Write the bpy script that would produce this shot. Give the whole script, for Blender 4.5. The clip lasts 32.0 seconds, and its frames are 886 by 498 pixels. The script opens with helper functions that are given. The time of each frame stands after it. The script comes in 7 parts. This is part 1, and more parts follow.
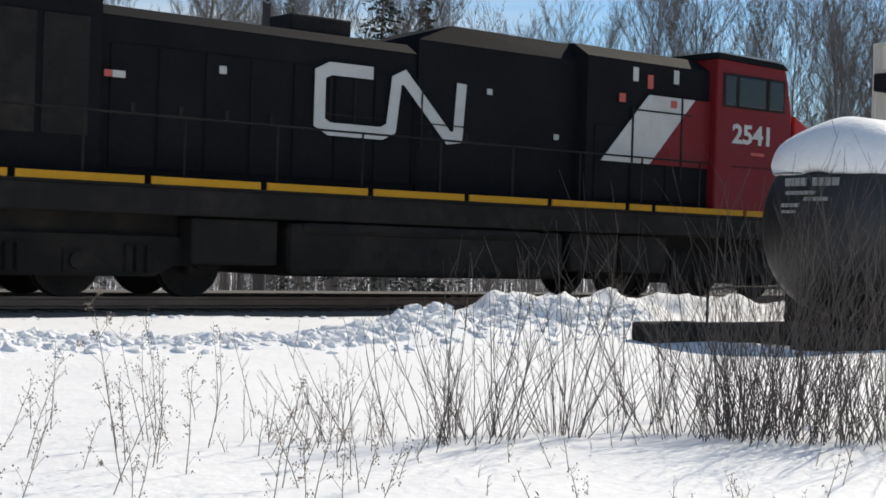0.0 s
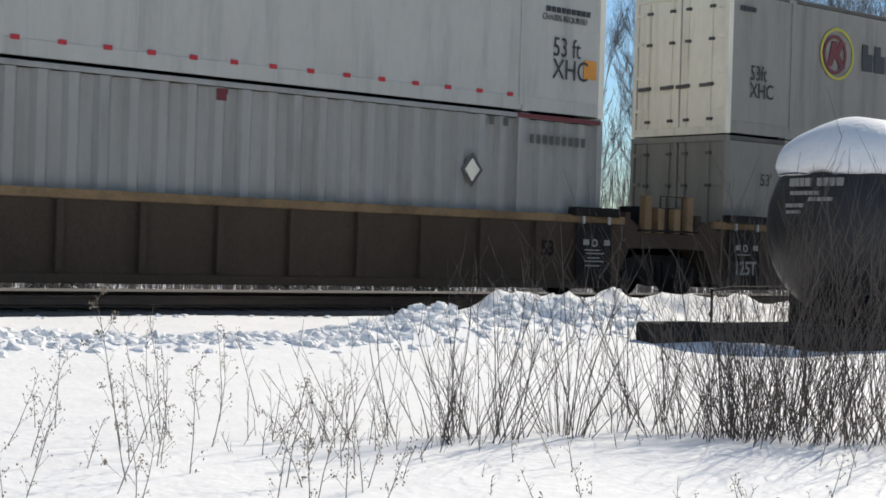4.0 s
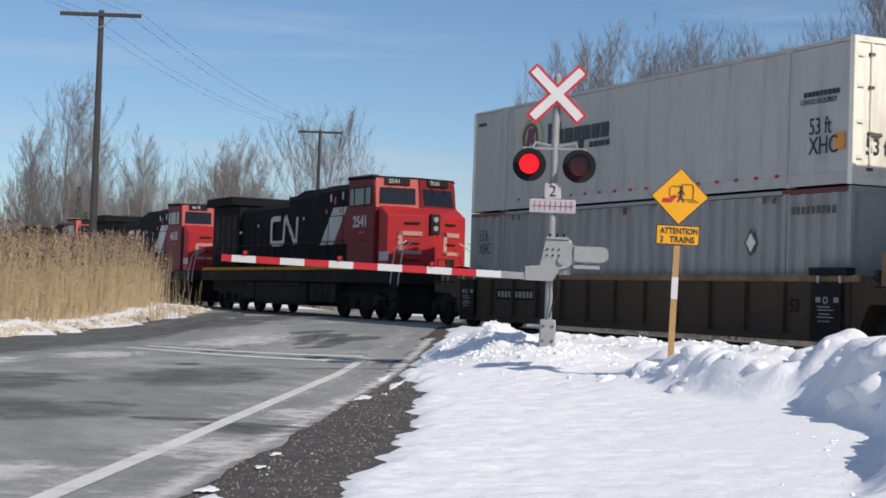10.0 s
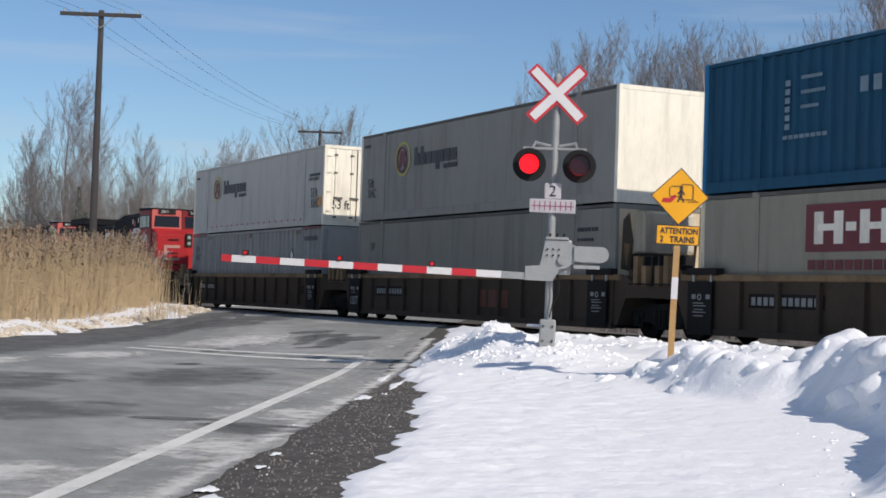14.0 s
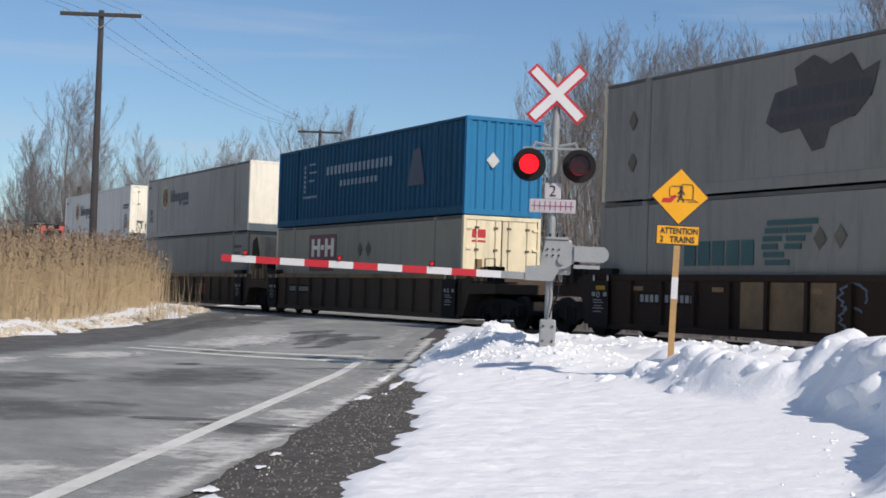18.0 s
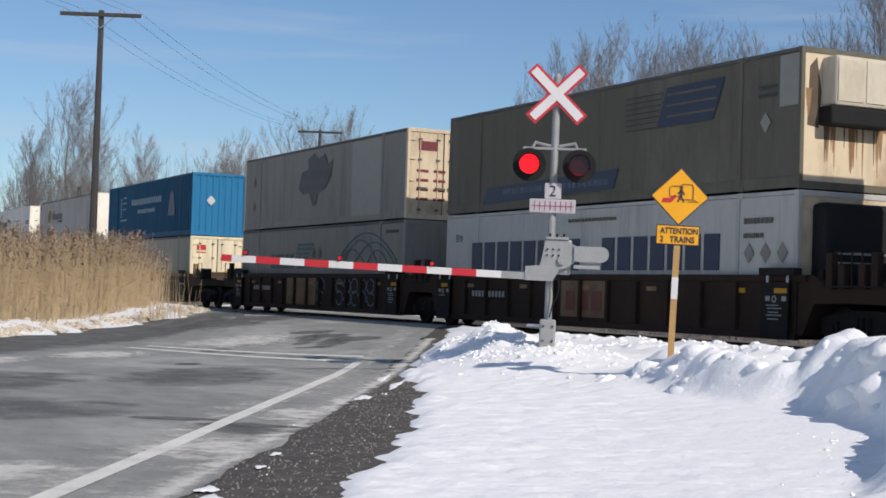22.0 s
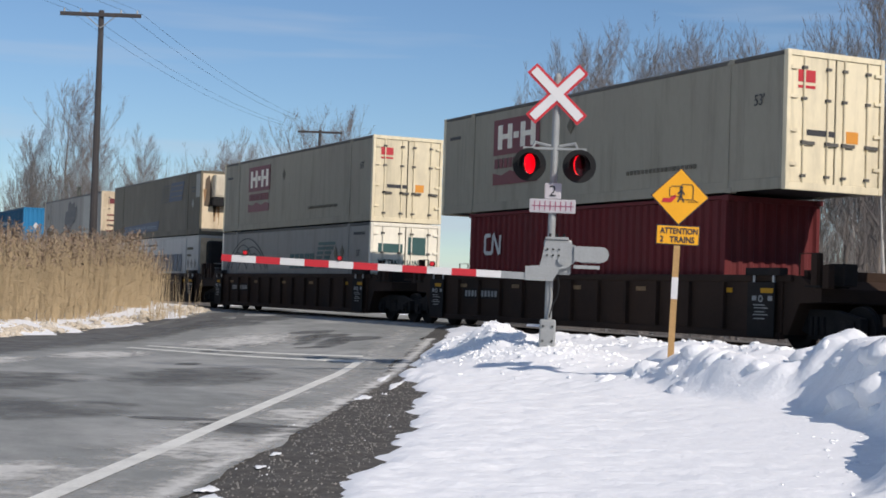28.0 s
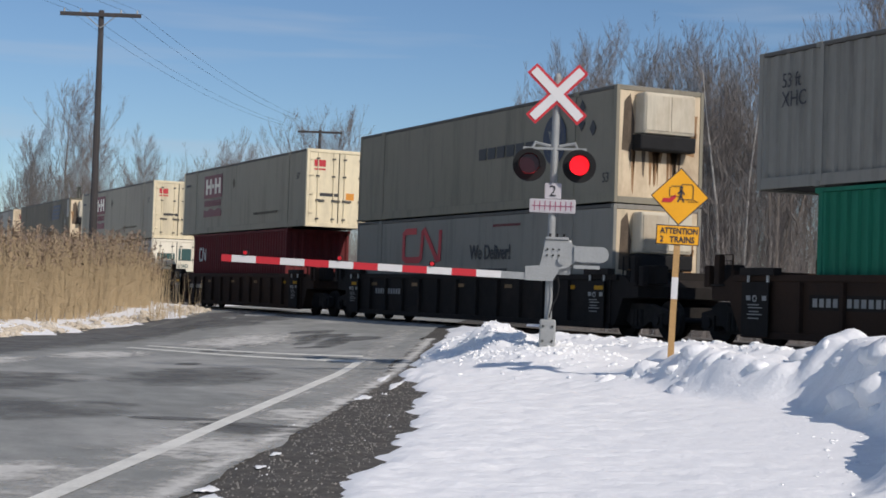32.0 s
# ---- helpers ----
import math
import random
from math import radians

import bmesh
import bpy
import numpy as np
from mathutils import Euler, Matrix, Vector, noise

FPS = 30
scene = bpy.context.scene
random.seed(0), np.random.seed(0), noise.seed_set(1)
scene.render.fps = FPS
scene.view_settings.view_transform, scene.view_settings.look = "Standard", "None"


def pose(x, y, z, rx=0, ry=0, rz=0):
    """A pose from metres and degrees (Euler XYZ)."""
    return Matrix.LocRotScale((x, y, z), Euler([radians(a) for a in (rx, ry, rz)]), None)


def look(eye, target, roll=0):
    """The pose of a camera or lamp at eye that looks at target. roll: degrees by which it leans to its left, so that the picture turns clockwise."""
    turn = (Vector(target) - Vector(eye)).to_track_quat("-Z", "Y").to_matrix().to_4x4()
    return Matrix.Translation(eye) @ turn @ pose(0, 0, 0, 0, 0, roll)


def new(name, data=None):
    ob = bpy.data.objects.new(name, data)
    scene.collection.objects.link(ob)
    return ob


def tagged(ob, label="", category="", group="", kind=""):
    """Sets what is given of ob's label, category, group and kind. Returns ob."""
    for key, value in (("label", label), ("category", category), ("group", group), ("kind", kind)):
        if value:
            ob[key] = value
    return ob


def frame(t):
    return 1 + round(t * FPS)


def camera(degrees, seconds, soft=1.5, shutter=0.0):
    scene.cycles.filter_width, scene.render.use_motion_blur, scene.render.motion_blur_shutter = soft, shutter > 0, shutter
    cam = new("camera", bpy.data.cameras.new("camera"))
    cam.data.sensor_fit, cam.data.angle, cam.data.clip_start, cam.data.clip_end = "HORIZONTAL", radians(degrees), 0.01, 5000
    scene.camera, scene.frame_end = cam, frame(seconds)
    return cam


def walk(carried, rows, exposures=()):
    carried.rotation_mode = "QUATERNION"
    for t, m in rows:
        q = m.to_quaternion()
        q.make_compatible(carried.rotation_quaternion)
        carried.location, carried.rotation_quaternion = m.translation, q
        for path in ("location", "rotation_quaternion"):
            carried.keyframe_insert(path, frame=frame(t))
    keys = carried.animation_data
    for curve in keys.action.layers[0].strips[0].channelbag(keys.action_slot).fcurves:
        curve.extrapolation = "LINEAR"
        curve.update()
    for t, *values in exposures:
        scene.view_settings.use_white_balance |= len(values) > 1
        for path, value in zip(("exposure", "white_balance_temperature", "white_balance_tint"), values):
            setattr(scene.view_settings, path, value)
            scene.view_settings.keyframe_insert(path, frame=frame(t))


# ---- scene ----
cam = camera(32.86, 32.0, soft=1.7, shutter=0.08)

# The camera stands beside the road, rail tops lie at z = 0, the track runs along x.
EYE = (0.0, 0.0, 0.87)
# seconds, degrees left of the track's normal, degrees up, lean
TURNS = (
    (0.0, -38.73, -0.07, 1.69),
    (2.5, -38.73, -0.07, 1.69),
    (4.3, -38.56, -0.09, 1.79),
    (4.5, -38.56, -0.09, 1.79),
    (4.8, -36.35, -0.23, 2.14),
    (5.0, -32.28, -0.32, 2.29),
    (5.4, -16.13, -0.68, 2.97),
    (5.7, 0.94, -0.94, 2.87),
    (6.0, 21.75, -1.22, 3.12),
    (6.3, 37.24, -1.53, 3.53),
    (6.6, 43.71, -1.25, 2.33),
    (7.0, 50.93, -0.30, 0.80),
    (7.5, 58.52, 0.76, 0.59),
    (8.0, 62.82, 1.30, 0.93),
    (8.5, 63.89, 1.55, 1.43),
    (9.0, 64.03, 1.73, 1.84),
    (9.6, 64.06, 1.78, 1.85),
    (32.0, 64.06, 1.78, 1.85),
)
def facing(left, up, lean):
    a, b = radians(left), radians(up)
    target = (EYE[0] - math.sin(a) * math.cos(b), EYE[1] + math.cos(a) * math.cos(b), EYE[2] + math.sin(b))
    return look(EYE, target, lean)
walk(cam, [(t, facing(a, b, c)) for t, a, b, c in TURNS],
     exposures=[(0.0, 0.25, 7000, 9), (4.5, 0.22, 7000, 9), (5.0, 0.02, 7000, 9), (5.4, -0.05, 7000, 9), (6.0, -0.2, 6850, 10), (7.0, -0.3, 6750, 11), (8.0, -0.05, 6650, 13), (9.0, 0.03, 6600, 13.5), (28.5, 0.03, 6600, 13.5), (31.0, -0.12, 6600, 13.5), (32.0, -0.12, 6600, 13.5)])

# ---- light ----
SUN_AZ, SUN_EL = radians(76), radians(35.5)      # from the track's normal towards +x, and up
world = bpy.data.worlds.new("sky")
scene.world = world
world.use_nodes = True
wn, wl = world.node_tree.nodes, world.node_tree.links
sky = wn.new("ShaderNodeTexSky")
sky.sky_type, sky.sun_disc = "NISHITA", False
sky.sun_elevation, sky.sun_rotation = SUN_EL, SUN_AZ
sky.air_density, sky.dust_density, sky.ozone_density = 1.0, 0.0, 3.0
wn["Background"].inputs["Strength"].default_value = 0.084
# thin streaks of high cloud
wtc, wmap, cirrus, streak = wn.new("ShaderNodeTexCoord"), wn.new("ShaderNodeMapping"), wn.new("ShaderNodeTexNoise"), wn.new("ShaderNodeMapRange")
wmap.inputs["Rotation"].default_value, wmap.inputs["Scale"].default_value = (radians(4), radians(-3), 0), (1.3, 1.3, 16)
cirrus.inputs["Scale"].default_value, cirrus.inputs["Detail"].default_value = 1.6, 4
streak.inputs["From Min"].default_value, streak.inputs["From Max"].default_value = 0.46, 0.70
streak.inputs["To Max"].default_value = 0.75
wmix = wn.new("ShaderNodeMixRGB")
wmix.inputs["Color2"].default_value = (6.0, 6.9, 8.0, 1)
wl.new(wtc.outputs["Generated"], wmap.inputs["Vector"])
wl.new(wmap.outputs[0], cirrus.inputs["Vector"])
wl.new(cirrus.outputs[0], streak.inputs["Value"])
wl.new(streak.outputs[0], wmix.inputs["Fac"])
deep = wn.new("ShaderNodeMixRGB")
deep.blend_type = "MULTIPLY"
deep.inputs["Fac"].default_value, deep.inputs["Color2"].default_value = 1.0, (0.81, 0.955, 1.085, 1)
wl.new(sky.outputs[0], deep.inputs["Color1"])
wl.new(deep.outputs[0], wmix.inputs["Color1"])
wl.new(wmix.outputs[0], wn["Background"].inputs["Color"])
sun = new("sun", bpy.data.lights.new("sun", "SUN"))
sun.data.energy, sun.data.angle, sun.data.color = 3.85, radians(0.6), (1.0, 0.945, 0.85)
sun_from = Vector((math.sin(SUN_AZ) * math.cos(SUN_EL), math.cos(SUN_AZ) * math.cos(SUN_EL), math.sin(SUN_EL)))
sun.matrix_world = look(sun_from * 100, (0, 0, 0))

# ---- materials ----
def material(name, color, rough=0.6, metal=0.0, vary=0.15, scale=3.0, fine=40.0, bump=0.15, dirt=None, dirt_amount=0.0, dirt_scale=1.2, stretch=(1, 1, 1), spec=0.5, streak=None):
    m = bpy.data.materials.new(name)
    m.use_nodes = True
    n, l = m.node_tree.nodes, m.node_tree.links
    b = n["Principled BSDF"]
    b.inputs["Roughness"].default_value, b.inputs["Metallic"].default_value = rough, metal
    b.inputs["Specular IOR Level"].default_value = spec
    tc, mp = n.new("ShaderNodeTexCoord"), n.new("ShaderNodeMapping")
    mp.inputs["Scale"].default_value = stretch
    l.new(tc.outputs["Object"], mp.inputs["Vector"])
    info = n.new("ShaderNodeObjectInfo")
    big, small = n.new("ShaderNodeTexNoise"), n.new("ShaderNodeTexNoise")
    for q, s, d in ((big, scale, 5), (small, fine, 3)):
        q.noise_dimensions = "4D"
        q.inputs["Scale"].default_value, q.inputs["Detail"].default_value = s, d
        l.new(mp.outputs[0], q.inputs["Vector"])
        mul = n.new("ShaderNodeMath")
        mul.operation = "MULTIPLY"
        mul.inputs[1].default_value = 20.0
        l.new(info.outputs["Random"], mul.inputs[0])
        l.new(mul.outputs[0], q.inputs["W"])
    add = n.new("ShaderNodeMath")
    add.operation = "ADD"
    l.new(big.outputs[0], add.inputs[0])
    l.new(small.outputs[0], add.inputs[1])
    ramp = n.new("ShaderNodeMapRange")
    ramp.inputs["From Min"].default_value, ramp.inputs["From Max"].default_value = 0.6, 1.4
    ramp.inputs["To Min"].default_value, ramp.inputs["To Max"].default_value = 1 - vary, 1 + vary
    l.new(add.outputs[0], ramp.inputs["Value"])
    sc = n.new("ShaderNodeVectorMath")
    sc.operation = "SCALE"
    sc.inputs[0].default_value = color[:3]
    l.new(ramp.outputs[0], sc.inputs["Scale"])
    out = sc.outputs[0]
    if dirt:
        dn = n.new("ShaderNodeTexNoise")
        dn.noise_dimensions = "4D"
        dn.inputs["Scale"].default_value, dn.inputs["Detail"].default_value, dn.inputs["Roughness"].default_value = dirt_scale, 8, 0.68
        l.new(mp.outputs[0], dn.inputs["Vector"])
        l.new(mul.outputs[0], dn.inputs["W"])
        dr = n.new("ShaderNodeMapRange")
        dr.inputs["From Min"].default_value, dr.inputs["From Max"].default_value = 0.48, 0.75
        dr.inputs["To Max"].default_value = dirt_amount
        l.new(dn.outputs[0], dr.inputs["Value"])
        mix = n.new("ShaderNodeMix")
        mix.data_type = "RGBA"
        mix.inputs["B"].default_value = (*dirt, 1)
        for s in mix.inputs:
            if s.name == "B" and s.type == "RGBA":
                s.default_value = (*dirt, 1)
            if s.name == "A" and s.type == "RGBA":
                l.new(out, s)
        l.new(dr.outputs[0], mix.inputs["Factor"])
        out = [s for s in mix.outputs if s.type == "RGBA"][0]
    if streak:
        run, sm = n.new("ShaderNodeTexNoise"), n.new("ShaderNodeMapping")
        run.noise_dimensions = "4D"
        sm.inputs["Scale"].default_value = (1.5, 1.5, 0.14)
        run.inputs["Scale"].default_value, run.inputs["Detail"].default_value, run.inputs["Roughness"].default_value = 1.6, 6, 0.7
        l.new(tc.outputs["Object"], sm.inputs["Vector"])
        l.new(sm.outputs[0], run.inputs["Vector"])
        l.new(mul.outputs[0], run.inputs["W"])
        sr, smix = n.new("ShaderNodeMapRange"), n.new("ShaderNodeMixRGB")
        sr.inputs["From Min"].default_value, sr.inputs["From Max"].default_value = 0.5, 0.72
        sr.inputs["To Max"].default_value = streak[3]
        l.new(run.outputs[0], sr.inputs["Value"])
        l.new(sr.outputs[0], smix.inputs["Fac"])
        l.new(out, smix.inputs["Color1"])
        smix.inputs["Color2"].default_value = (*streak[:3], 1)
        out = smix.outputs[0]
    l.new(out, b.inputs["Base Color"])
    if bump:
        bp = n.new("ShaderNodeBump")
        bp.inputs["Strength"].default_value, bp.inputs["Distance"].default_value = bump, 0.02
        l.new(add.outputs[0], bp.inputs["Height"])
        l.new(bp.outputs[0], b.inputs["Normal"])
    return m

def glowing(name, color, strength):
    m = material(name, color, 0.3, bump=0, vary=0.03)
    b = m.node_tree.nodes["Principled BSDF"]
    b.inputs["Emission Color"].default_value, b.inputs["Emission Strength"].default_value = (*color, 1), strength
    return m

SNOW = material("snow", (0.87, 0.868, 0.875), 0.75, vary=0.05, scale=5, fine=14, bump=0.6, spec=0.3)
SNOW_CLOD = material("snow_clods", (0.84, 0.84, 0.845), 0.8, vary=0.07, scale=3, fine=20, bump=0.5, spec=0.3)
ASPHALT = material("asphalt", (0.236, 0.239, 0.226), 0.88, vary=0.35, scale=2.2, fine=80, bump=0.45, dirt=(0.46, 0.45, 0.425), dirt_amount=0.95, dirt_scale=0.38, stretch=(0.7, 1.2, 1))
GRAVEL = material("gravel", (0.065, 0.058, 0.05), 0.95, vary=0.6, scale=9, fine=45, bump=0.9, dirt=(0.2, 0.18, 0.16), dirt_amount=0.5, dirt_scale=6)
LINE = material("line_paint", (0.70, 0.685, 0.63), 0.8, vary=0.25, scale=5, fine=50, dirt=(0.3, 0.295, 0.28), dirt_amount=0.75, dirt_scale=2.5)
BALLAST = material("ballast", (0.12, 0.11, 0.10), 0.95, vary=0.5, scale=5, fine=25, bump=0.8)
TIE = material("creosoted_wood", (0.06, 0.045, 0.035), 0.9, vary=0.3)
RAIL = material("rail_steel", (0.16, 0.12, 0.10), 0.5, 0.6, vary=0.2)
LOCO_BLACK = material("black_paint", (0.011, 0.011, 0.0125), 0.8, vary=0.3, scale=0.9, fine=18, bump=0.05, dirt=(0.03, 0.029, 0.028), dirt_amount=0.2, dirt_scale=0.8, spec=0.06)
# nose in the cab's red, brightened for the sun on it
LOCO_NOSE = material("sunlit_red_paint", (0.40, 0.022, 0.024), 0.6, spec=0.25, vary=0.15, scale=1.2, bump=0.03, dirt=(0.16, 0.03, 0.03), dirt_amount=0.5)
# cab red, darkened for the side in shade
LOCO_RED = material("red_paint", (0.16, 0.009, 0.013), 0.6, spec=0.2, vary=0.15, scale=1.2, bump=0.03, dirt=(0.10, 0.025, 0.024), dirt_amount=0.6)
LOCO_WHITE = material("white_paint", (0.5, 0.5, 0.485), 0.65, spec=0.2, vary=0.1, bump=0.03, dirt=(0.3, 0.29, 0.27), dirt_amount=0.5)
UNDER = material("grimy_black", (0.012, 0.011, 0.0105), 0.85, spec=0.25, vary=0.4, bump=0.3, dirt=(0.06, 0.05, 0.042), dirt_amount=0.5)
YELLOW = material("yellow_stripe", (0.46, 0.24, 0.02), 0.75, spec=0.15, vary=0.12)
GLASS_DARK = material("cab_glass", (0.012, 0.014, 0.017), 0.1, vary=0.05, bump=0, spec=0.4)
RIM_STEEL = material("bare_steel", (0.3, 0.3, 0.3), 0.4, 0.8)
# red paled for sun glare on the window surround, also for small plates
LOCO_PINK = material("pale_red_paint", (0.46, 0.10, 0.085), 0.65, spec=0.2, vary=0.1, bump=0.03, dirt=(0.45, 0.12, 0.1), dirt_amount=0.4)
LOCO_PALE = material("pale_band_paint", (0.5, 0.27, 0.23), 0.65, spec=0.2, vary=0.12, bump=0.03, dirt=(0.4, 0.12, 0.1), dirt_amount=0.5)
LENS_CLEAR = material("clear_lens", (0.4, 0.43, 0.42), 0.12, 0.3, vary=0.05, bump=0)

# ---- mesh helpers ----
def box(bm, x0, x1, y0, y1, z0, z1):
    v = [bm.verts.new(c) for c in ((x0, y0, z0), (x1, y0, z0), (x1, y1, z0), (x0, y1, z0), (x0, y0, z1), (x1, y0, z1), (x1, y1, z1), (x0, y1, z1))]
    for f in ((3, 2, 1, 0), (4, 5, 6, 7), (0, 1, 5, 4), (1, 2, 6, 5), (2, 3, 7, 6), (3, 0, 4, 7)):
        bm.faces.new([v[i] for i in f])
    return v

def prism(bm, outline, axis, a, b):
    """The outline, pairs in the plane across the axis, drawn out from a to b along it."""
    def at(p, q, s):
        return {"x": (s, p, q), "y": (p, s, q), "z": (p, q, s)}[axis]
    lo = [bm.verts.new(at(p, q, a)) for p, q in outline]
    hi = [bm.verts.new(at(p, q, b)) for p, q in outline]
    n = len(outline)
    faces = [bm.faces.new(lo[::-1]), bm.faces.new(hi)]
    faces += [bm.faces.new((lo[i], lo[(i + 1) % n], hi[(i + 1) % n], hi[i])) for i in range(n)]
    bmesh.ops.recalc_face_normals(bm, faces=faces)
    return lo + hi

def tube(bm, p, q, r, r2=None, n=8, caps=True):
    p, q = Vector(p), Vector(q)
    d = (q - p).normalized()
    u = d.orthogonal().normalized()
    w = d.cross(u)
    r2 = r if r2 is None else r2
    rings = [[bm.verts.new(c + (u * math.cos(2 * math.pi * i / n) + w * math.sin(2 * math.pi * i / n)) * s) for i in range(n)] for c, s in ((p, r), (q, r2))]
    for i in range(n):
        bm.faces.new((rings[0][i], rings[0][(i + 1) % n], rings[1][(i + 1) % n], rings[1][i]))
    if caps:
        bm.faces.new(rings[0][::-1])
        bm.faces.new(rings[1])

def bent(bm, pts, r, n=6):
    """One round bar along the points."""
    pts = [Vector(p) for p in pts]
    rings = []
    u = (pts[1] - pts[0]).orthogonal().normalized()
    for i, p in enumerate(pts):
        d = (pts[min(i + 1, len(pts) - 1)] - pts[max(i - 1, 0)]).normalized()
        u = (u - d * u.dot(d)).normalized()
        w = d.cross(u)
        rings.append([bm.verts.new(p + (u * math.cos(2 * math.pi * k / n) + w * math.sin(2 * math.pi * k / n)) * r) for k in range(n)])
    for a, b in zip(rings, rings[1:]):
        for k in range(n):
            bm.faces.new((a[k], a[(k + 1) % n], b[(k + 1) % n], b[k]))
    bm.faces.new(rings[0][::-1])
    bm.faces.new(rings[-1])

def disc(bm, c, r, axis, depth, n=20):
    a = {"x": Vector((1, 0, 0)), "y": Vector((0, 1, 0)), "z": Vector((0, 0, 1))}[axis]
    tube(bm, Vector(c) - a * depth / 2, Vector(c) + a * depth / 2, r, n=n)

def soften(bm, width=0.02, seg=2):
    bmesh.ops.bevel(bm, geom=list(bm.edges), offset=width, segments=seg, affect="EDGES", profile=0.5)

def mesh_of(name, bm, mat):
    me = bpy.data.meshes.new(name)
    bm.to_mesh(me)
    bm.free()
    me.materials.append(mat)
    return me

def part(name, bm, mat, parent=None, label="", at=None):
    me = bm if isinstance(bm, bpy.types.Mesh) else mesh_of(name, bm, mat)
    ob = new(name, me)
    ob.parent = parent
    if at is not None:
        ob.matrix_basis = at
    if label:
        ob["label"] = label
    return ob

def boxpart(name, dims, mat, parent=None, label="", bevel=0.0):
    bm = bmesh.new()
    box(bm, *dims)
    if bevel:
        soften(bm, bevel)
    return part(name, bm, mat, parent, label)

def from_arrays(name, verts, faces, mat, smooth=False):
    me = bpy.data.meshes.new(name)
    me.from_pydata([tuple(v) for v in verts], [], [tuple(f) for f in faces])
    me.materials.append(mat)
    if smooth:
        me.polygons.foreach_set("use_smooth", [True] * len(me.polygons))
    me.update()
    return me

def thing(name, label, category, group="", at=None):
    e = new(name)
    e.empty_display_size = 0.2
    if at is not None:
        e.matrix_basis = at
    return tagged(e, label, category, group)

def lettering(name, words, height, mat, parent, at, label="", squeeze=1.0, bold=0.0):
    cu = bpy.data.curves.new(name, "FONT")
    cu.body, cu.size, cu.extrude, cu.offset, cu.resolution_u = words, height / 0.7, 0.003, bold, 3
    tmp = new(name, cu)
    dg = bpy.context.evaluated_depsgraph_get()
    me = bpy.data.meshes.new_from_object(tmp.evaluated_get(dg))
    bpy.data.objects.remove(tmp)
    bpy.data.curves.remove(cu)
    me.transform(Matrix.Diagonal((squeeze, 1, 1, 1)))
    # one mesh a letter
    n = len(me.vertices)
    root = list(range(n))
    def find(i):
        while root[i] != i:
            root[i] = root[root[i]]
            i = root[i]
        return i
    for e in me.edges:
        root[find(e.vertices[0])] = find(e.vertices[1])
    spans = {}
    for v in me.vertices:
        r = find(v.index)
        a, b = spans.get(r, (9e9, -9e9))
        spans[r] = (min(a, v.co.x), max(b, v.co.x))
    groups = []
    for r, (a, b) in sorted(spans.items(), key=lambda k: k[1]):
        if groups and a < groups[-1][1] - 0.3 * (b - a):
            groups[-1][0].add(r)
            groups[-1][1] = max(b, groups[-1][1])
        else:
            groups.append([{r}, b])
    co = [v.co.copy() for v in me.vertices]
    polys = [tuple(p.vertices) for p in me.polygons]
    for rs, _ in groups:
        ids = [i for i in range(n) if find(i) in rs]
        back = {i: k for k, i in enumerate(ids)}
        part("letter", from_arrays("letter", [co[i] for i in ids], [tuple(back[i] for i in p) for p in polys if p[0] in back], mat), mat, parent, label, at)
    bpy.data.meshes.remove(me)

# writing that faces -y (the camera's side), and writing that faces +x
def on_side(x, y, z):
    return pose(x, y, z, 90, 0, 0)
def on_end(x, y, z):
    return pose(x, y, z, 90, 0, 90)

# ---- ground ----
def hash2(i, j, seed):
    h = np.sin(i * 127.1 + j * 311.7 + seed * 74.7) * 43758.5453
    return h - np.floor(h)
def vnoise(x, y, seed=0):
    i, j = np.floor(x), np.floor(y)
    u, v = x - i, y - j
    u, v = u * u * (3 - 2 * u), v * v * (3 - 2 * v)
    a, b, c, d = hash2(i, j, seed), hash2(i + 1, j, seed), hash2(i, j + 1, seed), hash2(i + 1, j + 1, seed)
    return (a + (b - a) * u) * (1 - v) + (c + (d - c) * u) * v
def fbm(x, y, seed=0, octaves=4):
    s, amp, tot = 0, 1.0, 0
    for k in range(octaves):
        s, tot = s + amp * vnoise(x * 2 ** k, y * 2 ** k, seed + k), tot + amp
        amp *= 0.5
    return s / tot - 0.5
def smooth(a, b, x):
    t = np.clip((x - a) / (b - a), 0, 1)
    return t * t * (3 - 2 * t)
def hill(x, y, cx, cy, sx, sy, h, turn=0.0):
    c, s = math.cos(radians(turn)), math.sin(radians(turn))
    p, q = (x - cx) * c + (y - cy) * s, -(x - cx) * s + (y - cy) * c
    return h * np.exp(-(p / sx) ** 2 - (q / sy) ** 2)

def bluff(x, y, cx, cy, sx, sy, h, turn=0.0):
    c, s = math.cos(radians(turn)), math.sin(radians(turn))
    p, q = (x - cx) * c + (y - cy) * s, -(x - cx) * s + (y - cy) * c
    return h * np.exp(-((p / sx) ** 2 + (q / sy) ** 2) ** 2)

def cells(x, y, seed=0):
    """Round bumps of irregular size: 1 at a bump's middle, 0 in the creases."""
    i, j = np.floor(x), np.floor(y)
    best = np.full(np.shape(x), 9.0)
    for a in (-1, 0, 1):
        for b in (-1, 0, 1):
            px, py = i + a + hash2(i + a, j + b, seed), j + b + hash2(i + a, j + b, seed + 5)
            best = np.minimum(best, (x - px) ** 2 + (y - py) ** 2)
    return np.clip(1 - best, 0, 1)

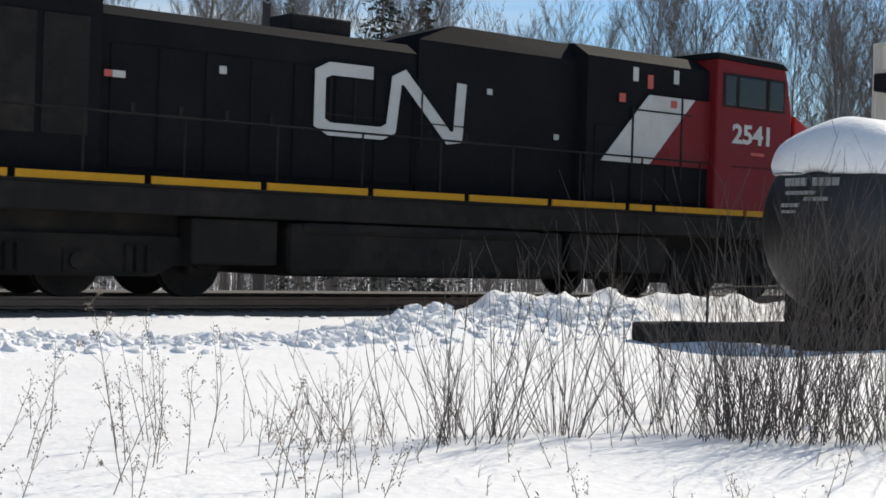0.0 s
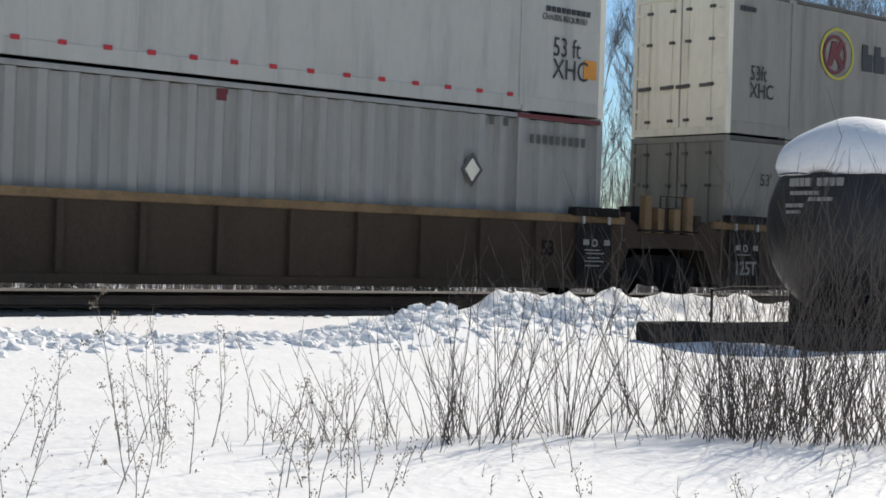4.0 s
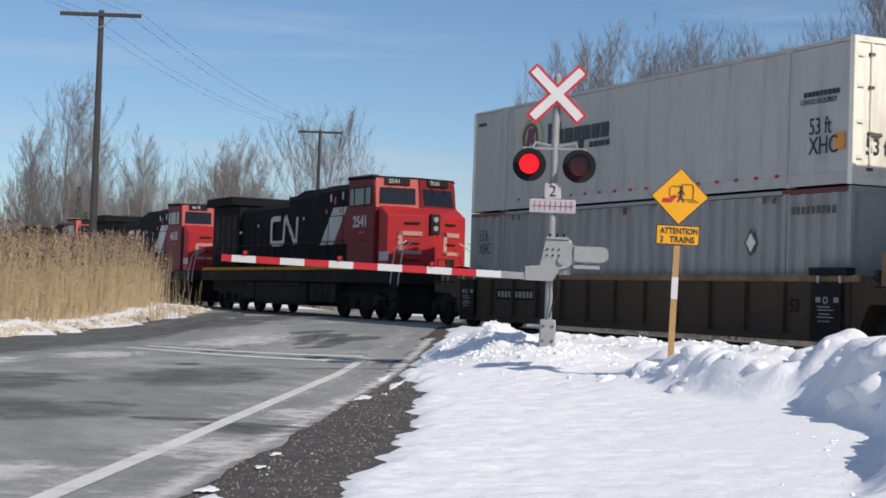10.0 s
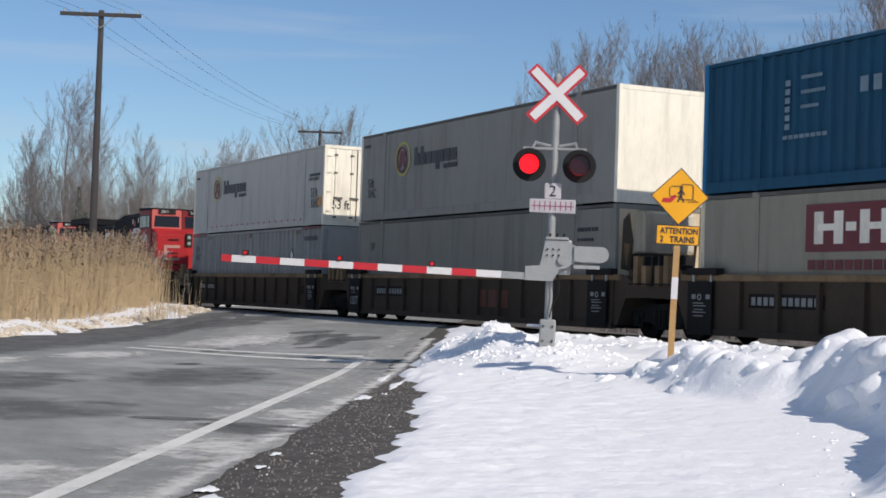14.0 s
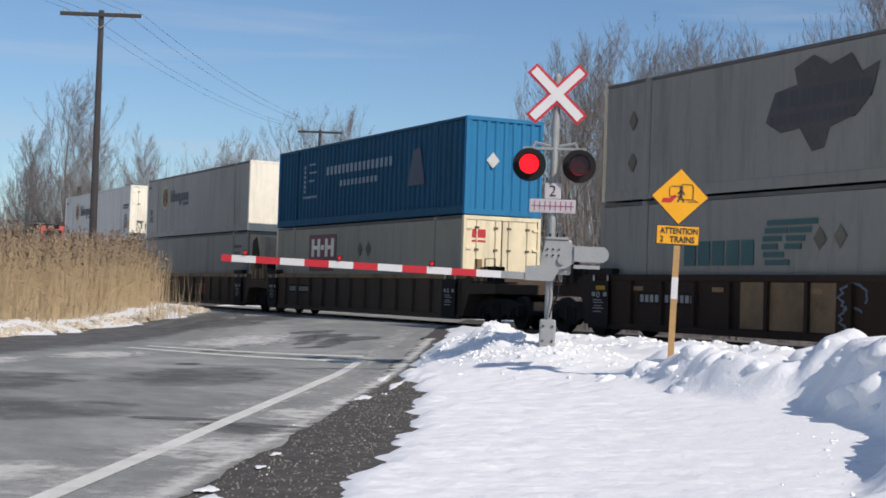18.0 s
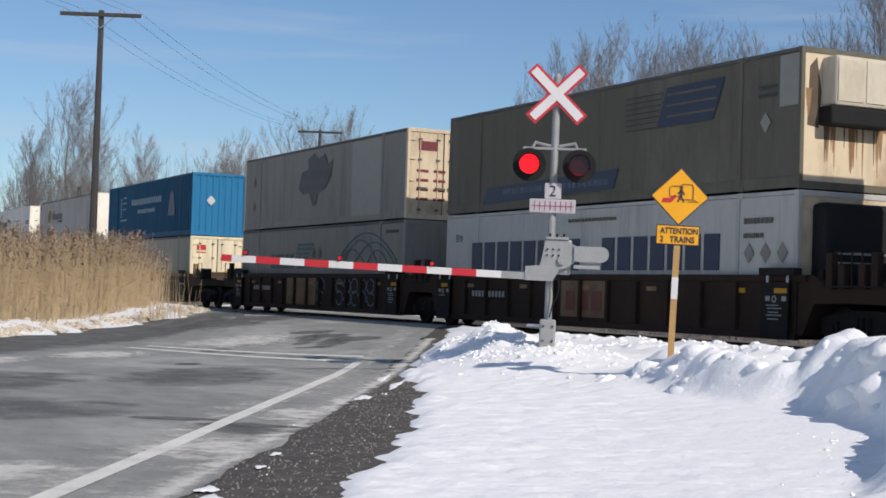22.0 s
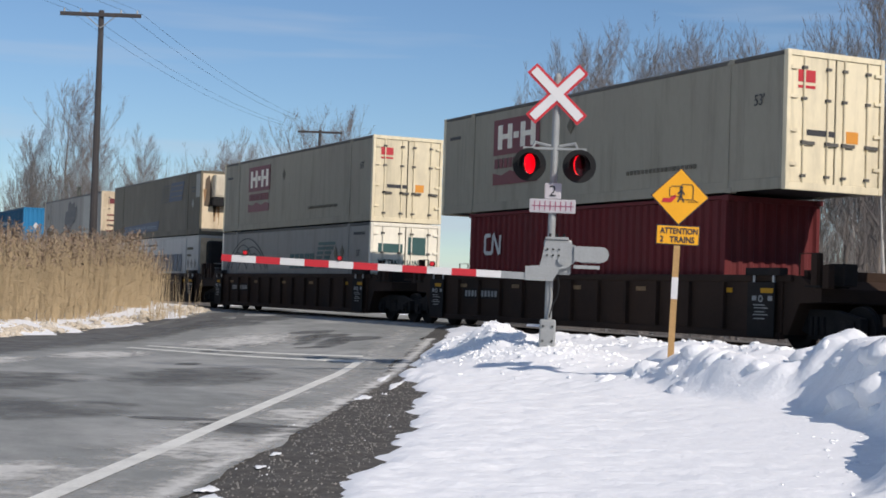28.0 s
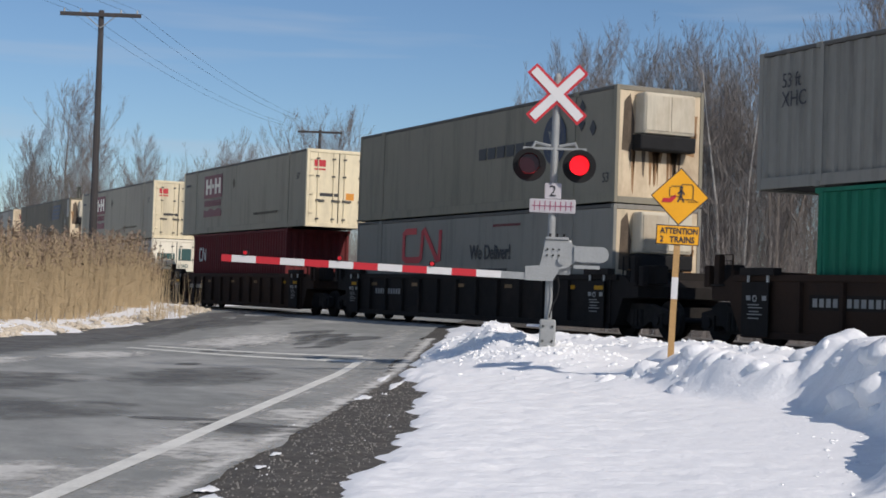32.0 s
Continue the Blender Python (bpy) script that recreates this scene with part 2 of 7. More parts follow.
TRACK_Y = 21.03
ROAD_O, ROAD_U, ROAD_V = np.array((-1.443, -2.968)), np.array((-0.869, 0.4948)), np.array((0.4948, 0.869))
def road_uv(x, y):
    dx, dy = x - ROAD_O[0], y - ROAD_O[1]
    return dx * ROAD_U[0] + dy * ROAD_U[1], dx * ROAD_V[0] + dy * ROAD_V[1]
def road_z(y):
    return -0.56 + 0.55 * smooth(9.5, 18.5, y) - 1.2 * smooth(26, 45, y)

# crest of the ploughed ridge
RIDGE_X = (-16.8, -15.2, -13.5, -11.5, -10.5, -9.2, -8.4, -7.4)
RIDGE_Y = (13.9, 13.3, 12.6, 11.65, 10.8, 9.6, 8.4, 7.2)
RIDGE_Z = (0.30, 0.46, 0.36, 0.40, 0.34, 0.14, -0.12, -0.4)

# the snow's rim beside the road
SHORE_U = (0.0, 10.5, 12.4, 14.9, 18.4, 22.8, 26.8, 33.8, 60.0)
SHORE_V = (1.7, 1.75, 1.95, 1.95, 1.68, 1.5, 0.95, 1.05, 1.0)

def snow_z(x, y):
    u, v = road_uv(x, y)
    field = -0.62 + 0.027 * np.clip(y, 0, 18) + 0.10 * fbm(x * 0.25, y * 0.25, 3) + 0.03 * fbm(x * 1.3, y * 1.3, 5)
    # packed snow left of the drift's edge
    trodden = smooth(6.6, 3.4, v + 2.5 * fbm(x * 0.5, y * 0.5, 14))
    s, t = 0.8 * x - 0.6 * y, 0.6 * x + 0.8 * y
    flat = -0.50 + 0.45 * smooth(9, 17, y) + 0.05 * fbm(s * 0.5, t * 0.5, 9) + (0.010 + 0.055 * trodden) * fbm(s * 5.6, t * 5.6, 13, 3) - 0.018 * trodden * cells(s * 4.0, t * 5.0, 19)
    edge = (x + 7.7) + 0.85 * np.clip(y - 7.2, 0, 7) - 0.75 * np.clip(7.2 - y, 0, 9) * 0.6 + 0.3 * fbm(x * 0.8, y * 0.8, 31)
    drift = smooth(-0.15, 0.06, edge)
    z = flat * (1 - drift) + (field + (0.15 + 0.2 * smooth(6.5, 9.5, y) * smooth(13, 11, y)) * np.exp(-((edge - 0.3) / 1.2) ** 2)) * drift
    # the great mound, steep behind
    back = np.where(y > 13.4, 1.1, 4.3)
    spine = x + 6.75 - 0.6 * np.clip(13.4 - y, 0, 6)
    slope = np.where(spine > 0, np.abs(spine / 1.2) ** 1.8, np.abs(spine / 3.3) ** 1.25)
    z = z + 1.0 * np.exp(-(slope ** 2 + 0.01) ** 0.5 - ((y - 13.4) / back) ** 2)
    # ploughed berm along the track
    calm = 1 - 0.65 * smooth(-1, -4, x)
    lump = 0.5 + calm * (1.3 * fbm(x * 1.6, y * 1.6, 41, 3) + 0.5 * fbm(x * 5, y * 5, 43, 3))
    rise = 0.12 + 0.24 * smooth(9.0, 12.5, x) + 0.22 * smooth(0, -5, x) * smooth(-13, -9, x)
    cy = 13.95 + 0.75 * smooth(9.0, 12.5, x) - 0.1 * smooth(0, -4, x)
    zone = smooth(-13.5, -10.5, x) * smooth(15.9, 15.1, x)
    z = z + zone * rise * (0.55 + 0.9 * lump) * np.exp(-((y - cy) / (0.5 + 0.3 * smooth(9, 12.5, x))) ** 2)
    # lower lumpy heap beside the sign
    rough = 0.95 + 0.9 * fbm(x * 1.0, y * 1.0, 55, 2) + 0.65 * fbm(s * 2.6, t * 2.6, 56, 3)
    z = z + (rough + 0.34 * cells(s * 1.7, t * 1.7, 62) + 0.16 * cells(s * 3.6, t * 3.6, 63) - 0.2) * bluff(x, y, -17.15, 12.78, 2.1, 0.62, 0.43, -8)
    # ploughed ridge at the drift's end, steep towards the packed snow
    warp = 0.5 * fbm(x * 0.9, y * 0.9, 53, 3)
    q = (y - np.interp(x, RIDGE_X, RIDGE_Y)) * 0.78 + warp
    top = np.interp(x, RIDGE_X, RIDGE_Z) + 0.22 * fbm(x * 1.1, y * 1.1, 51, 2) + 0.16 * fbm(x * 2.6, y * 2.6, 52, 3)
    face = smooth(-0.82, -0.06, q + 0.45 * fbm(x * 1.7, y * 1.7, 54, 3))
    back = np.exp(-(np.maximum(q, 0) / (0.75 + 0.9 * smooth(-12.5, -10.5, x))) ** 2)
    mask = np.where(q < 0, face, back) * smooth(-16.4, -15.3, x) * smooth(-7.3, -8.6, x)
    z = z + np.maximum(top - z, 0) * mask + mask * (0.24 * fbm(s * 1.1, t * 1.1, 57, 2) + 0.15 * fbm(s * 2.9, t * 2.9, 58, 2) + 0.16 * (cells(s * 1.5, t * 1.5, 64) - 0.5) + 0.07 * cells(s * 3.4, t * 3.4, 65)) * smooth(-8.5, -10.5, x)
    # round the signal's foot
    z = z + (0.75 + fbm(x * 2, y * 2, 61) + 0.25 * cells(x * 2.2, y * 2.2, 66)) * (hill(x, y, -24.6, 13.2, 1.9, 0.9, 0.36) + hill(x, y, -26.4, 13.8, 2.2, 0.8, 0.34, -20) + hill(x, y, -21.0, 15.8, 3.0, 0.7, 0.3))
    z = z + hill(x, y, -22.1, 12.9, 1.6, 1.6, 0.26) + hill(x, y, -18.9, 12.7, 1.2, 0.9, 0.12)
    # clods beside the rails
    z = z + 0.25 * smooth(16.6, 17.3, y) * smooth(18.2, 17.6, y) * (0.5 + fbm(x * 2.2, y * 2.2, 71)) * smooth(-13, -16, x)
    # shore of the road, verge beyond it
    out = v - 1.7 - 0.9 * smooth(46, 54, u)
    far = road_z(y) + 0.04 + 0.14 * smooth(-12.3, -13.2, out) - 0.06 * smooth(40, 50, u) + 0.22 * fbm(x * 0.7, y * 0.7, 23) + 0.14 * fbm(x * 2.4, y * 2.4, 24) + 0.10 * cells(x * 1.4, y * 1.4, 26)
    z = np.where(v < -8, far, z)
    right = np.interp(u, SHORE_U, SHORE_V) + 0.75 * fbm(x * 1.1, y * 1.1, 81, 4) + 0.12 * fbm(x * 5, y * 5, 82, 3)
    low = road_z(y) - 0.16
    z = low + (z - low) * smooth(right - 0.35, right + 0.3, v) * (v > -5) + (z - low) * smooth(-11.8, -12.3, out + 0.8 * fbm(x * 0.7, y * 0.7, 25)) * (v <= -5)
    # under the track
    bed = smooth(17.6, 18.6, y) * smooth(24.6, 23.6, y)
    z = z * (1 - bed) + (-0.5) * bed
    z = np.where(y > 24.0, np.where((v < 2) & (v > -12.5), z, -0.45 - 1.2 * smooth(27, 36, y) + 0.25 * fbm(x * 0.3, y * 0.3, 91)), z)
    # the siding's cut
    z = z - 0.35 * smooth(15.0, 16.5, x) * smooth(11.4, 12.2, y) * smooth(15.2, 14.4, y)
    z = z + (0.32 + 0.5 * fbm(x * 2, y * 2, 95, 3)) * np.exp(-((y - 17.35) / 0.4) ** 2) * smooth(13.5, 15.5, x)
    return z

def lines(dense0, dense1, step, far, growth=1.25):
    mid = np.arange(dense0, dense1 + step / 2, step)
    up, s, v = [], step, dense1
    while v < far:
        s *= growth
        v += s
        up.append(v)
    dn, s, v = [], step, dense0
    while v > -far:
        s *= growth
        v -= s
        dn.append(v)
    return np.concatenate([dn[::-1], mid, up])

def sheet(name, xs, ys, zf, mat, place=None):
    X, Y = np.meshgrid(xs, ys)
    P, Q = (X, Y) if place is None else place(X, Y)
    Z = zf(P, Q)
    verts = np.stack([P.ravel(), Q.ravel(), Z.ravel()], 1)
    w, h = len(xs), len(ys)
    k = (np.arange(h - 1)[:, None] * w + np.arange(w - 1)[None, :]).ravel()
    faces = np.stack([k, k + 1, k + w + 1, k + w], 1)
    return from_arrays(name, verts.tolist(), faces.tolist(), mat, True)

ground = tagged(new("ground", sheet("ground", lines(-31, 26, 0.085, 3000), lines(-1.0, 19.0, 0.085, 3000), snow_z, SNOW)),
                "snow-covered ground with drifts and ploughed heaps", "snow", kind="structure")

def on_road(u, v):
    return ROAD_O[0] + u * ROAD_U[0] + v * ROAD_V[0], ROAD_O[1] + u * ROAD_U[1] + v * ROAD_V[1]
road_me = sheet("road", np.linspace(-40, 140, 361), np.linspace(-12.6, 0.9, 33), lambda x, y: road_z(y) + 0.02 * fbm(x * 0.2, y * 0.2, 7), ASPHALT, lambda u, v: on_road(u, v - (0.34 * smooth(16, 29, u) - 0.22 * fbm(u * 1.5, v * 0, 15)) * smooth(-2, 0.9, v)))
road = tagged(new("road", road_me), "worn grey asphalt road with dried salt and tar patches", "road", kind="structure")
verge_me = sheet("road_shoulder", np.linspace(-40, 60, 400), np.linspace(0.55, 2.9, 16), lambda x, y: road_z(y) - 0.012 + 0.05 * fbm(x * 1.5, y * 1.5, 17), GRAVEL, on_road)
shoulder = tagged(new("road_shoulder", verge_me), "dark wet gravel shoulder with scraps of snow", "gravel", kind="structure")

def stripe(name, u0, u1, v0, v1, mat, skew=0.0, label="", drift=0.0):
    n = max(2, int(max(u1 - u0, 1) / 0.5))
    me = sheet(name, np.linspace(u0, u1, n), np.linspace(v0, v1, 14), lambda x, y: road_z(y) + 0.02 * fbm(x * 0.2, y * 0.2, 7) + 0.006, mat, lambda u, v: on_road(u + skew * v, v + drift * (u - 10)))
    return tagged(new(name, me), label, "road marking", kind="structure")
stripe("edge_line", -6, 29.6, -0.03, 0.15, LINE, label="worn white edge line painted on asphalt", drift=-0.014)
stripe("stop_line", 29.4, 29.85, -6.1, -0.1, LINE, -0.76, "white line of a worn double stop bar")
stripe("stop_line", 30.75, 31.15, -6.0, -0.3, LINE, -0.78, "white line of a worn double stop bar")

# ---- track ----
bm = bmesh.new()
prism(bm, [(18.4, -0.55), (27.4, -0.6), (26.4, -0.13), (24.0, -0.1), (22.8, -0.2), (19.2, -0.2)], "x", -400, 300)
part("trackbed", bm, BALLAST)
tagged(bpy.data.objects["trackbed"], "dark stone ballast of the railway track", "ballast", kind="structure")
for side in (-1, 1):
    c = TRACK_Y + side * 0.753
    bm = bmesh.new()
    prism(bm, [(c - 0.07, -0.17), (c + 0.07, -0.17), (c + 0.07, -0.15), (c + 0.012, -0.13), (c + 0.012, -0.045), (c + 0.036, -0.035), (c + 0.036, 0), (c - 0.036, 0), (c - 0.036, -0.035), (c - 0.012, -0.045), (c - 0.012, -0.13), (c - 0.07, -0.15)], "x", -400, 300)
    tagged(part("rail", bm, RAIL), "rusty steel rail with a polished top", "rail", "rails", kind="structure")
bm = bmesh.new()
box(bm, -0.115, 0.115, -1.3, 1.3, -0.3, -0.175)
tie_me = mesh_of("tie", bm, TIE)
ties = new("track_ties")
tagged(ties, "creosoted wooden ties under the rails", "railway tie", kind="structure")
for k in range(150):
    part("tie", tie_me, TIE, ties, at=pose(-40 + k * 0.5, TRACK_Y, 0))

# ---- lumps of ploughed snow ----
def clods(name, places, label, sub=1, smooth_it=False, sink=0.1, mat=SNOW_CLOD, jag=(0.75, 1.2)):
    rnd = random.Random(5)
    base = bmesh.new()
    bmesh.ops.create_icosphere(base, subdivisions=sub, radius=1.0)
    bv, bf = [v.co.copy() for v in base.verts], [[v.index for v in f.verts] for f in base.faces]
    base.free()
    xs, ys = np.array([p[0] for p in places]), np.array([p[1] for p in places])
    zs = snow_z(xs, ys)
    verts, faces = [], []
    for (x, y, r), z in zip(places, zs):
        turn = Euler((rnd.uniform(0, 6), rnd.uniform(0, 6), rnd.uniform(0, 6))).to_matrix()
        sc = Vector((rnd.uniform(0.7, 1.3), rnd.uniform(0.7, 1.3), rnd.uniform(0.5, 0.85))) * r
        b = len(verts)
        for v in bv:
            q = turn @ (v * rnd.uniform(*jag))
            verts.append((x + q.x * sc.x, y + q.y * sc.y, z - r * sink + q.z * sc.z))
        faces += [tuple(i + b for i in f) for f in bf]
    me = from_arrays(name, verts, faces, mat, smooth_it)
    return tagged(new(name, me), label, "snow", kind="stuff")
rnd = random.Random(11)
spots = []
for k in range(6500):
    x = rnd.uniform(-11, 19)
    c = 13.95 + 0.75 * smooth(9.0, 12.5, x) - 0.6 * smooth(0, -4, x)
    big = smooth(9, 12, x) + 0.6 * smooth(0, -4, x)
    calm = 1 - 0.45 * smooth(-1, -4, x)
    spots.append((x, c + rnd.gauss(0, (0.3 + 0.2 * big) * (1 - 0.6 * smooth(-3, -4.5, x))), (0.026 + 0.065 * rnd.random() ** 2.2 + 0.06 * rnd.random() ** 14) * calm))
for k in range(500):
    spots.append((rnd.uniform(-12, 19), rnd.uniform(17.2, 18.4), 0.02 + 0.05 * rnd.random() ** 2))
clods("snow_clods", spots, "broken lumps of ploughed snow along the track")
spots = [(rnd.uniform(-30, -12), rnd.uniform(15.6, 18.0), 0.02 + 0.10 * rnd.random() ** 3) for k in range(1100)]
spots += [(rnd.gauss(-23.6, 1.4), rnd.gauss(12.9, 0.6), 0.012 + 0.055 * rnd.random() ** 3) for k in range(900)]
spots += [(rnd.gauss(-26.5, 2.0), rnd.gauss(14.0, 0.5), 0.012 + 0.06 * rnd.random() ** 3) for k in range(600)]
spots += [(rnd.gauss(-8.6, 0.8), rnd.gauss(9.0, 0.8), 0.012 + 0.03 * rnd.random() ** 2.5) for k in range(60)]
clods("snow_clods", spots, "crumbled snow beside the crossing signal")
spots = [(rnd.gauss(-16.7, 1.1), rnd.gauss(12.6, 0.35), 0.01 + 0.03 * rnd.random() ** 2.5) for k in range(90)]
for k in range(60):
    x = rnd.uniform(-12.5, -9.4)
    spots.append((x, float(np.interp(x, RIDGE_X, RIDGE_Y)) - rnd.uniform(0.9, 1.9), 0.01 + 0.025 * rnd.random() ** 2.5))
clods("snow_clods", spots, "small lumps fallen from the ploughed snow heap", 1, True)
# rounded lumps in the heaps beside the sign and on the ploughed ridge
spots = []
for k in range(34):
    a = rnd.uniform(-2.3, 2.3)
    x, y = -17.15 + a + rnd.gauss(0, 0.1), 12.5 + 0.12 * a - abs(rnd.gauss(0, 0.42)) + 0.25
    spots.append((x, y, 0.12 + 0.3 * rnd.random() ** 1.8))
for k in range(30):
    x = rnd.uniform(-15.4, -9.4)
    spots.append((x, float(np.interp(x, RIDGE_X, RIDGE_Y)) - rnd.uniform(-0.3, 0.9), 0.08 + 0.26 * rnd.random() ** 2.2))
for k in range(50):
    spots.append((rnd.gauss(-24.8, 1.3), rnd.gauss(13.0, 0.5), 0.05 + 0.12 * rnd.random() ** 2))
clods("snow_clods", spots, "rounded lumps frozen into the ploughed heaps", 2, True, 0.6, SNOW, (0.74, 1.12))
# dirty snow thrown up along the far verge
DIRTY_SNOW = material("dirty_snow", (0.52, 0.45, 0.36), 0.9, vary=0.25, scale=2.5, fine=18, bump=0.5, dirt=(0.72, 0.70, 0.66), dirt_amount=0.9, dirt_scale=1.1, spec=0.2)
spots = []
for k in range(2600):
    u = rnd.uniform(26, 78)
    edge = -10.35 + 0.9 * float(smooth(46, 54, u))
    x, y = on_road(u, edge - abs(rnd.gauss(0, 0.7)))
    if y < 18:
        spots.append((x, y, 0.04 + 0.12 * rnd.random() ** 2.5))
clods("dirty_snow", spots, "sand-stained old snow heaped along the road's verge", 1, True, 0.3, DIRTY_SNOW, (0.8, 1.15))
# thin scraps of old snow left on the shoulder
def scrap(u, v, lu, lv, seed):
    rnd = random.Random(seed)
    n = 22
    verts, faces = [], []
    for ring, h in ((1.0, -0.01), (0.82, 0.022), (0.45, 0.034)):
        for k in range(n):
            a = 2 * math.pi * k / n
            w = ring * (1 + 0.28 * math.sin(3 * a + seed) + 0.16 * math.sin(7 * a + 2 * seed)) * rnd.uniform(0.9, 1.1)
            x, y = on_road(u + math.cos(a) * lu * w, v + math.sin(a) * lv * w)
            verts.append((x, y, float(road_z(y)) + h * min(1.0, lv * 4) + 0.012))
    for r in range(2):
        for k in range(n):
            faces.append((r * n + k, r * n + (k + 1) % n, (r + 1) * n + (k + 1) % n, (r + 1) * n + k))
    faces.append(tuple(2 * n + k for k in range(n)))
    return tagged(new("snow_scrap", from_arrays("snow_scrap", verts, faces, SNOW_CLOD, True)), "thin scrap of old snow lying on the gravel shoulder", "snow", "snow scraps")
for k, (u, v, lu, lv) in enumerate(((9.95, 1.12, 0.38, 0.2), (10.75, 1.0, 0.14, 0.07), (20.6, 0.95, 0.4, 0.09), (13.2, 1.05, 0.14, 0.04), (12.2, 1.1, 0.1, 0.04), (23.6, 1.1, 0.9, 0.07), (25.2, 0.75, 0.8, 0.06))):
    scrap(u, v, lu, lv, k + 1)
# pebbles and snow crumbs on the shoulder
def crumbs(name, n, mat, label, lo, hi, seed, cat):
    rnd = random.Random(seed)
    verts, faces = [], []
    for k in range(n):
        u, v = rnd.uniform(3, 34), rnd.uniform(0.7, 1.9)
        x, y = on_road(u, v)
        z = float(road_z(np.array(y))) + 0.05 * float(fbm(np.array(x * 1.5), np.array(y * 1.5), 17)) - 0.012
        r = rnd.uniform(lo, hi)
        b = len(verts)
        for dx, dy, dz in ((1, 0, 0), (-0.5, 0.87, 0), (-0.5, -0.87, 0), (0.1, 0.1, 0.9)):
            verts.append((x + dx * r * rnd.uniform(0.6, 1.2), y + dy * r * rnd.uniform(0.6, 1.2), z + dz * r - 0.004))
        faces += [(b, b + 1, b + 3), (b + 1, b + 2, b + 3), (b + 2, b, b + 3)]
    return tagged(new(name, from_arrays(name, verts, faces, mat)), label, cat, kind="stuff")
PEBBLE = material("pebbles", (0.27, 0.25, 0.225), 0.9, vary=0.5)
crumbs("pebbles", 5000, PEBBLE, "loose pebbles on the gravel shoulder", 0.007, 0.02, 3, "gravel")
crumbs("snow_crumbs", 60, SNOW_CLOD, "scraps of old snow on the gravel shoulder", 0.01, 0.032, 4, "snow")

# salt stains and tar patches on the road, thinning out towards ragged rims
def faded(m, noise_scale, sharp):
    n, l = m.node_tree.nodes, m.node_tree.links
    at, nz, tc = n.new("ShaderNodeAttribute"), n.new("ShaderNodeTexNoise"), n.new("ShaderNodeTexCoord")
    at.attribute_name = "cover"
    nz.inputs["Scale"].default_value, nz.inputs["Detail"].default_value, nz.inputs["Roughness"].default_value = noise_scale, 7, 0.7
    l.new(tc.outputs["Object"], nz.inputs["Vector"])
    add, rmp = n.new("ShaderNodeMath"), n.new("ShaderNodeMapRange")
    add.operation = "ADD"
    l.new(at.outputs["Fac"], add.inputs[0])
    l.new(nz.outputs[0], add.inputs[1])
    rmp.inputs["From Min"].default_value, rmp.inputs["From Max"].default_value = 0.95 - sharp, 0.95 + sharp
    l.new(add.outputs[0], rmp.inputs["Value"])
    l.new(rmp.outputs[0], n["Principled BSDF"].inputs["Alpha"])
    return m
SALT = faded(material("dried_salt", (0.56, 0.545, 0.51), 0.9, vary=0.2, scale=5, fine=60), 3.0, 0.14)
TAR = faded(material("tar_patch", (0.125, 0.124, 0.12), 0.85, vary=0.25, scale=2, fine=60), 1.3, 0.25)
def stain(name, u, v, lu, lv, mat, label, peak=0.46):
    n = 32
    verts, faces, cover = [], [], []
    for ring, c in ((0.0, peak), (0.4, peak * 0.95), (0.7, peak * 0.7), (1.0, 0.0)):
        for k in range(n):
            a = 2 * math.pi * k / n
            x, y = on_road(u + math.cos(a) * lu * ring, v + math.sin(a) * lv * ring)
            verts.append((x, y, float(road_z(y) + 0.02 * fbm(np.array(x * 0.2), np.array(y * 0.2), 7)) + 0.005))
            cover.append(c)
    for r in range(3):
        for k in range(n):
            faces.append((r * n + k, r * n + (k + 1) % n, (r + 1) * n + (k + 1) % n, (r + 1) * n + k))
    me = from_arrays(name, verts, faces, mat)
    me.attributes.new("cover", "FLOAT", "POINT").data.foreach_set("value", cover)
    return tagged(new(name, me), label, "stain", kind="structure")
def salt_strip(u0, u1, profile, label):
    """A long strip of salt beside the line; profile holds v and cover."""
    us = np.linspace(u0, u1, int((u1 - u0) / 0.4))
    verts, faces, cover = [], [], []
    w = len(profile)
    for u in us:
        for v, c in profile:
            x, y = on_road(u, v)
            verts.append((x, y, float(road_z(y) + 0.02 * fbm(np.array(x * 0.2), np.array(y * 0.2), 7)) + 0.0045))
            cover.append(c)
    for i in range(len(us) - 1):
        for k in range(w - 1):
            faces.append((i * w + k, i * w + k + 1, (i + 1) * w + k + 1, (i + 1) * w + k))
    me = from_arrays("salt_stain", verts, faces, SALT)
    me.attributes.new("cover", "FLOAT", "POINT").data.foreach_set("value", cover)
    return tagged(new("salt_stain", me), label, "stain", kind="structure")
salt_strip(-4, 36, ((0.1, 0.32), (0.35, 0.30), (0.55, 0.38), (0.76, 0.62), (0.9, 0.36)), "dried white road salt along the asphalt's edge")
salt_strip(-4, 40, ((-1.3, 0.0), (-0.7, 0.25), (-0.25, 0.42), (0.1, 0.42)), "dried white road salt along the edge line")
rnd = random.Random(77)
for u, v, lu, lv in ((13.5, 0.3, 1.6, 0.75), (11.2, -0.7, 1.2, 0.5), (17.5, 0.5, 1.5, 0.5), (9.0, -0.4, 1.0, 0.5), (30.5, -5.6, 3.0, 1.2), (26.0, -6.6, 4.0, 0.9), (23.0, -7.6, 3.0, 0.7), (38.0, -4.2, 4.0, 2.0)):
    stain("salt_stain", u, v, lu, lv, SALT, "white stain of dried road salt", 0.58)
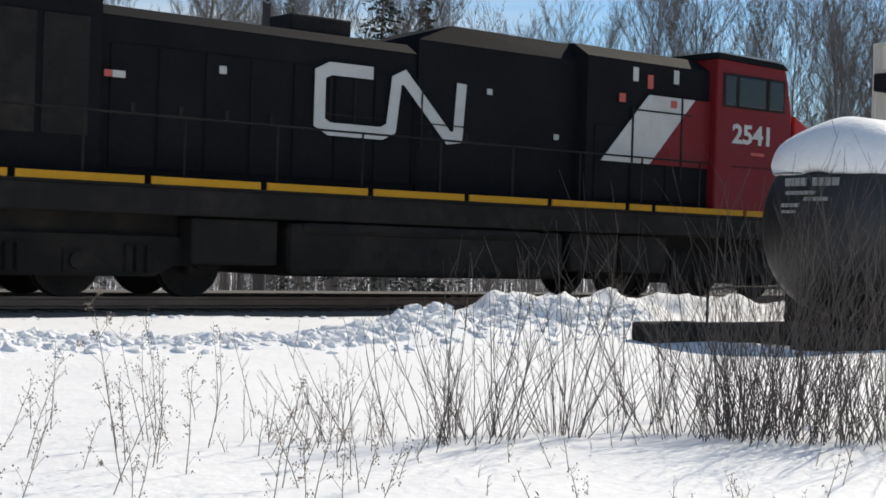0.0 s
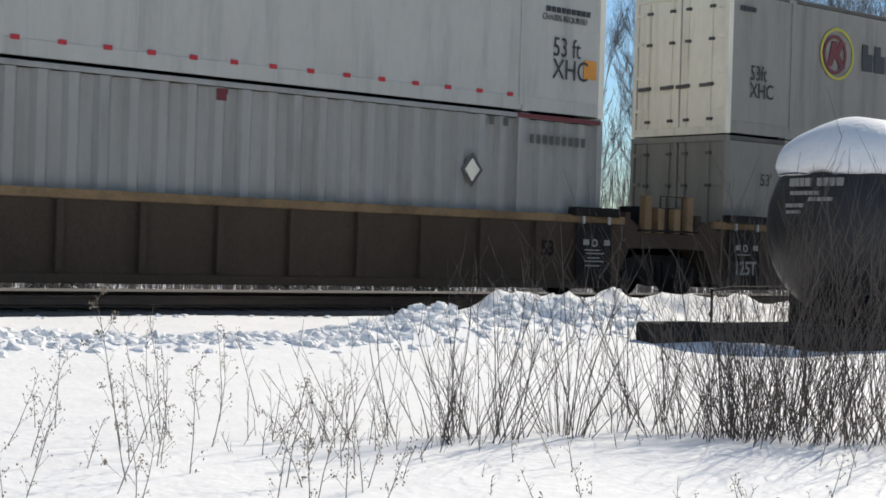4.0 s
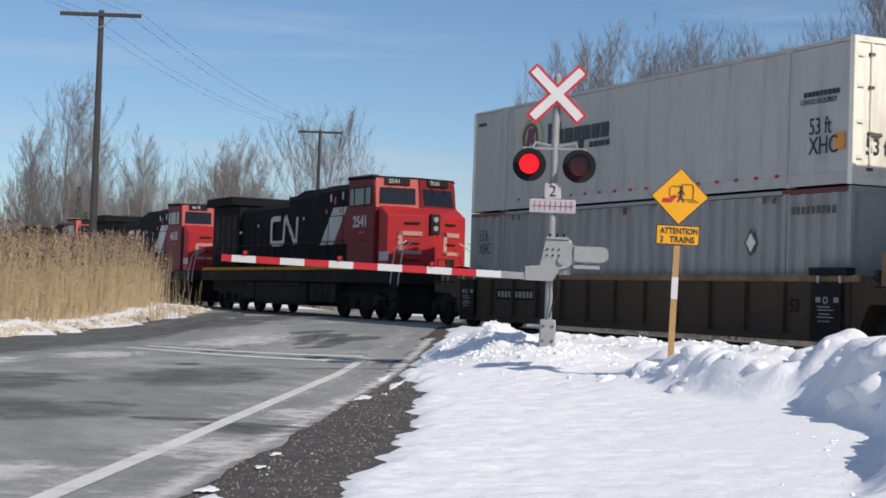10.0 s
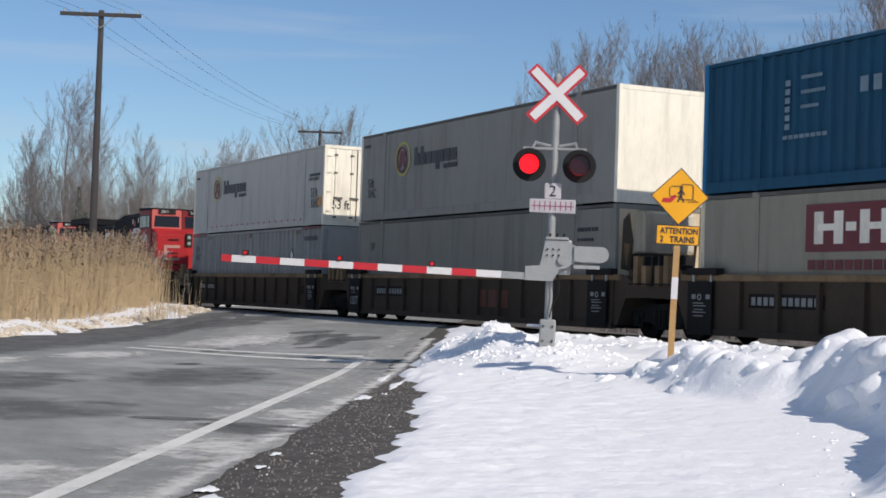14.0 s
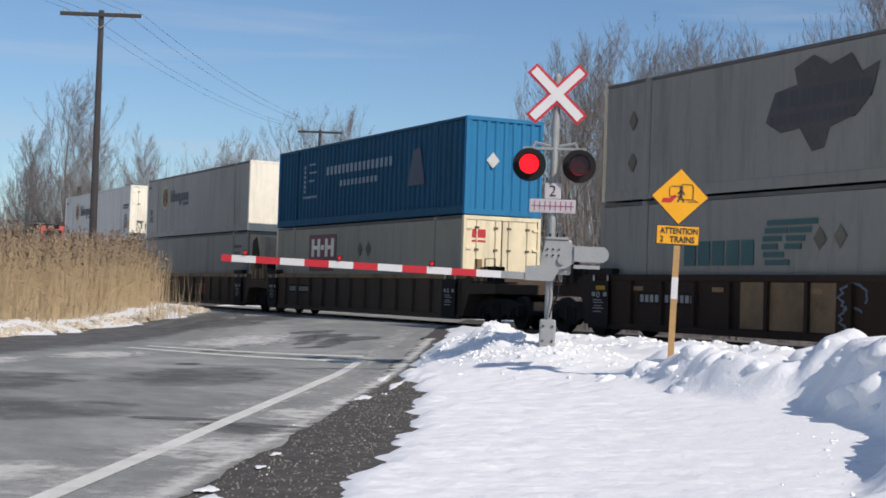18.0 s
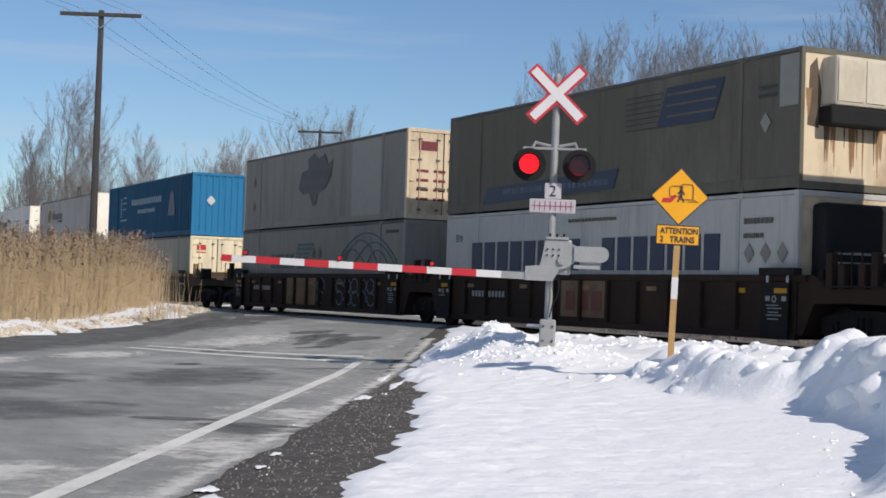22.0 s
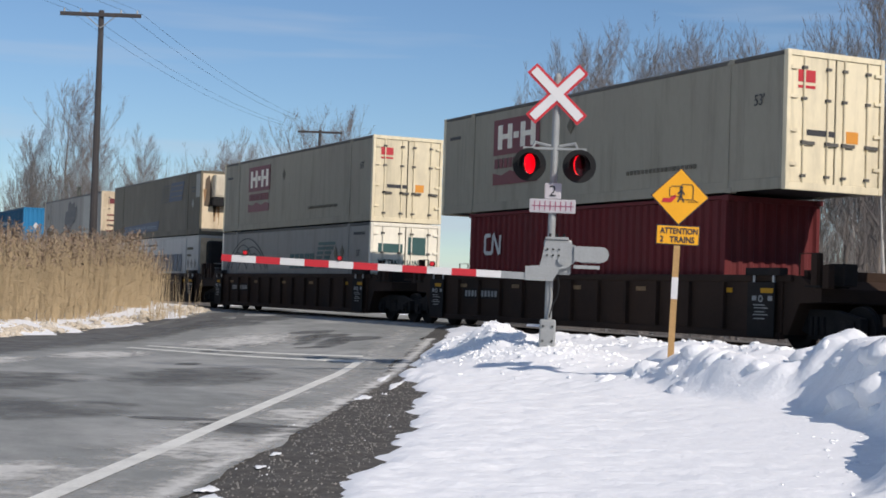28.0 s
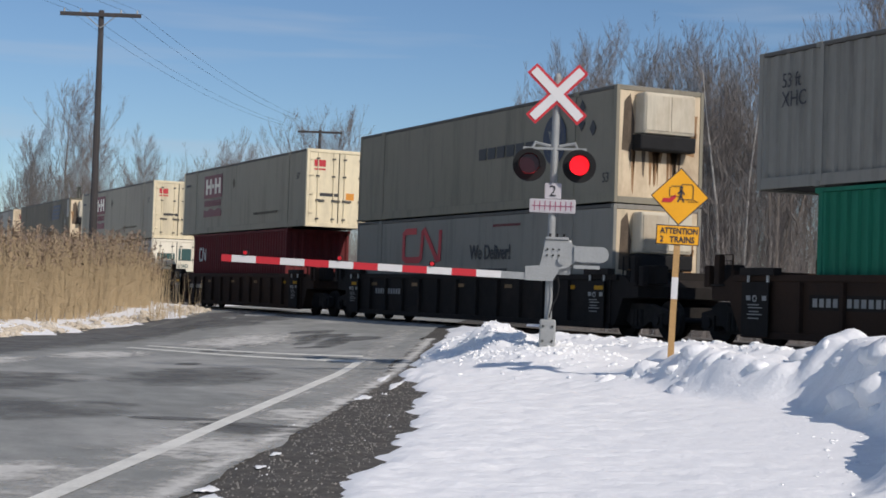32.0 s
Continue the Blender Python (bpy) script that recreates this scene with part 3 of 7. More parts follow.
for u, v, lu, lv in ((17.0, -3.0, 2.2, 2.4), (21.5, -4.6, 3.5, 1.6), (15.6, 0.3, 0.8, 0.9), (28.0, -3.2, 0.7, 0.3), (36.0, -1.6, 3.0, 0.5), (38.0, -2.4, 3.4, 0.4), (34.0, -4.0, 1.4, 0.4), (12.2, -4.3, 0.35, 0.25), (11.0, -4.9, 0.4, 0.25), (24.5, -2.2, 4.0, 1.5)):
    stain("tar_patch", u, v, lu, lv, TAR, "dark worn patch in the asphalt")
stain("tar_patch", 46.0, -9.0, 34.0, 2.6, TAR, "darker wet lane of the asphalt", 0.66)
stain("tar_patch", 52.0, -7.0, 10.0, 3.0, TAR, "darker wet lane of the asphalt", 0.6)
for u, v, lu, lv in ((37.0, -1.2, 0.9, 0.9), (38.6, -2.3, 0.8, 1.0), (40.5, -2.8, 0.7, 0.8), (34.6, -1.9, 0.35, 0.55), (36.0, -3.6, 0.3, 0.6), (33.0, -3.0, 0.25, 0.5), (15.9, 0.3, 0.22, 0.75), (16.4, -0.6, 0.25, 0.7)):
    stain("tar_patch", u, v, lu, lv, TAR, "black tar repair in the asphalt", 0.72)

# ---- train ----
def rolled(t):
    """How far the train has come along the track, from where it is at 23 s."""
    k = t - 23.0
    return -(6.945 * k - 0.0017 * k * k)
ROLLING = []     # things that move with the train and where they are at 23 s
def coupled(ob, x, z=0.0):
    ob.matrix_basis = pose(x, TRACK_Y, z)
    ROLLING.append((ob, x, z))
    return ob
WHEELS = []      # wheelsets and their radius

def wheelset_mesh(r):
    bm = bmesh.new()
    for s in (-1, 1):
        disc(bm, (0, s * 0.75, 0), r, "y", 0.12, 24)
        disc(bm, (0, s * 0.69, 0), r + 0.025, "y", 0.03, 24)
        disc(bm, (0, s * 0.83, 0), r * 0.35, "y", 0.08, 12)
    tube(bm, (0, -1.0, 0), (0, 1.0, 0), 0.08, n=10)
    return mesh_of("wheelset", bm, UNDER)
WHEELSET = wheelset_mesh(0.457)
LOCO_WHEELSET = wheelset_mesh(0.53)

def frame_side(n_axles, spacing, r):
    bm = bmesh.new()
    h = spacing * (n_axles - 1) / 2
    prism(bm, [(-h - 0.35, r - 0.1), (-h - 0.35, r + 0.22), (-h + 0.45, r + 0.38), (h - 0.45, r + 0.38), (h + 0.35, r + 0.22), (h + 0.35, r - 0.1), (h - 0.4, r - 0.05), (h - 0.75, r - 0.22), (-h + 0.75, r - 0.22), (-h + 0.4, r - 0.05)], "y", -0.09, 0.09)
    for k in range(n_axles):
        x = -h + k * spacing
        box(bm, x - 0.19, x + 0.19, -0.14, 0.0, r - 0.17, r + 0.16)
        disc(bm, (x, -0.16, r), 0.12, "y", 0.08, 10)
    for k in range(n_axles - 1):
        x = -h + (k + 0.5) * spacing
        for dx in (-0.17, 0, 0.17):
            tube(bm, (x + dx, -0.1, r - 0.15), (x + dx, -0.1, r + 0.24), 0.07, n=8)
    return mesh_of("truck_frame", bm, UNDER)
FRAME2, FRAME3 = frame_side(2, 1.78, 0.457), frame_side(3, 2.0, 0.53)

def truck(parent, x, loco=False):
    bm = bmesh.new()
    n, sp, r, ws, fr = (3, 2.0, 0.53, LOCO_WHEELSET, FRAME3) if loco else (2, 1.78, 0.457, WHEELSET, FRAME2)
    box(bm, -0.3, 0.3, -1.05, 1.05, r - 0.05, r + 0.32)
    t = part("truck", bm, UNDER, parent, "grimy black truck", pose(x, 0, 0))
    part("side_frame", fr, UNDER, t, at=pose(0, -1.0, 0))
    part("side_frame", fr, UNDER, t, at=pose(0, 1.0, 0, 0, 0, 180))
    for k in range(n):
        w = part("wheelset", ws, UNDER, t, at=pose((k - (n - 1) / 2) * sp, 0, r))
        WHEELS.append((w, (k - (n - 1) / 2) * sp, r))
    return t

def bar(parent, x0, x1, z0, z1, y, mat, name="lettering_bar"):
    bm = bmesh.new()
    box(bm, x0, x1, y - 0.004, y + 0.004, z0, z1)
    return part(name, bm, mat, parent)

def ribbon(bm, pts, w, y):
    """One flat mitred band of width w along the points (x, z), on the plane y."""
    pts = [Vector(p) for p in pts]
    closed = (pts[0] - pts[-1]).length < 1e-6
    n = len(pts)
    rows = []
    for i, p in enumerate(pts):
        a = pts[i - 1] if i else (pts[-2] if closed else None)
        b = pts[i + 1] if i < n - 1 else (pts[1] if closed else None)
        d0 = (p - a).normalized() if a is not None else None
        d1 = (b - p).normalized() if b is not None else None
        d = ((d0 or d1) + (d1 or d0)).normalized()
        s = Vector((-d.y, d.x))
        e = min(1.5, 1 / max(0.3, abs(s.dot(Vector((-(d1 or d0).y, (d1 or d0).x)))))) * w / 2
        rows.append([bm.verts.new((q.x, y + o, q.y)) for o in (-0.004, 0.004) for q in (p - s * e, p + s * e)])
    for r, t in zip(rows, rows[1:]):
        for i, j in ((0, 1), (1, 3), (3, 2), (2, 0)):
            bm.faces.new((r[i], r[j], t[j], t[i]))
    for r in (rows[0], rows[-1]):
        bm.faces.new((r[0], r[1], r[3], r[2]))
    bmesh.ops.recalc_face_normals(bm, faces=bm.faces)

def ribbon_sign(parent, x, z, h, w, y, mat, label):
    """The railway's bent band, as a plain meander."""
    bm = bmesh.new()
    a = [(0.38, 1), (0.12, 1), (0.06, 0.9), (0.06, 0.1), (0.12, 0.0), (0.44, 0.0), (0.5, 0.1), (0.53, 0.92), (0.58, 1.0), (0.88, 0.02), (0.94, 0.05), (0.96, 1.0)]
    ribbon(bm, [(x + p * w, z + q * h) for p, q in a], h * 0.215, y)
    return part("emblem", bm, mat, parent, label)

def locomotive(number, x, front_detail=True):
    lo = thing("locomotive", "black and red diesel locomotive with a yellow sill stripe, dusty" if number == "2541" else "trailing black diesel locomotive with a red cab, dusty", "locomotive", "locomotives")
    boxpart("underframe", (-10.3, 10.3, -1.5, 1.5, 1.22, 1.62), UNDER, lo, bevel=0.03)
    # walkway edge with its stripe in lengths
    x0 = -10.1
    for L in (2.4, 2.05, 1.95, 2.0, 2.0, 1.9, 1.95, 0.7, 2.6, 1.0):
        if number == "2541":
            boxpart("stripe", (x0, x0 + L - 0.12, -1.535, -1.505, 1.66, 1.77), YELLOW, lo, "yellow reflective sill stripe")
        x0 += L
    boxpart("center_sill", (-10.3, 10.3, -0.95, 0.95, 0.78, 1.24), UNDER, lo)
    boxpart("walkway", (-10.4, 10.2, -1.51, 1.51, 1.62, 1.66), UNDER, lo)
    boxpart("fuel_tank", (-3.2, 2.6, -1.45, 1.45, 0.35, 1.2), UNDER, lo, bevel=0.12)
    for a, b in ((-4.9, -3.4), (2.8, 4.0), (4.1, 5.3)):
        boxpart("equipment_box", (a, b, -1.4, -0.6, 0.5, 1.2), UNDER, lo, bevel=0.04)
    boxpart("air_reservoir", (-3.0, 2.0, -1.5, -1.3, 1.0, 1.2), UNDER, lo, bevel=0.08)
    truck(lo, -6.6, True)
    truck(lo, 6.6, True)
    # hood: rear part, radiators, blower part
    def hood(name, x0, x1, w, top, slope=0.18):
        bm = bmesh.new()
        prism(bm, [(-w, 1.66), (w, 1.66), (w, top - slope), (w - slope * 1.6, top), (-w + slope * 1.6, top), (-w, top - slope)], "x", x0, x1)
        return part(name, bm, LOCO_BLACK, lo)
    hood("radiator_hood", -9.9, -6.3, 1.15, 4.55)
    hood("engine_hood", -6.3, -0.5, 1.0, 4.28)
    bm = bmesh.new()
    v = prism(bm, [(-1.05, 1.66), (1.05, 1.66), (1.05, 4.35), (0.8, 4.68), (-0.8, 4.68), (-1.05, 4.35)], "x", -0.5, 3.2)
    for q in v:
        if q.co.x < 0 and q.co.z > 4.5:
            q.co.x += 0.9
            q.co.z = 4.7
    part("blower_hood", bm, LOCO_BLACK, lo)
    hood("electrical_cabinet", 3.2, 6.5, 1.3, 4.7, 0.25)
    bm = bmesh.new()
    prism(bm, [(-10.0, 4.4), (-6.2, 4.4), (-6.4, 4.75), (-9.8, 4.75)], "y", -1.5, 1.5)
    part("radiator_wing", bm, LOCO_BLACK, lo)
    # doors of the hood
    for k in range(9):
        a = -6.1 + k * 0.79
        boxpart("hood_door", (a, a + 0.73, -1.025, -1.0, 1.9, 3.7), LOCO_BLACK, lo, bevel=0.006)
        boxpart("door_latch", (a + 0.33, a + 0.4, -1.05, -1.02, 2.7, 2.85), UNDER, lo)
    for k in range(4):
        a = -9.6 + k * 0.8
        boxpart("grille", (a, a + 0.7, -1.18, -1.15, 2.3, 4.0), UNDER, lo, bevel=0.01)
    for k in range(3):
        a = 3.4 + k * 0.95
        boxpart("cabinet_door", (a, a + 0.85, -1.325, -1.3, 1.85, 3.2), LOCO_BLACK, lo, bevel=0.008)
    boxpart("exhaust_stack", (-2.6, -1.4, -0.35, 0.35, 4.33, 4.62), UNDER, lo, bevel=0.04)
    bm = bmesh.new()
    for dy in (-0.15, 0.0, 0.15):
        tube(bm, (0.1, dy, 4.5), (0.75, dy, 4.55), 0.04, 0.1)
    box(bm, 0.2, 0.5, -0.25, 0.25, 4.33, 4.5)
    part("horn", bm, UNDER, lo)
    # diagonal bands behind the cab
    def slant(name, xs, mat, label):
        bm = bmesh.new()
        (a, b), (c, d) = xs
        prism(bm, [(a, 2.55), (b, 2.55), (d, 3.85), (c, 3.85)], "y", -1.345, -1.33)
        part(name, bm, mat, lo, label)
    slant("white_band", ((3.55, 4.83), (4.77, 6.05)), LOCO_WHITE, "dirty white diagonal band")
    slant("red_band", ((4.83, 6.5), (6.05, 6.5)), LOCO_RED, "red diagonal band")
    # cab and nose, both with a shallow V in plan
    def vee(name, side, w0, push, mat, label, soft=0.035):
        bm = bmesh.new()
        rows = []
        for y in (-w0, 0.0, w0):
            rows.append([bm.verts.new((x - (push * abs(y) / w0 if f else 0.0), y, z)) for x, z, f in side])
        n = len(side)
        for r0, r1 in zip(rows, rows[1:]):
            for i in range(n):
                bm.faces.new((r0[i], r0[(i + 1) % n], r1[(i + 1) % n], r1[i]))
        bm.faces.new(rows[0])
        bm.faces.new(rows[-1][::-1])
        bmesh.ops.recalc_face_normals(bm, faces=bm.faces)
        soften(bm, soft)
        return part(name, bm, mat, lo, label)
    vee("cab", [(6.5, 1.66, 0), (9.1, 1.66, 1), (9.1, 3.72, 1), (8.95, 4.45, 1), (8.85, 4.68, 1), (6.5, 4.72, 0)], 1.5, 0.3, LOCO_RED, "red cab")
    vee("nose", [(9.0, 1.5, 0), (10.35, 1.5, 1), (10.3, 3.45, 1), (9.0, 3.78, 0)], 1.42, 0.62, LOCO_NOSE, "red nose, colour brightened for sunlight")
    vee("cab_roof", [(6.45, 4.7, 0), (8.92, 4.66, 1), (8.75, 4.78, 1), (6.45, 4.82, 0)], 1.53, 0.3, LOCO_BLACK, "black cab roof", 0.012)
    for a, b in ((6.72, 7.05), (7.12, 7.95), (8.05, 8.5)):
        w = boxpart("side_window", (a, b, -1.53, -1.495, 3.82, 4.4), GLASS_DARK, lo, "dark cab window", 0.02)
        boxpart("window_frame", (a - 0.04, b + 0.04, -1.52, -1.49, 3.78, 4.44), UNDER, w)
    turn = math.degrees(math.atan2(0.3, 1.5))
    for s in (-1, 1):
        lean = pose(9.13, 0, 3.72, 0, 0, s * turn) @ Matrix.Rotation(-0.2, 4, "Y")
        bm = bmesh.new()
        prism(bm, [(s * 0.06, 0.0), (s * 1.5, 0.0), (s * 1.5, 1.0), (s * 0.06, 1.0)], "x", -0.01, 0.004)
        # the paler half carries the sun's glare in its colour
        fr = part("windshield_surround", bm, LOCO_RED if s > 0 else LOCO_PINK, lo, "red window surround, sun glare tinted into one half", lean)
        bm = bmesh.new()
        prism(bm, [(s * 0.16, 0.12), (s * 1.4, 0.12), (s * 1.36, 0.68), (s * 0.16, 0.68)], "x", 0.0, 0.02)
        part("windshield", bm, GLASS_DARK, fr, "reflecting windshield")
        for yy in (0.5, 1.0):
            bm = bmesh.new()
            tube(bm, (0.03, s * yy, 0.75), (0.035, s * (yy + 0.1), 0.5), 0.012, n=5)
            part("wiper", bm, UNDER, fr)
        bm = bmesh.new()
        prism(bm, [(s * 0.35, 0.78), (s * 1.2, 0.78), (s * 1.2, 1.0), (s * 0.35, 1.0)], "x", 0.0, 0.08)
        nb = part("number_board", bm, UNDER, lo, "black number board", lean)
        if number:
            lettering("road_number", number, 0.14, LOCO_WHITE, lo, lean @ pose(0.085, 0.46 if s > 0 else -1.08, 0.82, 90, 0, 90))
    if number:
        lettering("road_number", number, 0.36, LOCO_WHITE, lo, on_side(6.98, -1.506, 3.1), "white number on red cab", 1.2, 0.016)
    # seams of the doors across the painted marks, small plates
    for a, b, z0, z1, y in ((-2.28, -2.255, 2.5, 3.78, -1.06), (-1.8, -1.775, 2.5, 3.78, -1.06), (-2.62, -0.95, 2.94, 2.96, -1.06), (-0.6, 0.5, 2.93, 2.95, -1.1), (-0.45, -0.425, 2.5, 3.5, -1.1), (4.32, 4.37, 2.5, 3.6, -1.352), (5.66, 5.71, 2.3, 3.85, -1.352), (4.4, 5.95, 3.53, 3.56, -1.352), (7.0, 9.0, 2.62, 2.635, -1.508), (9.1, 10.2, 2.62, 2.635, -1.2)):
        boxpart("seam", (a, b, y - 0.004, y + 0.004, z0, z1), UNDER, lo)
    for xx, zz, w, h, m, y in ((-6.03, 3.23, 0.1, 0.05, LOCO_WHITE, -1.16), (-6.2, 3.23, 0.06, 0.05, LOCO_PINK, -1.16), (-4.24, 3.47, 0.06, 0.06, LOCO_WHITE, -1.03), (1.07, 3.6, 0.06, 0.05, LOCO_WHITE, -1.06), (2.68, 2.92, 0.06, 0.05, LOCO_WHITE, -1.06), (4.07, 3.74, 0.08, 0.08, LOCO_PINK, -1.335), (4.43, 4.21, 0.07, 0.13, LOCO_WHITE, -1.312), (4.83, 4.1, 0.07, 0.13, LOCO_PINK, -1.312), (5.54, 4.25, 0.07, 0.13, LOCO_WHITE, -1.312), (5.45, 3.72, 0.08, 0.07, LOCO_PINK, -1.356), (7.75, 2.9, 0.2, 0.03, LOCO_PINK, -1.508)):
        boxpart("plate", (xx - w, xx + w, y - 0.005, y + 0.005, zz - h, zz + h), m, lo)
    # steel strip added to give the sun's glint along the cab roof
    boxpart("roof_edge", (6.6, 8.45, -1.5, -1.2, 4.80, 4.835), RIM_STEEL, lo, "bright steel strip standing in for sun glint on the roof")
    hb = boxpart("headlight_box", (10.2, 10.36, -0.17, 0.17, 2.85, 3.5), UNDER, lo, "black headlight box", 0.03)
    for dz in (3.03, 3.32):
        bm = bmesh.new()
        disc(bm, (10.37, 0, dz), 0.085, "x", 0.03)
        part("headlight", bm, LENS_CLEAR, hb, "clear headlight lens")
    tn = math.degrees(math.atan2(0.62, 1.42))
    for s in (-1, 1):
        at = pose(10.34, 0, 0, 0, 0, s * tn)
        for nm, y0, y1, z0, z1, m in (("nose_band", 0.42, 1.2, 2.78, 2.92, LOCO_PALE), ("nose_band", 0.42, 1.2, 2.18, 2.3, LOCO_PALE), ("nose_band", 1.06 if s < 0 else 0.42, 1.2 if s < 0 else 0.58, 2.18, 2.92, LOCO_PALE), ("grab_step", 0.5, 1.0, 3.16, 3.22, UNDER), ("grab_step", 0.5, 1.0, 2.5, 2.56, UNDER), ("grab_step", 0.5, 1.0, 1.95, 2.0, UNDER)):
            bm = bmesh.new()
            box(bm, -0.012, 0.014, min(s * y0, s * y1), max(s * y0, s * y1), z0, z1)
            part(nm, bm, m, lo, at=at)
    boxpart("pilot", (10.1, 10.6, -1.45, 1.45, 0.25, 1.25), UNDER, lo, bevel=0.05)
    boxpart("front_platform", (10.1, 10.95, -1.5, 1.5, 1.2, 1.66), UNDER, lo, bevel=0.04)
    boxpart("coupler", (10.6, 11.3, -0.16, 0.16, 0.72, 1.02), UNDER, lo, bevel=0.04)
    boxpart("coupler", (-11.0, -10.3, -0.16, 0.16, 0.72, 1.02), UNDER, lo, bevel=0.04)
    for s in (-1, 1):
        st = boxpart("steps", (10.35, 10.9, s * 1.5 - 0.06, s * 1.5 + 0.06, 0.3, 1.2), UNDER, lo)
        for z in (0.4, 0.7, 1.0):
            boxpart("tread", (10.35, 10.95, s * 1.5 - 0.22, s * 1.5 + 0.02, z, z + 0.04), UNDER, st)
        for xx in (10.35, 10.95):
            bm = bmesh.new()
            bent(bm, [(xx, s * 1.55, 1.15), (xx, s * 1.5, 1.7), (xx - 0.1, s * 1.35, 2.35), (xx - 0.15, s * 0.95, 2.6)], 0.022)
            part("handrail", bm, LOCO_WHITE, lo, "white grab rail")
    # walkway handrail
    bm = bmesh.new()
    bent(bm, [(-9.9, -1.47, 2.65), (6.3, -1.47, 2.65)], 0.018)
    part("handrail", bm, UNDER, lo)
    for k in range(11):
        bm = bmesh.new()
        tube(bm, (-9.9 + k * 1.6, -1.47, 1.66), (-9.9 + k * 1.6, -1.47, 2.65), 0.018)
        part("stanchion", bm, UNDER, lo)
    ribbon_sign(lo, -2.68, 2.71, 0.97, 3.24, -1.075, LOCO_WHITE, "pale bent band on the black hood")
    bar(lo, 9.15, 9.9, 1.95, 2.24, -1.44, LOCO_WHITE, "plate")
    coupled(lo, x)
    return lo

locomotive("2541", -144.75)
locomotive("4618", -167.35)
locomotive("", -189.95)

# ---- containers and well cars ----
def paint(name, c, dirt=(0.22, 0.19, 0.16), amount=0.45, vary=0.06):
    return material(name, c, 0.78, vary=vary, scale=0.5, fine=9, bump=0.03, dirt=dirt, dirt_amount=amount, dirt_scale=0.55, stretch=(1.0, 1, 0.5), spec=0.25, streak=(*[v * 0.4 for v in c], 0.5))
# side whites: dirty, and darkened further for the shade they stand in
WHITE_SHADED = paint("container_shaded_white", (0.28, 0.27, 0.246))
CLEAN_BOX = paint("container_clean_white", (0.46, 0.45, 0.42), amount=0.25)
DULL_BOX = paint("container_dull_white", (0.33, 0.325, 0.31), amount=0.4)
# end white lightened for the sun, also used for small white marks
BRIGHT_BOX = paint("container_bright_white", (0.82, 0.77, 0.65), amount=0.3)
# pale, grey and olive boxes: colours darkened for their sides in shade
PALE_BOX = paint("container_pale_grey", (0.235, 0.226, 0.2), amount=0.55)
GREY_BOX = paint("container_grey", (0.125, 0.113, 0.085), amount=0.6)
# cream of the ends, lightened for the sun on them
CREAM_SUNLIT = paint("container_sunlit_cream", (0.74, 0.65, 0.46), amount=0.4)
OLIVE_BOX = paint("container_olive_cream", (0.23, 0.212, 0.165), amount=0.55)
# the same cream darkened for the sides in shade
CREAM_SHADED = paint("container_shaded_cream", (0.29, 0.268, 0.212), amount=0.5)
# one blue twice: side darkened for shade, end brightened for sun
BLUE_SHADED = paint("container_shaded_blue", (0.012, 0.074, 0.135), (0.04, 0.06, 0.08), 0.5)
BLUE_SUNLIT = paint("container_sunlit_blue", (0.02, 0.17, 0.34), (0.05, 0.09, 0.12), 0.3)
RED_BOX = paint("container_red", (0.125, 0.019, 0.021), (0.08, 0.04, 0.035), 0.5)
GREEN_BOX = paint("container_green", (0.01, 0.15, 0.09), (0.04, 0.08, 0.06), 0.4)
# end cream with real rust stains, its ground kept light for the sun
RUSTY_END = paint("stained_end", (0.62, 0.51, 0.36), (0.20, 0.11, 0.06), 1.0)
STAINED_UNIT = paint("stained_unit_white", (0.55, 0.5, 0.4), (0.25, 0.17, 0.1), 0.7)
DARK_UNIT = material("sooty_black", (0.014, 0.014, 0.015), 0.75, vary=0.3, spec=0.2)
WELL_TAN = material("well_car_tan", (0.072, 0.052, 0.037), 0.85, spec=0.2, vary=0.3, scale=0.7, dirt=(0.036, 0.027, 0.021), dirt_amount=0.9, dirt_scale=0.7, stretch=(1.3, 1, 0.6))
WELL_DARK = material("well_car_brown", (0.036, 0.021, 0.014), 0.85, spec=0.2, vary=0.25, scale=0.7, dirt=(0.012, 0.010, 0.009), dirt_amount=0.8, dirt_scale=0.8)
CHORD_TAN = material("rubbed_tan_steel", (0.23, 0.15, 0.08), 0.8, spec=0.25, vary=0.3, scale=0.9, dirt=(0.05, 0.036, 0.025), dirt_amount=0.9, dirt_scale=1.3)
GRIME = material("sooty_rail", (0.10, 0.095, 0.085), 0.8, vary=0.35, scale=0.8, dirt=(0.035, 0.032, 0.03), dirt_amount=0.8)
WELL_BLACK = material("well_car_black", (0.016, 0.014, 0.013), 0.85, spec=0.2, vary=0.3, dirt=(0.04, 0.03, 0.024), dirt_amount=0.6)
INK = material("dark_lettering", (0.03, 0.03, 0.035), 0.6, vary=0.1, bump=0)
STENCIL = material("stencil_grey", (0.26, 0.26, 0.25), 0.7, vary=0.2, bump=0)
MAROON = material("maroon_lettering", (0.135, 0.014, 0.02), 0.55, vary=0.15, bump=0)
FADED = material("repaired_panel", (0.25, 0.243, 0.207), 0.6, vary=0.12, bump=0)
NAVY = material("navy_lettering", (0.015, 0.024, 0.055), 0.55, vary=0.15, bump=0)
TEAL = material("green_lettering", (0.02, 0.075, 0.075), 0.55, vary=0.15, bump=0)
SPLASH = material("faded_dark_grey", (0.055, 0.047, 0.044), 0.6, vary=0.4, scale=2, bump=0)
RED_INK = material("red_lettering", (0.45, 0.02, 0.03), 0.55, vary=0.15, bump=0)
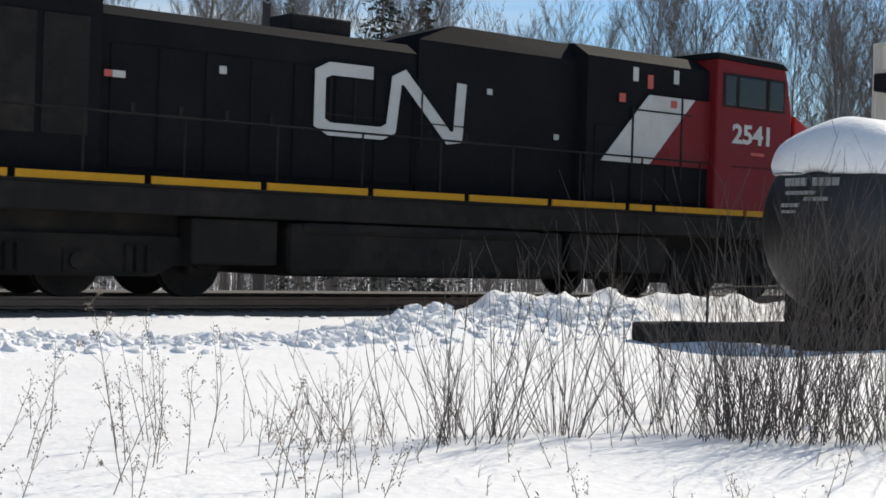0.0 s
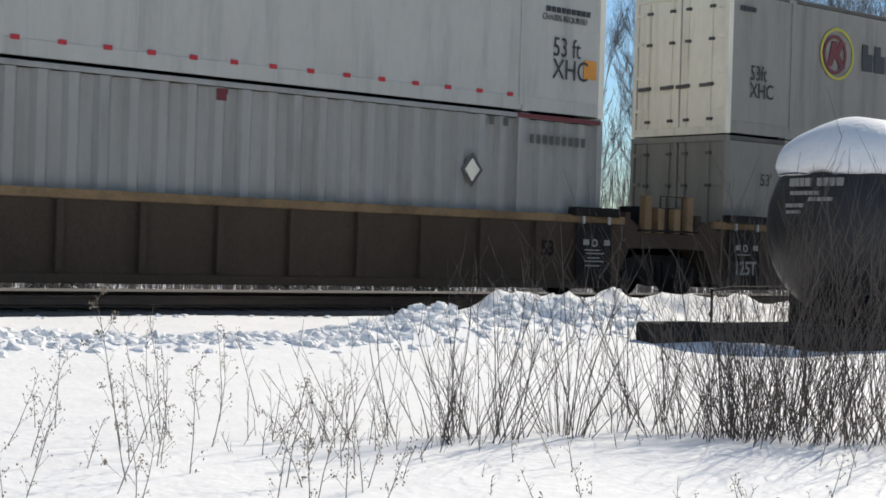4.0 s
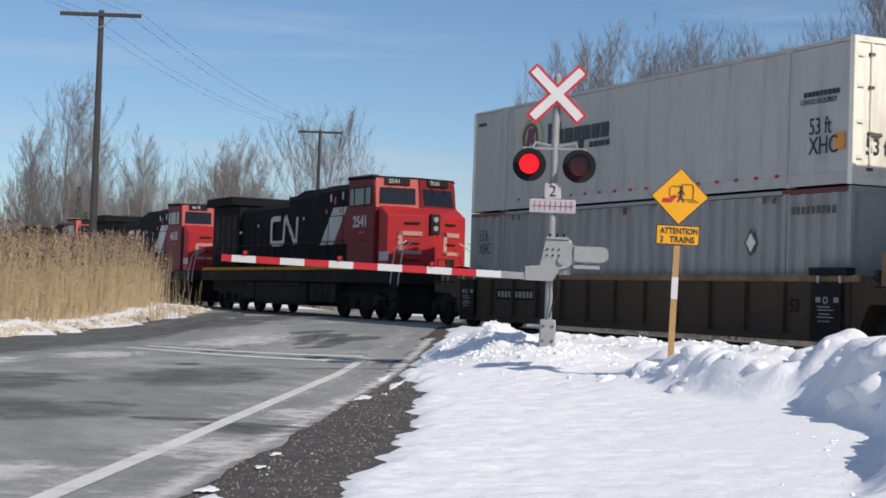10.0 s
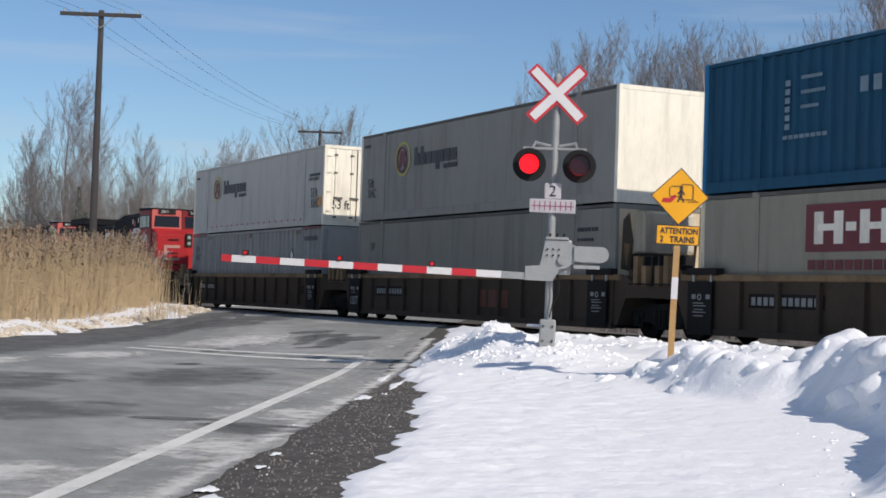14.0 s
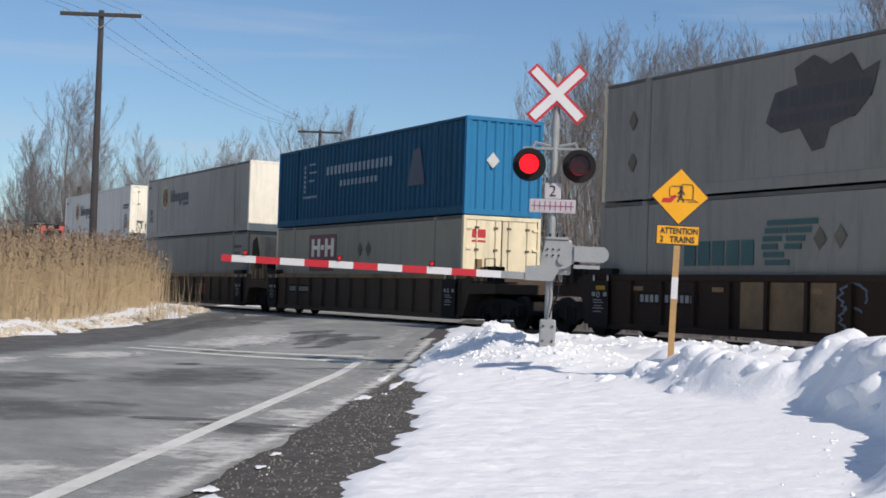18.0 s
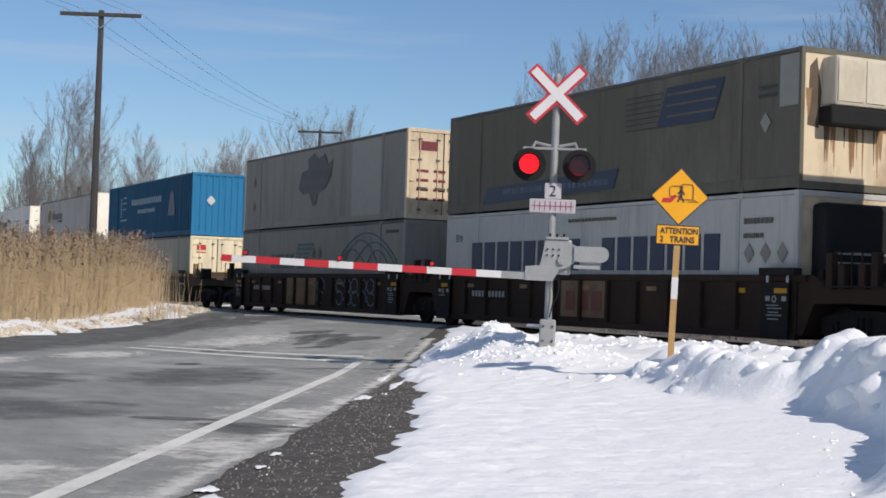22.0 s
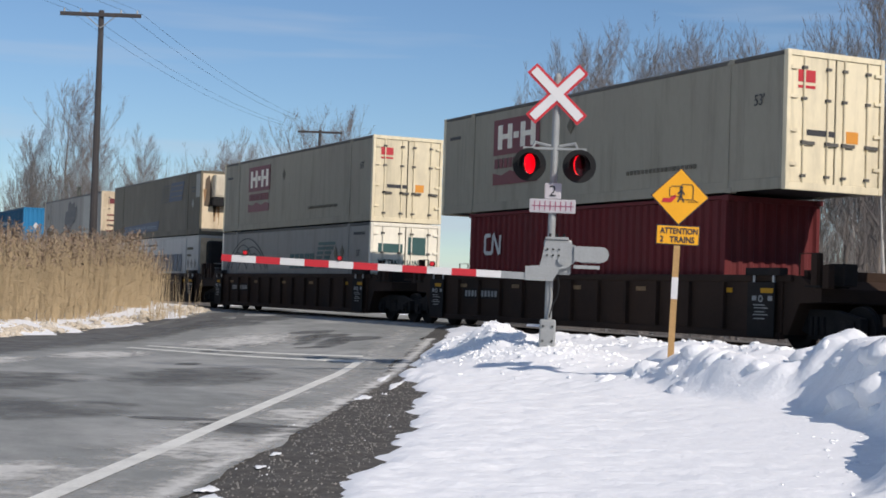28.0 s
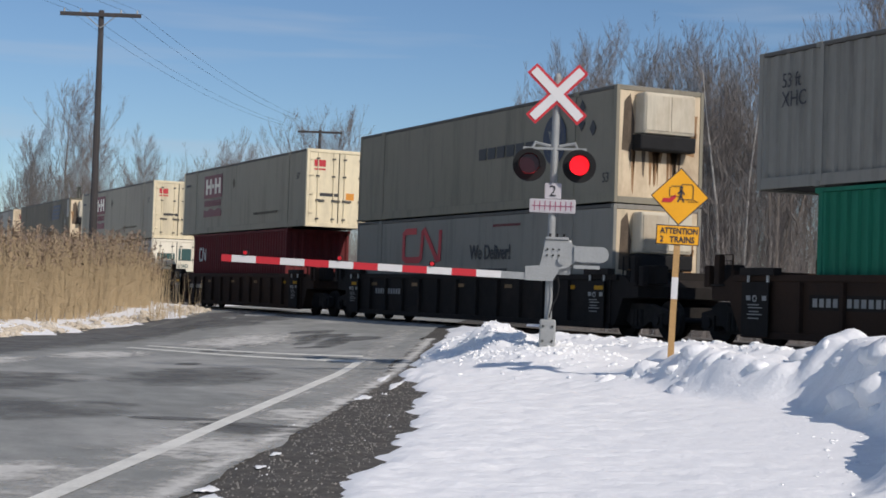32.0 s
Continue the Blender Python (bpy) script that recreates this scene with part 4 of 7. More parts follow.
ORANGE = material("orange_label", (0.65, 0.26, 0.03), 0.55, vary=0.1, bump=0)
LIME = material("yellow_ring", (0.46, 0.40, 0.05), 0.55, vary=0.1, bump=0)

RUST = material("rust_stain", (0.26, 0.15, 0.075), 0.9, vary=0.35, scale=2, bump=0)
SOOT = material("soot_stain", (0.10, 0.075, 0.055), 0.95, vary=0.4, scale=2, bump=0)

def corrugated(x0, x1, z0, z1, y, pitch=0.56, depth=0.045, axis="x"):
    """A wall of pressed ribs between two ends, standing at y and rising into -depth."""
    xs, k = [x0], x0
    prof = [(0, 0)]
    n = int((x1 - x0) / pitch)
    step = (x1 - x0) / n
    for i in range(n):
        a = x0 + i * step
        prof += [(a + step * 0.30, 0), (a + step * 0.45, 1), (a + step * 0.85, 1), (a + step, 0)]
    prof[0] = (x0, 0)
    verts = []
    for x, d in prof:
        for z in (z0, z1):
            verts.append((x, y + depth * d, z))
    faces = [(2 * i, 2 * i + 2, 2 * i + 3, 2 * i + 1) for i in range(len(prof) - 1)]
    if axis == "y":
        verts = [(-b, a, c) for a, b, c in verts]
    return verts, faces

def container(x_left, z, L, mat, style, right, left, label, H=2.9, end_mat=None):
    W, h = 1.295, L / 2
    c = thing("container", label, "container", "containers on the train")
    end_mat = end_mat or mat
    inset = h - 2.0 if L > 13 else h - 0.16
    # frame: posts, rails, castings
    for sx in (-1, 1):
        for sy in (-1, 1):
            boxpart("corner_post", (sx * h - 0.14 if sx > 0 else -h, h if sx > 0 else -h + 0.14, sy * W - 0.1 if sy > 0 else -W, W if sy > 0 else -W + 0.1, 0.0, H), end_mat, c, bevel=0.012)
            for zz in (0.0, H - 0.118):
                boxpart("corner_casting", (sx * (h if L < 13 else inset + 0.09) - 0.09, sx * (h if L < 13 else inset + 0.09) + 0.09, sy * (W - 0.075) - 0.085, sy * (W - 0.075) + 0.085, zz, zz + 0.12), mat, c, bevel=0.01)
    for sy in (-1, 1):
        for z0, z1, nm in ((0.02, 0.26, "bottom_rail"), (H - 0.09, H - 0.01, "top_rail")):
            boxpart(nm, (-h + 0.1, h - 0.1, sy * W - 0.05 if sy > 0 else -W + 0.005, W - 0.005 if sy > 0 else -W + 0.05, z0, z1), GRIME if L > 13 and nm == "top_rail" and mat in (PALE_BOX, GREY_BOX, CREAM_SHADED, OLIVE_BOX, WHITE_SHADED) else mat, c, bevel=0.008)
        if L > 13:
            for sx in (-1, 1):
                boxpart("side_post", (sx * inset - 0.06, sx * inset + 0.06, sy * W - 0.03 if sy > 0 else -W - 0.008, W + 0.008 if sy > 0 else -W + 0.03, 0.1, H - 0.05), mat, c, bevel=0.008)
        if style == "ribbed":
            v, f = corrugated(-h + 0.12, h - 0.12, 0.15, H - 0.1, -W + 0.02, 0.3 if L < 13 else (0.46 if mat is DULL_BOX else 0.36), 0.085 if mat is DULL_BOX else 0.06)
            if sy > 0:
                v = [(-a, -b, d) for a, b, d in v]
            part("side_wall", from_arrays("side_wall", v, f, mat), mat, c)
        else:
            n = 12
            step = (2 * h - 0.24) / n
            bm = bmesh.new()
            box(bm, -h + 0.12, h - 0.12, sy * (W - 0.03) - 0.012, sy * (W - 0.03) + 0.012, 0.15, H - 0.1)
            wall = part("side_wall", bm, mat, c)
            if sy < 0:
                for k in range(1, n):
                    boxpart("panel_seam", (-h + 0.12 + k * step - 0.006, -h + 0.12 + k * step + 0.006, -W + 0.0165, -W + 0.02, 0.2, H - 0.13), mat, wall)
    boxpart("roof", (-h + 0.02, h - 0.02, -W + 0.02, W - 0.02, H - 0.06, H - 0.005), mat, c)
    boxpart("floor", (-h + 0.02, h - 0.02, -W + 0.02, W - 0.02, 0.05, 0.16), DARK_UNIT, c)
    for sx, kind in ((1, right), (-1, left)):
        if kind == "doors":
            for s in (-1, 1):
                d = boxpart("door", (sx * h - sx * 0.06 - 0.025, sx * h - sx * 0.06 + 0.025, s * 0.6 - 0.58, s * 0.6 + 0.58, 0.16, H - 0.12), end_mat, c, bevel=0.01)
                for yy in (0.22, 0.85):
                    bm = bmesh.new()
                    tube(bm, (sx * (h - 0.01), s * yy, 0.15), (sx * (h - 0.01), s * yy, H - 0.12), 0.022, n=6)
                    part("locking_rod", bm, end_mat, d)
                    boxpart("rod_handle", (sx * (h) - 0.02, sx * h + 0.02, s * yy - 0.05, s * yy + 0.28, 0.95, 1.02), GRIME, d)
                    for zz in (0.3, 1.0, 1.9, H - 0.35):
                        boxpart("rod_bracket", (sx * (h - 0.01) - 0.03, sx * (h - 0.01) + 0.03, s * yy - 0.06, s * yy + 0.06, zz - 0.03, zz + 0.03), GRIME, d)
                for zz in (0.5, 1.2, 1.9, 2.5):
                    boxpart("hinge", (sx * (h - 0.02) - 0.03, sx * (h - 0.02) + 0.03, s * 1.12 - 0.09, s * 1.12 + 0.09, zz, zz + 0.07), end_mat, d)
        elif kind == "reefer":
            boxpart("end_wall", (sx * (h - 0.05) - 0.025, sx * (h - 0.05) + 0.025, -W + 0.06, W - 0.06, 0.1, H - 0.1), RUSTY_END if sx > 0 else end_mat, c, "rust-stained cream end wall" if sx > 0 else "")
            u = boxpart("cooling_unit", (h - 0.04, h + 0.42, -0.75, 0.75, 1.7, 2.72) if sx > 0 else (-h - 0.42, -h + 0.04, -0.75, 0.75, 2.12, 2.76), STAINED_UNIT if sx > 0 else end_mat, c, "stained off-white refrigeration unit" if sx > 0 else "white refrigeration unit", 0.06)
            boxpart("unit_base", (h - 0.04, h + 0.38, -0.82, 0.82, 1.3, 1.69) if sx > 0 else (-h - 0.46, -h + 0.04, -0.95, 0.95, 1.66, 2.1), DARK_UNIT, u, "sooty black intake under the unit", 0.05)
            if sx > 0:
                rust = random.Random(int(abs(x_left) * 10))
                for k in range(26):
                    yy, wd = rust.uniform(-1.15, 1.1), rust.uniform(0.02, 0.09)
                    top = 1.32 if abs(yy) < 0.8 else rust.uniform(1.6, 2.7)
                    bm = bmesh.new()
                    drop = rust.uniform(0.25, 1.0)
                    prism(bm, [(yy - wd, top), (yy - wd * 0.3, top - drop), (yy + wd * 0.2, top - drop * 1.1), (yy + wd, top)], "x", h - 0.026, h - 0.022)
                    part("rust_drip", bm, RUST if k % 5 else SOOT, c)
                for yy in (-0.95, 0.9):
                    bm = bmesh.new()
                    prism(bm, [(yy - 0.16, 1.3), (yy + 0.14, 1.25), (yy + 0.2, 2.0), (yy + 0.06, 2.7), (yy - 0.12, 2.5)], "x", h - 0.0245, h - 0.0235)
                    part("rust_stain", bm, SOOT if yy < 0 else RUST, c)
            xe = sx * h + sx * 0.43
            for yy in (-0.37, 0.37):
                boxpart("unit_door", (xe - 0.012, xe + 0.012, yy - 0.34, yy + 0.34, 1.78 if sx > 0 else 2.18, 2.64 if sx > 0 else 2.7), STAINED_UNIT if sx > 0 else end_mat, u, bevel=0.008)
        elif kind == "lowreefer":
            boxpart("end_wall", (sx * (h - 0.05) - 0.025, sx * (h - 0.05) + 0.025, -W + 0.06, W - 0.06, 0.1, H - 0.1), RUSTY_END, c, "stained pale end wall")
            u = boxpart("cooling_unit", (h - 0.04, h + 0.45, -0.95, 0.95, 0.75, 2.65) if sx > 0 else (-h - 0.45, -h + 0.04, -0.95, 0.95, 0.75, 2.65), DARK_UNIT, c, "black refrigeration unit with louvres", 0.12)
            xe = sx * (h + 0.455)
            for zz in (1.0, 1.2, 1.4, 1.6):
                boxpart("louvre", (xe - 0.012, xe + 0.012, -0.7, 0.7, zz, zz + 0.05), RIM_STEEL, u)
        elif kind == "ribbed":
            v, f = corrugated(-W + 0.1, W - 0.1, 0.15, H - 0.1, -h + 0.02, 0.29, 0.045, "y")
            if sx < 0:
                v = [(-a, -b, d) for a, b, d in v]
            part("end_wall", from_arrays("end_wall", v, f, end_mat), end_mat, c)
        else:
            boxpart("end_wall", (sx * (h - 0.04) - 0.025, sx * (h - 0.04) + 0.025, -W + 0.06, W - 0.06, 0.1, H - 0.1), end_mat, c)
        boxpart("end_header", (sx * (h - 0.06) - 0.055, sx * (h - 0.06) + 0.055, -W + 0.1, W - 0.1, H - 0.12, H), end_mat, c, bevel=0.01)
        boxpart("end_sill", (sx * (h - 0.06) - 0.055, sx * (h - 0.06) + 0.055, -W + 0.1, W - 0.1, 0.0, 0.16), end_mat, c, bevel=0.01)
    c["half"] = h
    coupled(c, x_left + h, z)
    return c

def well_car(x_mid, well_half, mat, label, left_truck=None, right_truck=None, ribs=13, single=False):
    """A well between two raised ends. The trucks stand at the given distances from its middle."""
    w = thing("well_car", label, "railway car", "well cars of the train")
    for s in (-1, 1):
        y0 = s * 1.42
        sill = boxpart("side_sill", (-well_half, well_half, y0 - 0.02, y0 + 0.02, 0.26, 1.45), mat, w)
        boxpart("top_chord", (-well_half - 0.3, well_half + 0.3, y0 - s * 0.02 - 0.07, y0 - s * 0.02 + 0.07, 1.38, 1.52), CHORD_TAN if mat is WELL_TAN else mat, w, bevel=0.012)
        boxpart("bottom_chord", (-well_half, well_half, y0 - 0.07, y0 + 0.07, 0.2, 0.34), mat, w, bevel=0.012)
        for k in range(ribs):
            x = -well_half + (k + 0.5) * 2 * well_half / ribs
            boxpart("rib", (x - 0.05, x + 0.05, s * 1.49 - 0.05, s * 1.49 + 0.05, 0.36, 1.36), mat, sill)
    boxpart("well_floor", (-well_half, well_half, -1.35, 1.35, 0.22, 0.34), WELL_BLACK, w)
    for s, far in ((-1, left_truck), (1, right_truck)):
        xe = well_half
        reach = abs(far) if far else well_half + 1.2
        out = reach + (1.9 if single else 0.45)
        bm = bmesh.new()
        prism(bm, [(s * xe, 0.3), (s * xe, 1.5), (s * (xe + 0.5), 1.5), (s * (xe + 0.9), 1.25), (s * out, 1.25), (s * out, 0.98), (s * (xe + 0.5), 0.95), (s * (xe + 0.15), 0.3)], "y", -1.4, 1.4)
        e = part("end_platform", bm, mat, w)
        boxpart("bulkhead", (s * (xe + 0.55) - 0.06, s * (xe + 0.55) + 0.06, -1.3, 1.3, 1.26, 1.62), mat, e)
        boxpart("grating", (min(s * (xe + 0.7), s * out), max(s * (xe + 0.7), s * out), -1.45, -0.7, 1.27, 1.31), WELL_BLACK, e)
        for yy in (-1.38, 1.38):
            bm = bmesh.new()
            xx = s * (out - 0.1)
            bent(bm, [(xx, yy, 1.0), (xx, yy, 1.95), (xx - s * 0.6, yy, 1.95), (xx - s * 0.6, yy, 1.0)], 0.02)
            part("grab_iron", bm, mat, e)
        xp = s * (xe - 0.55)
        dp = boxpart("data_panel", (xp - 0.44, xp + 0.44, -1.555, -1.54, 0.24, 1.36), WELL_BLACK, w, "black stencil panel")
        boxpart("panel_hood", (xp - 0.5, xp + 0.62, -1.58, -1.36, 1.5, 1.66), WELL_BLACK, dp, "black jutting hood over the panel", 0.015)
        for dx in (-0.26, 0.38):
            boxpart("panel_post", (xp + dx - 0.02, xp + dx + 0.02, -1.55, -1.51, 1.36, 1.5), LOCO_WHITE, dp)
        bm = bmesh.new()
        ribbon(bm, [(xp + 0.06 * math.cos(a * math.pi / 5), 1.02 + 0.06 * math.sin(a * math.pi / 5)) for a in range(11)], 0.03, -1.562)
        part("stencil_ring", bm, STENCIL, dp)
        for dx in (-0.28, 0.24):
            bar(w, xp + dx, xp + dx + 0.14, 0.98, 1.08, -1.56, STENCIL, "stencil_bar")
        for k, z in enumerate((0.88, 0.82, 0.74, 0.68, 0.6)):
            if far or s > 0 or k < 1:
                bar(w, xp - 0.24 + 0.03 * (k % 3), xp + (0.24 if k % 2 else 0.14), z, z + 0.022, -1.56, STENCIL, "stencil_bar")
        for xx, z1 in ((xe + 0.95, 1.95), (xe + 1.3, 1.72)):
            boxpart("end_post", (s * xx - 0.09, s * xx + 0.09, -1.44, -1.28, 1.25, z1), CHORD_TAN if mat is WELL_TAN else mat, e, bevel=0.012)
        boxpart("brake_rigging", (s * (xe + 1.15) - 0.3, s * (xe + 1.15) + 0.3, -1.1, -0.75, 1.3, 1.75), WELL_BLACK, e, bevel=0.03)
        if single:
            boxpart("coupler", (min(s * out, s * (out + 0.6)), max(s * out, s * (out + 0.6)), -0.14, 0.14, 0.74, 1.0), UNDER, w, bevel=0.03)
        if far:
            truck(w, far)
    boxpart("stencil_panel", (-well_half + 2.15, -well_half + 4.55, -1.448, -1.442, 0.82, 1.12), WELL_BLACK, w)
    for k in range(11):
        if k != 4:
            bar(w, -well_half + 2.25 + k * 0.2, -well_half + 2.38 + k * 0.2, 0.88, 1.05, -1.45, STENCIL, "stencil_bar")
    coupled(w, x_mid)
    return w

K1, K2, BL, NF, MO, HR1, HR2, VI, C9, C10 = -129.34, -109.8, -90.15, -66.45, -47.28, -27.6, -6.1, 15.1, 36.8, 58.4
LEN = 16.154
TAN_CAR = "dirty tan well car with stencilled sides"
BROWN_CAR = "grimy dark brown well car with ribbed sides"
well_car(K1 + 8.08, 8.25, WELL_TAN, TAN_CAR, -9.7, 9.82)
well_car(K2 + 8.08, 8.25, WELL_TAN, TAN_CAR, None, None)
well_car(BL + 8.08, 8.25, WELL_TAN, TAN_CAR, -9.82, 9.9)
well_car(NF + 8.08, 8.25, WELL_DARK, BROWN_CAR, -9.7, 9.6)
well_car(MO + 8.08, 8.25, WELL_DARK, BROWN_CAR, None, None)
well_car(HR1 + 8.08, 8.25, WELL_DARK, BROWN_CAR, -9.84, 9.7)
for q, m in ((HR2, WELL_DARK), (VI, WELL_BLACK), (C9, WELL_DARK), (C10, WELL_DARK)):
    well_car(q + 8.08, 8.25, m, "dark single well car carrying stacked containers", -8.95, 8.95)

LOW, HIGH = 0.36, 3.29
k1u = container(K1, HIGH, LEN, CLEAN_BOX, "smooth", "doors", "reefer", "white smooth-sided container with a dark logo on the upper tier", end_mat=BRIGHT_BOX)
k1l = container(K1, LOW, LEN, DULL_BOX, "ribbed", "plain", "plain", "pale grey ribbed container standing in the well")
k2u = container(K2, HIGH, LEN, WHITE_SHADED, "smooth", "plain", "doors", "off-white smooth container with a dark logo, streaked sides", end_mat=BRIGHT_BOX)
k2l = container(K2, LOW, LEN, PALE_BOX, "smooth", "reefer", "doors", "pale refrigerated container with a white rounded cooling unit")
blu = container(BL, HIGH, LEN, BLUE_SHADED, "ribbed", "ribbed", "ribbed", "blue ribbed container on the upper tier", end_mat=BLUE_SUNLIT)
bll = container(BL, LOW, LEN, CREAM_SHADED, "smooth", "doors", "plain", "cream container with maroon mark and locking rods", end_mat=CREAM_SUNLIT)
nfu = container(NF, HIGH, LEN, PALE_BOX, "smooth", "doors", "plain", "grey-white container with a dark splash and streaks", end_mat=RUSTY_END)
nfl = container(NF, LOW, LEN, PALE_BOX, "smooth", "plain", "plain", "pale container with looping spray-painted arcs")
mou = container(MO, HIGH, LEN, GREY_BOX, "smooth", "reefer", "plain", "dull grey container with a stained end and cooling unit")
mol = container(MO, LOW, LEN, CLEAN_BOX, "smooth", "lowreefer", "plain", "white container with broad navy letter blocks")
h1u = container(HR1, HIGH, LEN, CREAM_SHADED, "smooth", "doors", "plain", "off-white container with a maroon emblem, stained doors", end_mat=CREAM_SUNLIT)
h1l = container(HR1, LOW, LEN, WHITE_SHADED, "smooth", "doors", "plain", "white container with spray-painted arcs and green marks", end_mat=BRIGHT_BOX)
h2u = container(HR2, HIGH, LEN, CREAM_SHADED, "smooth", "doors", "plain", "off-white overhanging container with a maroon emblem", end_mat=CREAM_SUNLIT)
h2l = container(HR2 + 1.98, LOW, 12.19, RED_BOX, "ribbed", "ribbed", "ribbed", "dark red ribbed short container in the well")
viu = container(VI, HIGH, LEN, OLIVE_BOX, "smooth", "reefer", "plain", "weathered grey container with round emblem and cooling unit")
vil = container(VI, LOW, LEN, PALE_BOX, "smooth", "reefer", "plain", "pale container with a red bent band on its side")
c9u = container(C9, HIGH, LEN, PALE_BOX, "ribbed", "doors", "plain", "weathered pale ribbed container on the upper tier")
c9l = container(C9 + 1.98, LOW, 12.19, GREEN_BOX, "ribbed", "doors", "ribbed", "green ribbed short container in the well")
c10u = container(C10, HIGH, LEN, PALE_BOX, "ribbed", "doors", "plain", "weathered pale ribbed container on the upper tier")
c10l = container(C10 + 1.98, LOW, 12.19, RED_BOX, "ribbed", "doors", "ribbed", "dark red ribbed short container in the well")

# ---- marks on the containers: x from the middle, z over the rail; brand words stand as bars ----
def block(c, x0, x1, z0, z1, mat, name="lettering_bar", y=-1.300):
    lo = HIGH if c.matrix_basis.translation.z > 2 else LOW
    return bar(c, x0, x1, z0 - lo, z1 - lo, y, mat, name)
def word(c, x0, x1, z0, z1, n, mat, gap=0.22, name="lettering_bar"):
    w = (x1 - x0) / n
    for k in range(n):
        block(c, x0 + k * w, x0 + (k + 1 - gap) * w, z0, z1, mat, name)
def says(c, words, x, z, h, mat, squeeze=0.9, bold=0.0):
    lo = HIGH if c.matrix_basis.translation.z > 2 else LOW
    return lettering("words", words, h, mat, c, on_side(x, -1.303, z - lo), squeeze=squeeze, bold=bold)
def ringed(c, x, z, r, w, mat, squash=0.8, name="emblem_ring"):
    lo = HIGH if c.matrix_basis.translation.z > 2 else LOW
    bm = bmesh.new()
    pts = [(x + r * squash * math.cos(a), z - lo + r * math.sin(a)) for a in [2 * math.pi * k / 24 for k in range(25)]]
    ribbon(bm, pts, w, -1.300)
    return part(name, bm, mat, c)
def shape(c, outline, mat, name="emblem", label=""):
    lo = HIGH if c.matrix_basis.translation.z > 2 else LOW
    bm = bmesh.new()
    prism(bm, [(x, z - lo) for x, z in outline], "y", -1.304, -1.297)
    return part(name, bm, mat, c, label)
def diamond(c, x, z, r, mat):
    return shape(c, [(x - r * 0.8, z), (x, z - r), (x + r * 0.8, z), (x, z + r)], mat, "placard")
def arcs(c, x0, x1, z, h, mat):
    lo = HIGH if c.matrix_basis.translation.z > 2 else LOW
    for k, (a, b, q) in enumerate(((0.0, 1.0, 1.0), (0.12, 0.7, 0.8), (0.3, 0.95, 0.72), (0.05, 0.5, 0.55), (0.5, 0.85, 0.5))):
        bm = bmesh.new()
        pts = []
        for i in range(17):
            t = i / 16
            pts.append((x0 + (x1 - x0) * (a + (b - a) * t), z - lo + h * q * math.sin(math.pi * t) ** 0.8))
        ribbon(bm, pts, 0.045, -1.301)
        part("painted_arc", bm, mat, c)

for c in (k1u, k2u):
    ringed(c, -4.62, 5.2, 0.52, 0.06, LIME, 1.05)
    ringed(c, -4.7, 5.18, 0.38, 0.07, MAROON, 0.95)
    shape(c, [(-4.95, 4.92), (-4.8, 4.92), (-4.7, 5.12), (-4.52, 4.92), (-4.32, 4.92), (-4.55, 5.2), (-4.35, 5.46), (-4.55, 5.46), (-4.66, 5.28), (-4.62, 5.46), (-4.8, 5.46)], MAROON, "emblem", "dark red mark inside a yellow ring")
    word(c, -3.75, -0.7, 4.93, 5.3, 7, INK, 0.16)
    for x in (-3.75, -3.3):
        block(c, x, x + 0.2, 5.28, 5.5, INK)
    block(c, -2.2, -1.95, 4.72, 4.95, INK)
    word(c, -1.65, -0.68, 4.72, 4.86, 5, INK)
    word(c, -7.75, -7.25, 5.75, 5.85, 4, INK)
says(k1u, "53 ft", 6.78, 4.33, 0.34, INK, 0.75)
says(k1u, "XHC", 6.78, 3.93, 0.36, INK, 0.8)
block(k1u, 7.55, 7.86, 3.98, 4.32, ORANGE, "label")
word(k1u, 6.6, 7.7, 5.1, 5.2, 9, INK)
says(k2u, "53ft", -7.4, 4.4, 0.3, INK, 0.75)
says(k2u, "XHC", -7.4, 4.05, 0.3, INK, 0.8)
for k in range(17):
    block(k1u, -5.3 + k * 0.69, -5.17 + k * 0.69, 3.52, 3.59, RED_INK, "reflector", -1.301)
says(k1l, "53 ft", -7.52, 2.46, 0.3, INK, 0.72)
says(k1l, "XHC", -7.52, 2.1, 0.3, INK, 0.8)
block(k1l, -8.0, -6.0, 3.17, 3.25, MAROON, "red_edge", -1.306)
block(k1l, 6.0, 8.0, 3.17, 3.25, MAROON, "red_edge", -1.306)
word(k1l, 6.3, 7.7, 2.74, 2.9, 9, GRIME, 0.45)
diamond(k1l, 5.0, 2.2, 0.3, GRIME)
shape(k1l, [(4.84, 2.2), (5.0, 2.0), (5.16, 2.2), (5.0, 2.4)], BRIGHT_BOX, "placard").location.y = -0.006
for x in (-5.6, -5.25, 5.35, 5.68):
    block(k1l, x, x + 0.1, 3.0, 3.14, GRIME, "lashing_slot")
for x in (0.0, 0.12):
    block(k1l, x, x + 0.07 + 0.1 * (x == 0.0), 3.06 - 0.1 * (x == 0.0), 3.14, MAROON, "repair_mark")
says(k2l, "53'", -7.0, 2.3, 0.24, INK)
word(k2l, 6.3, 7.3, 2.6, 2.7, 6, INK)
word(k2l, 6.3, 7.1, 2.35, 2.43, 5, INK)
# blue box
BLUE_MARK = material("pale_blue_lettering", (0.15, 0.22, 0.27), 0.6, vary=0.3, bump=0)
word(blu, -3.0, 2.9, 5.05, 5.35, 16, BLUE_MARK, 0.4)
word(blu, -1.7, 1.7, 4.6, 4.8, 10, BLUE_MARK, 0.4)
word(blu, -5.3, -3.9, 4.3, 4.38, 8, BLUE_MARK)
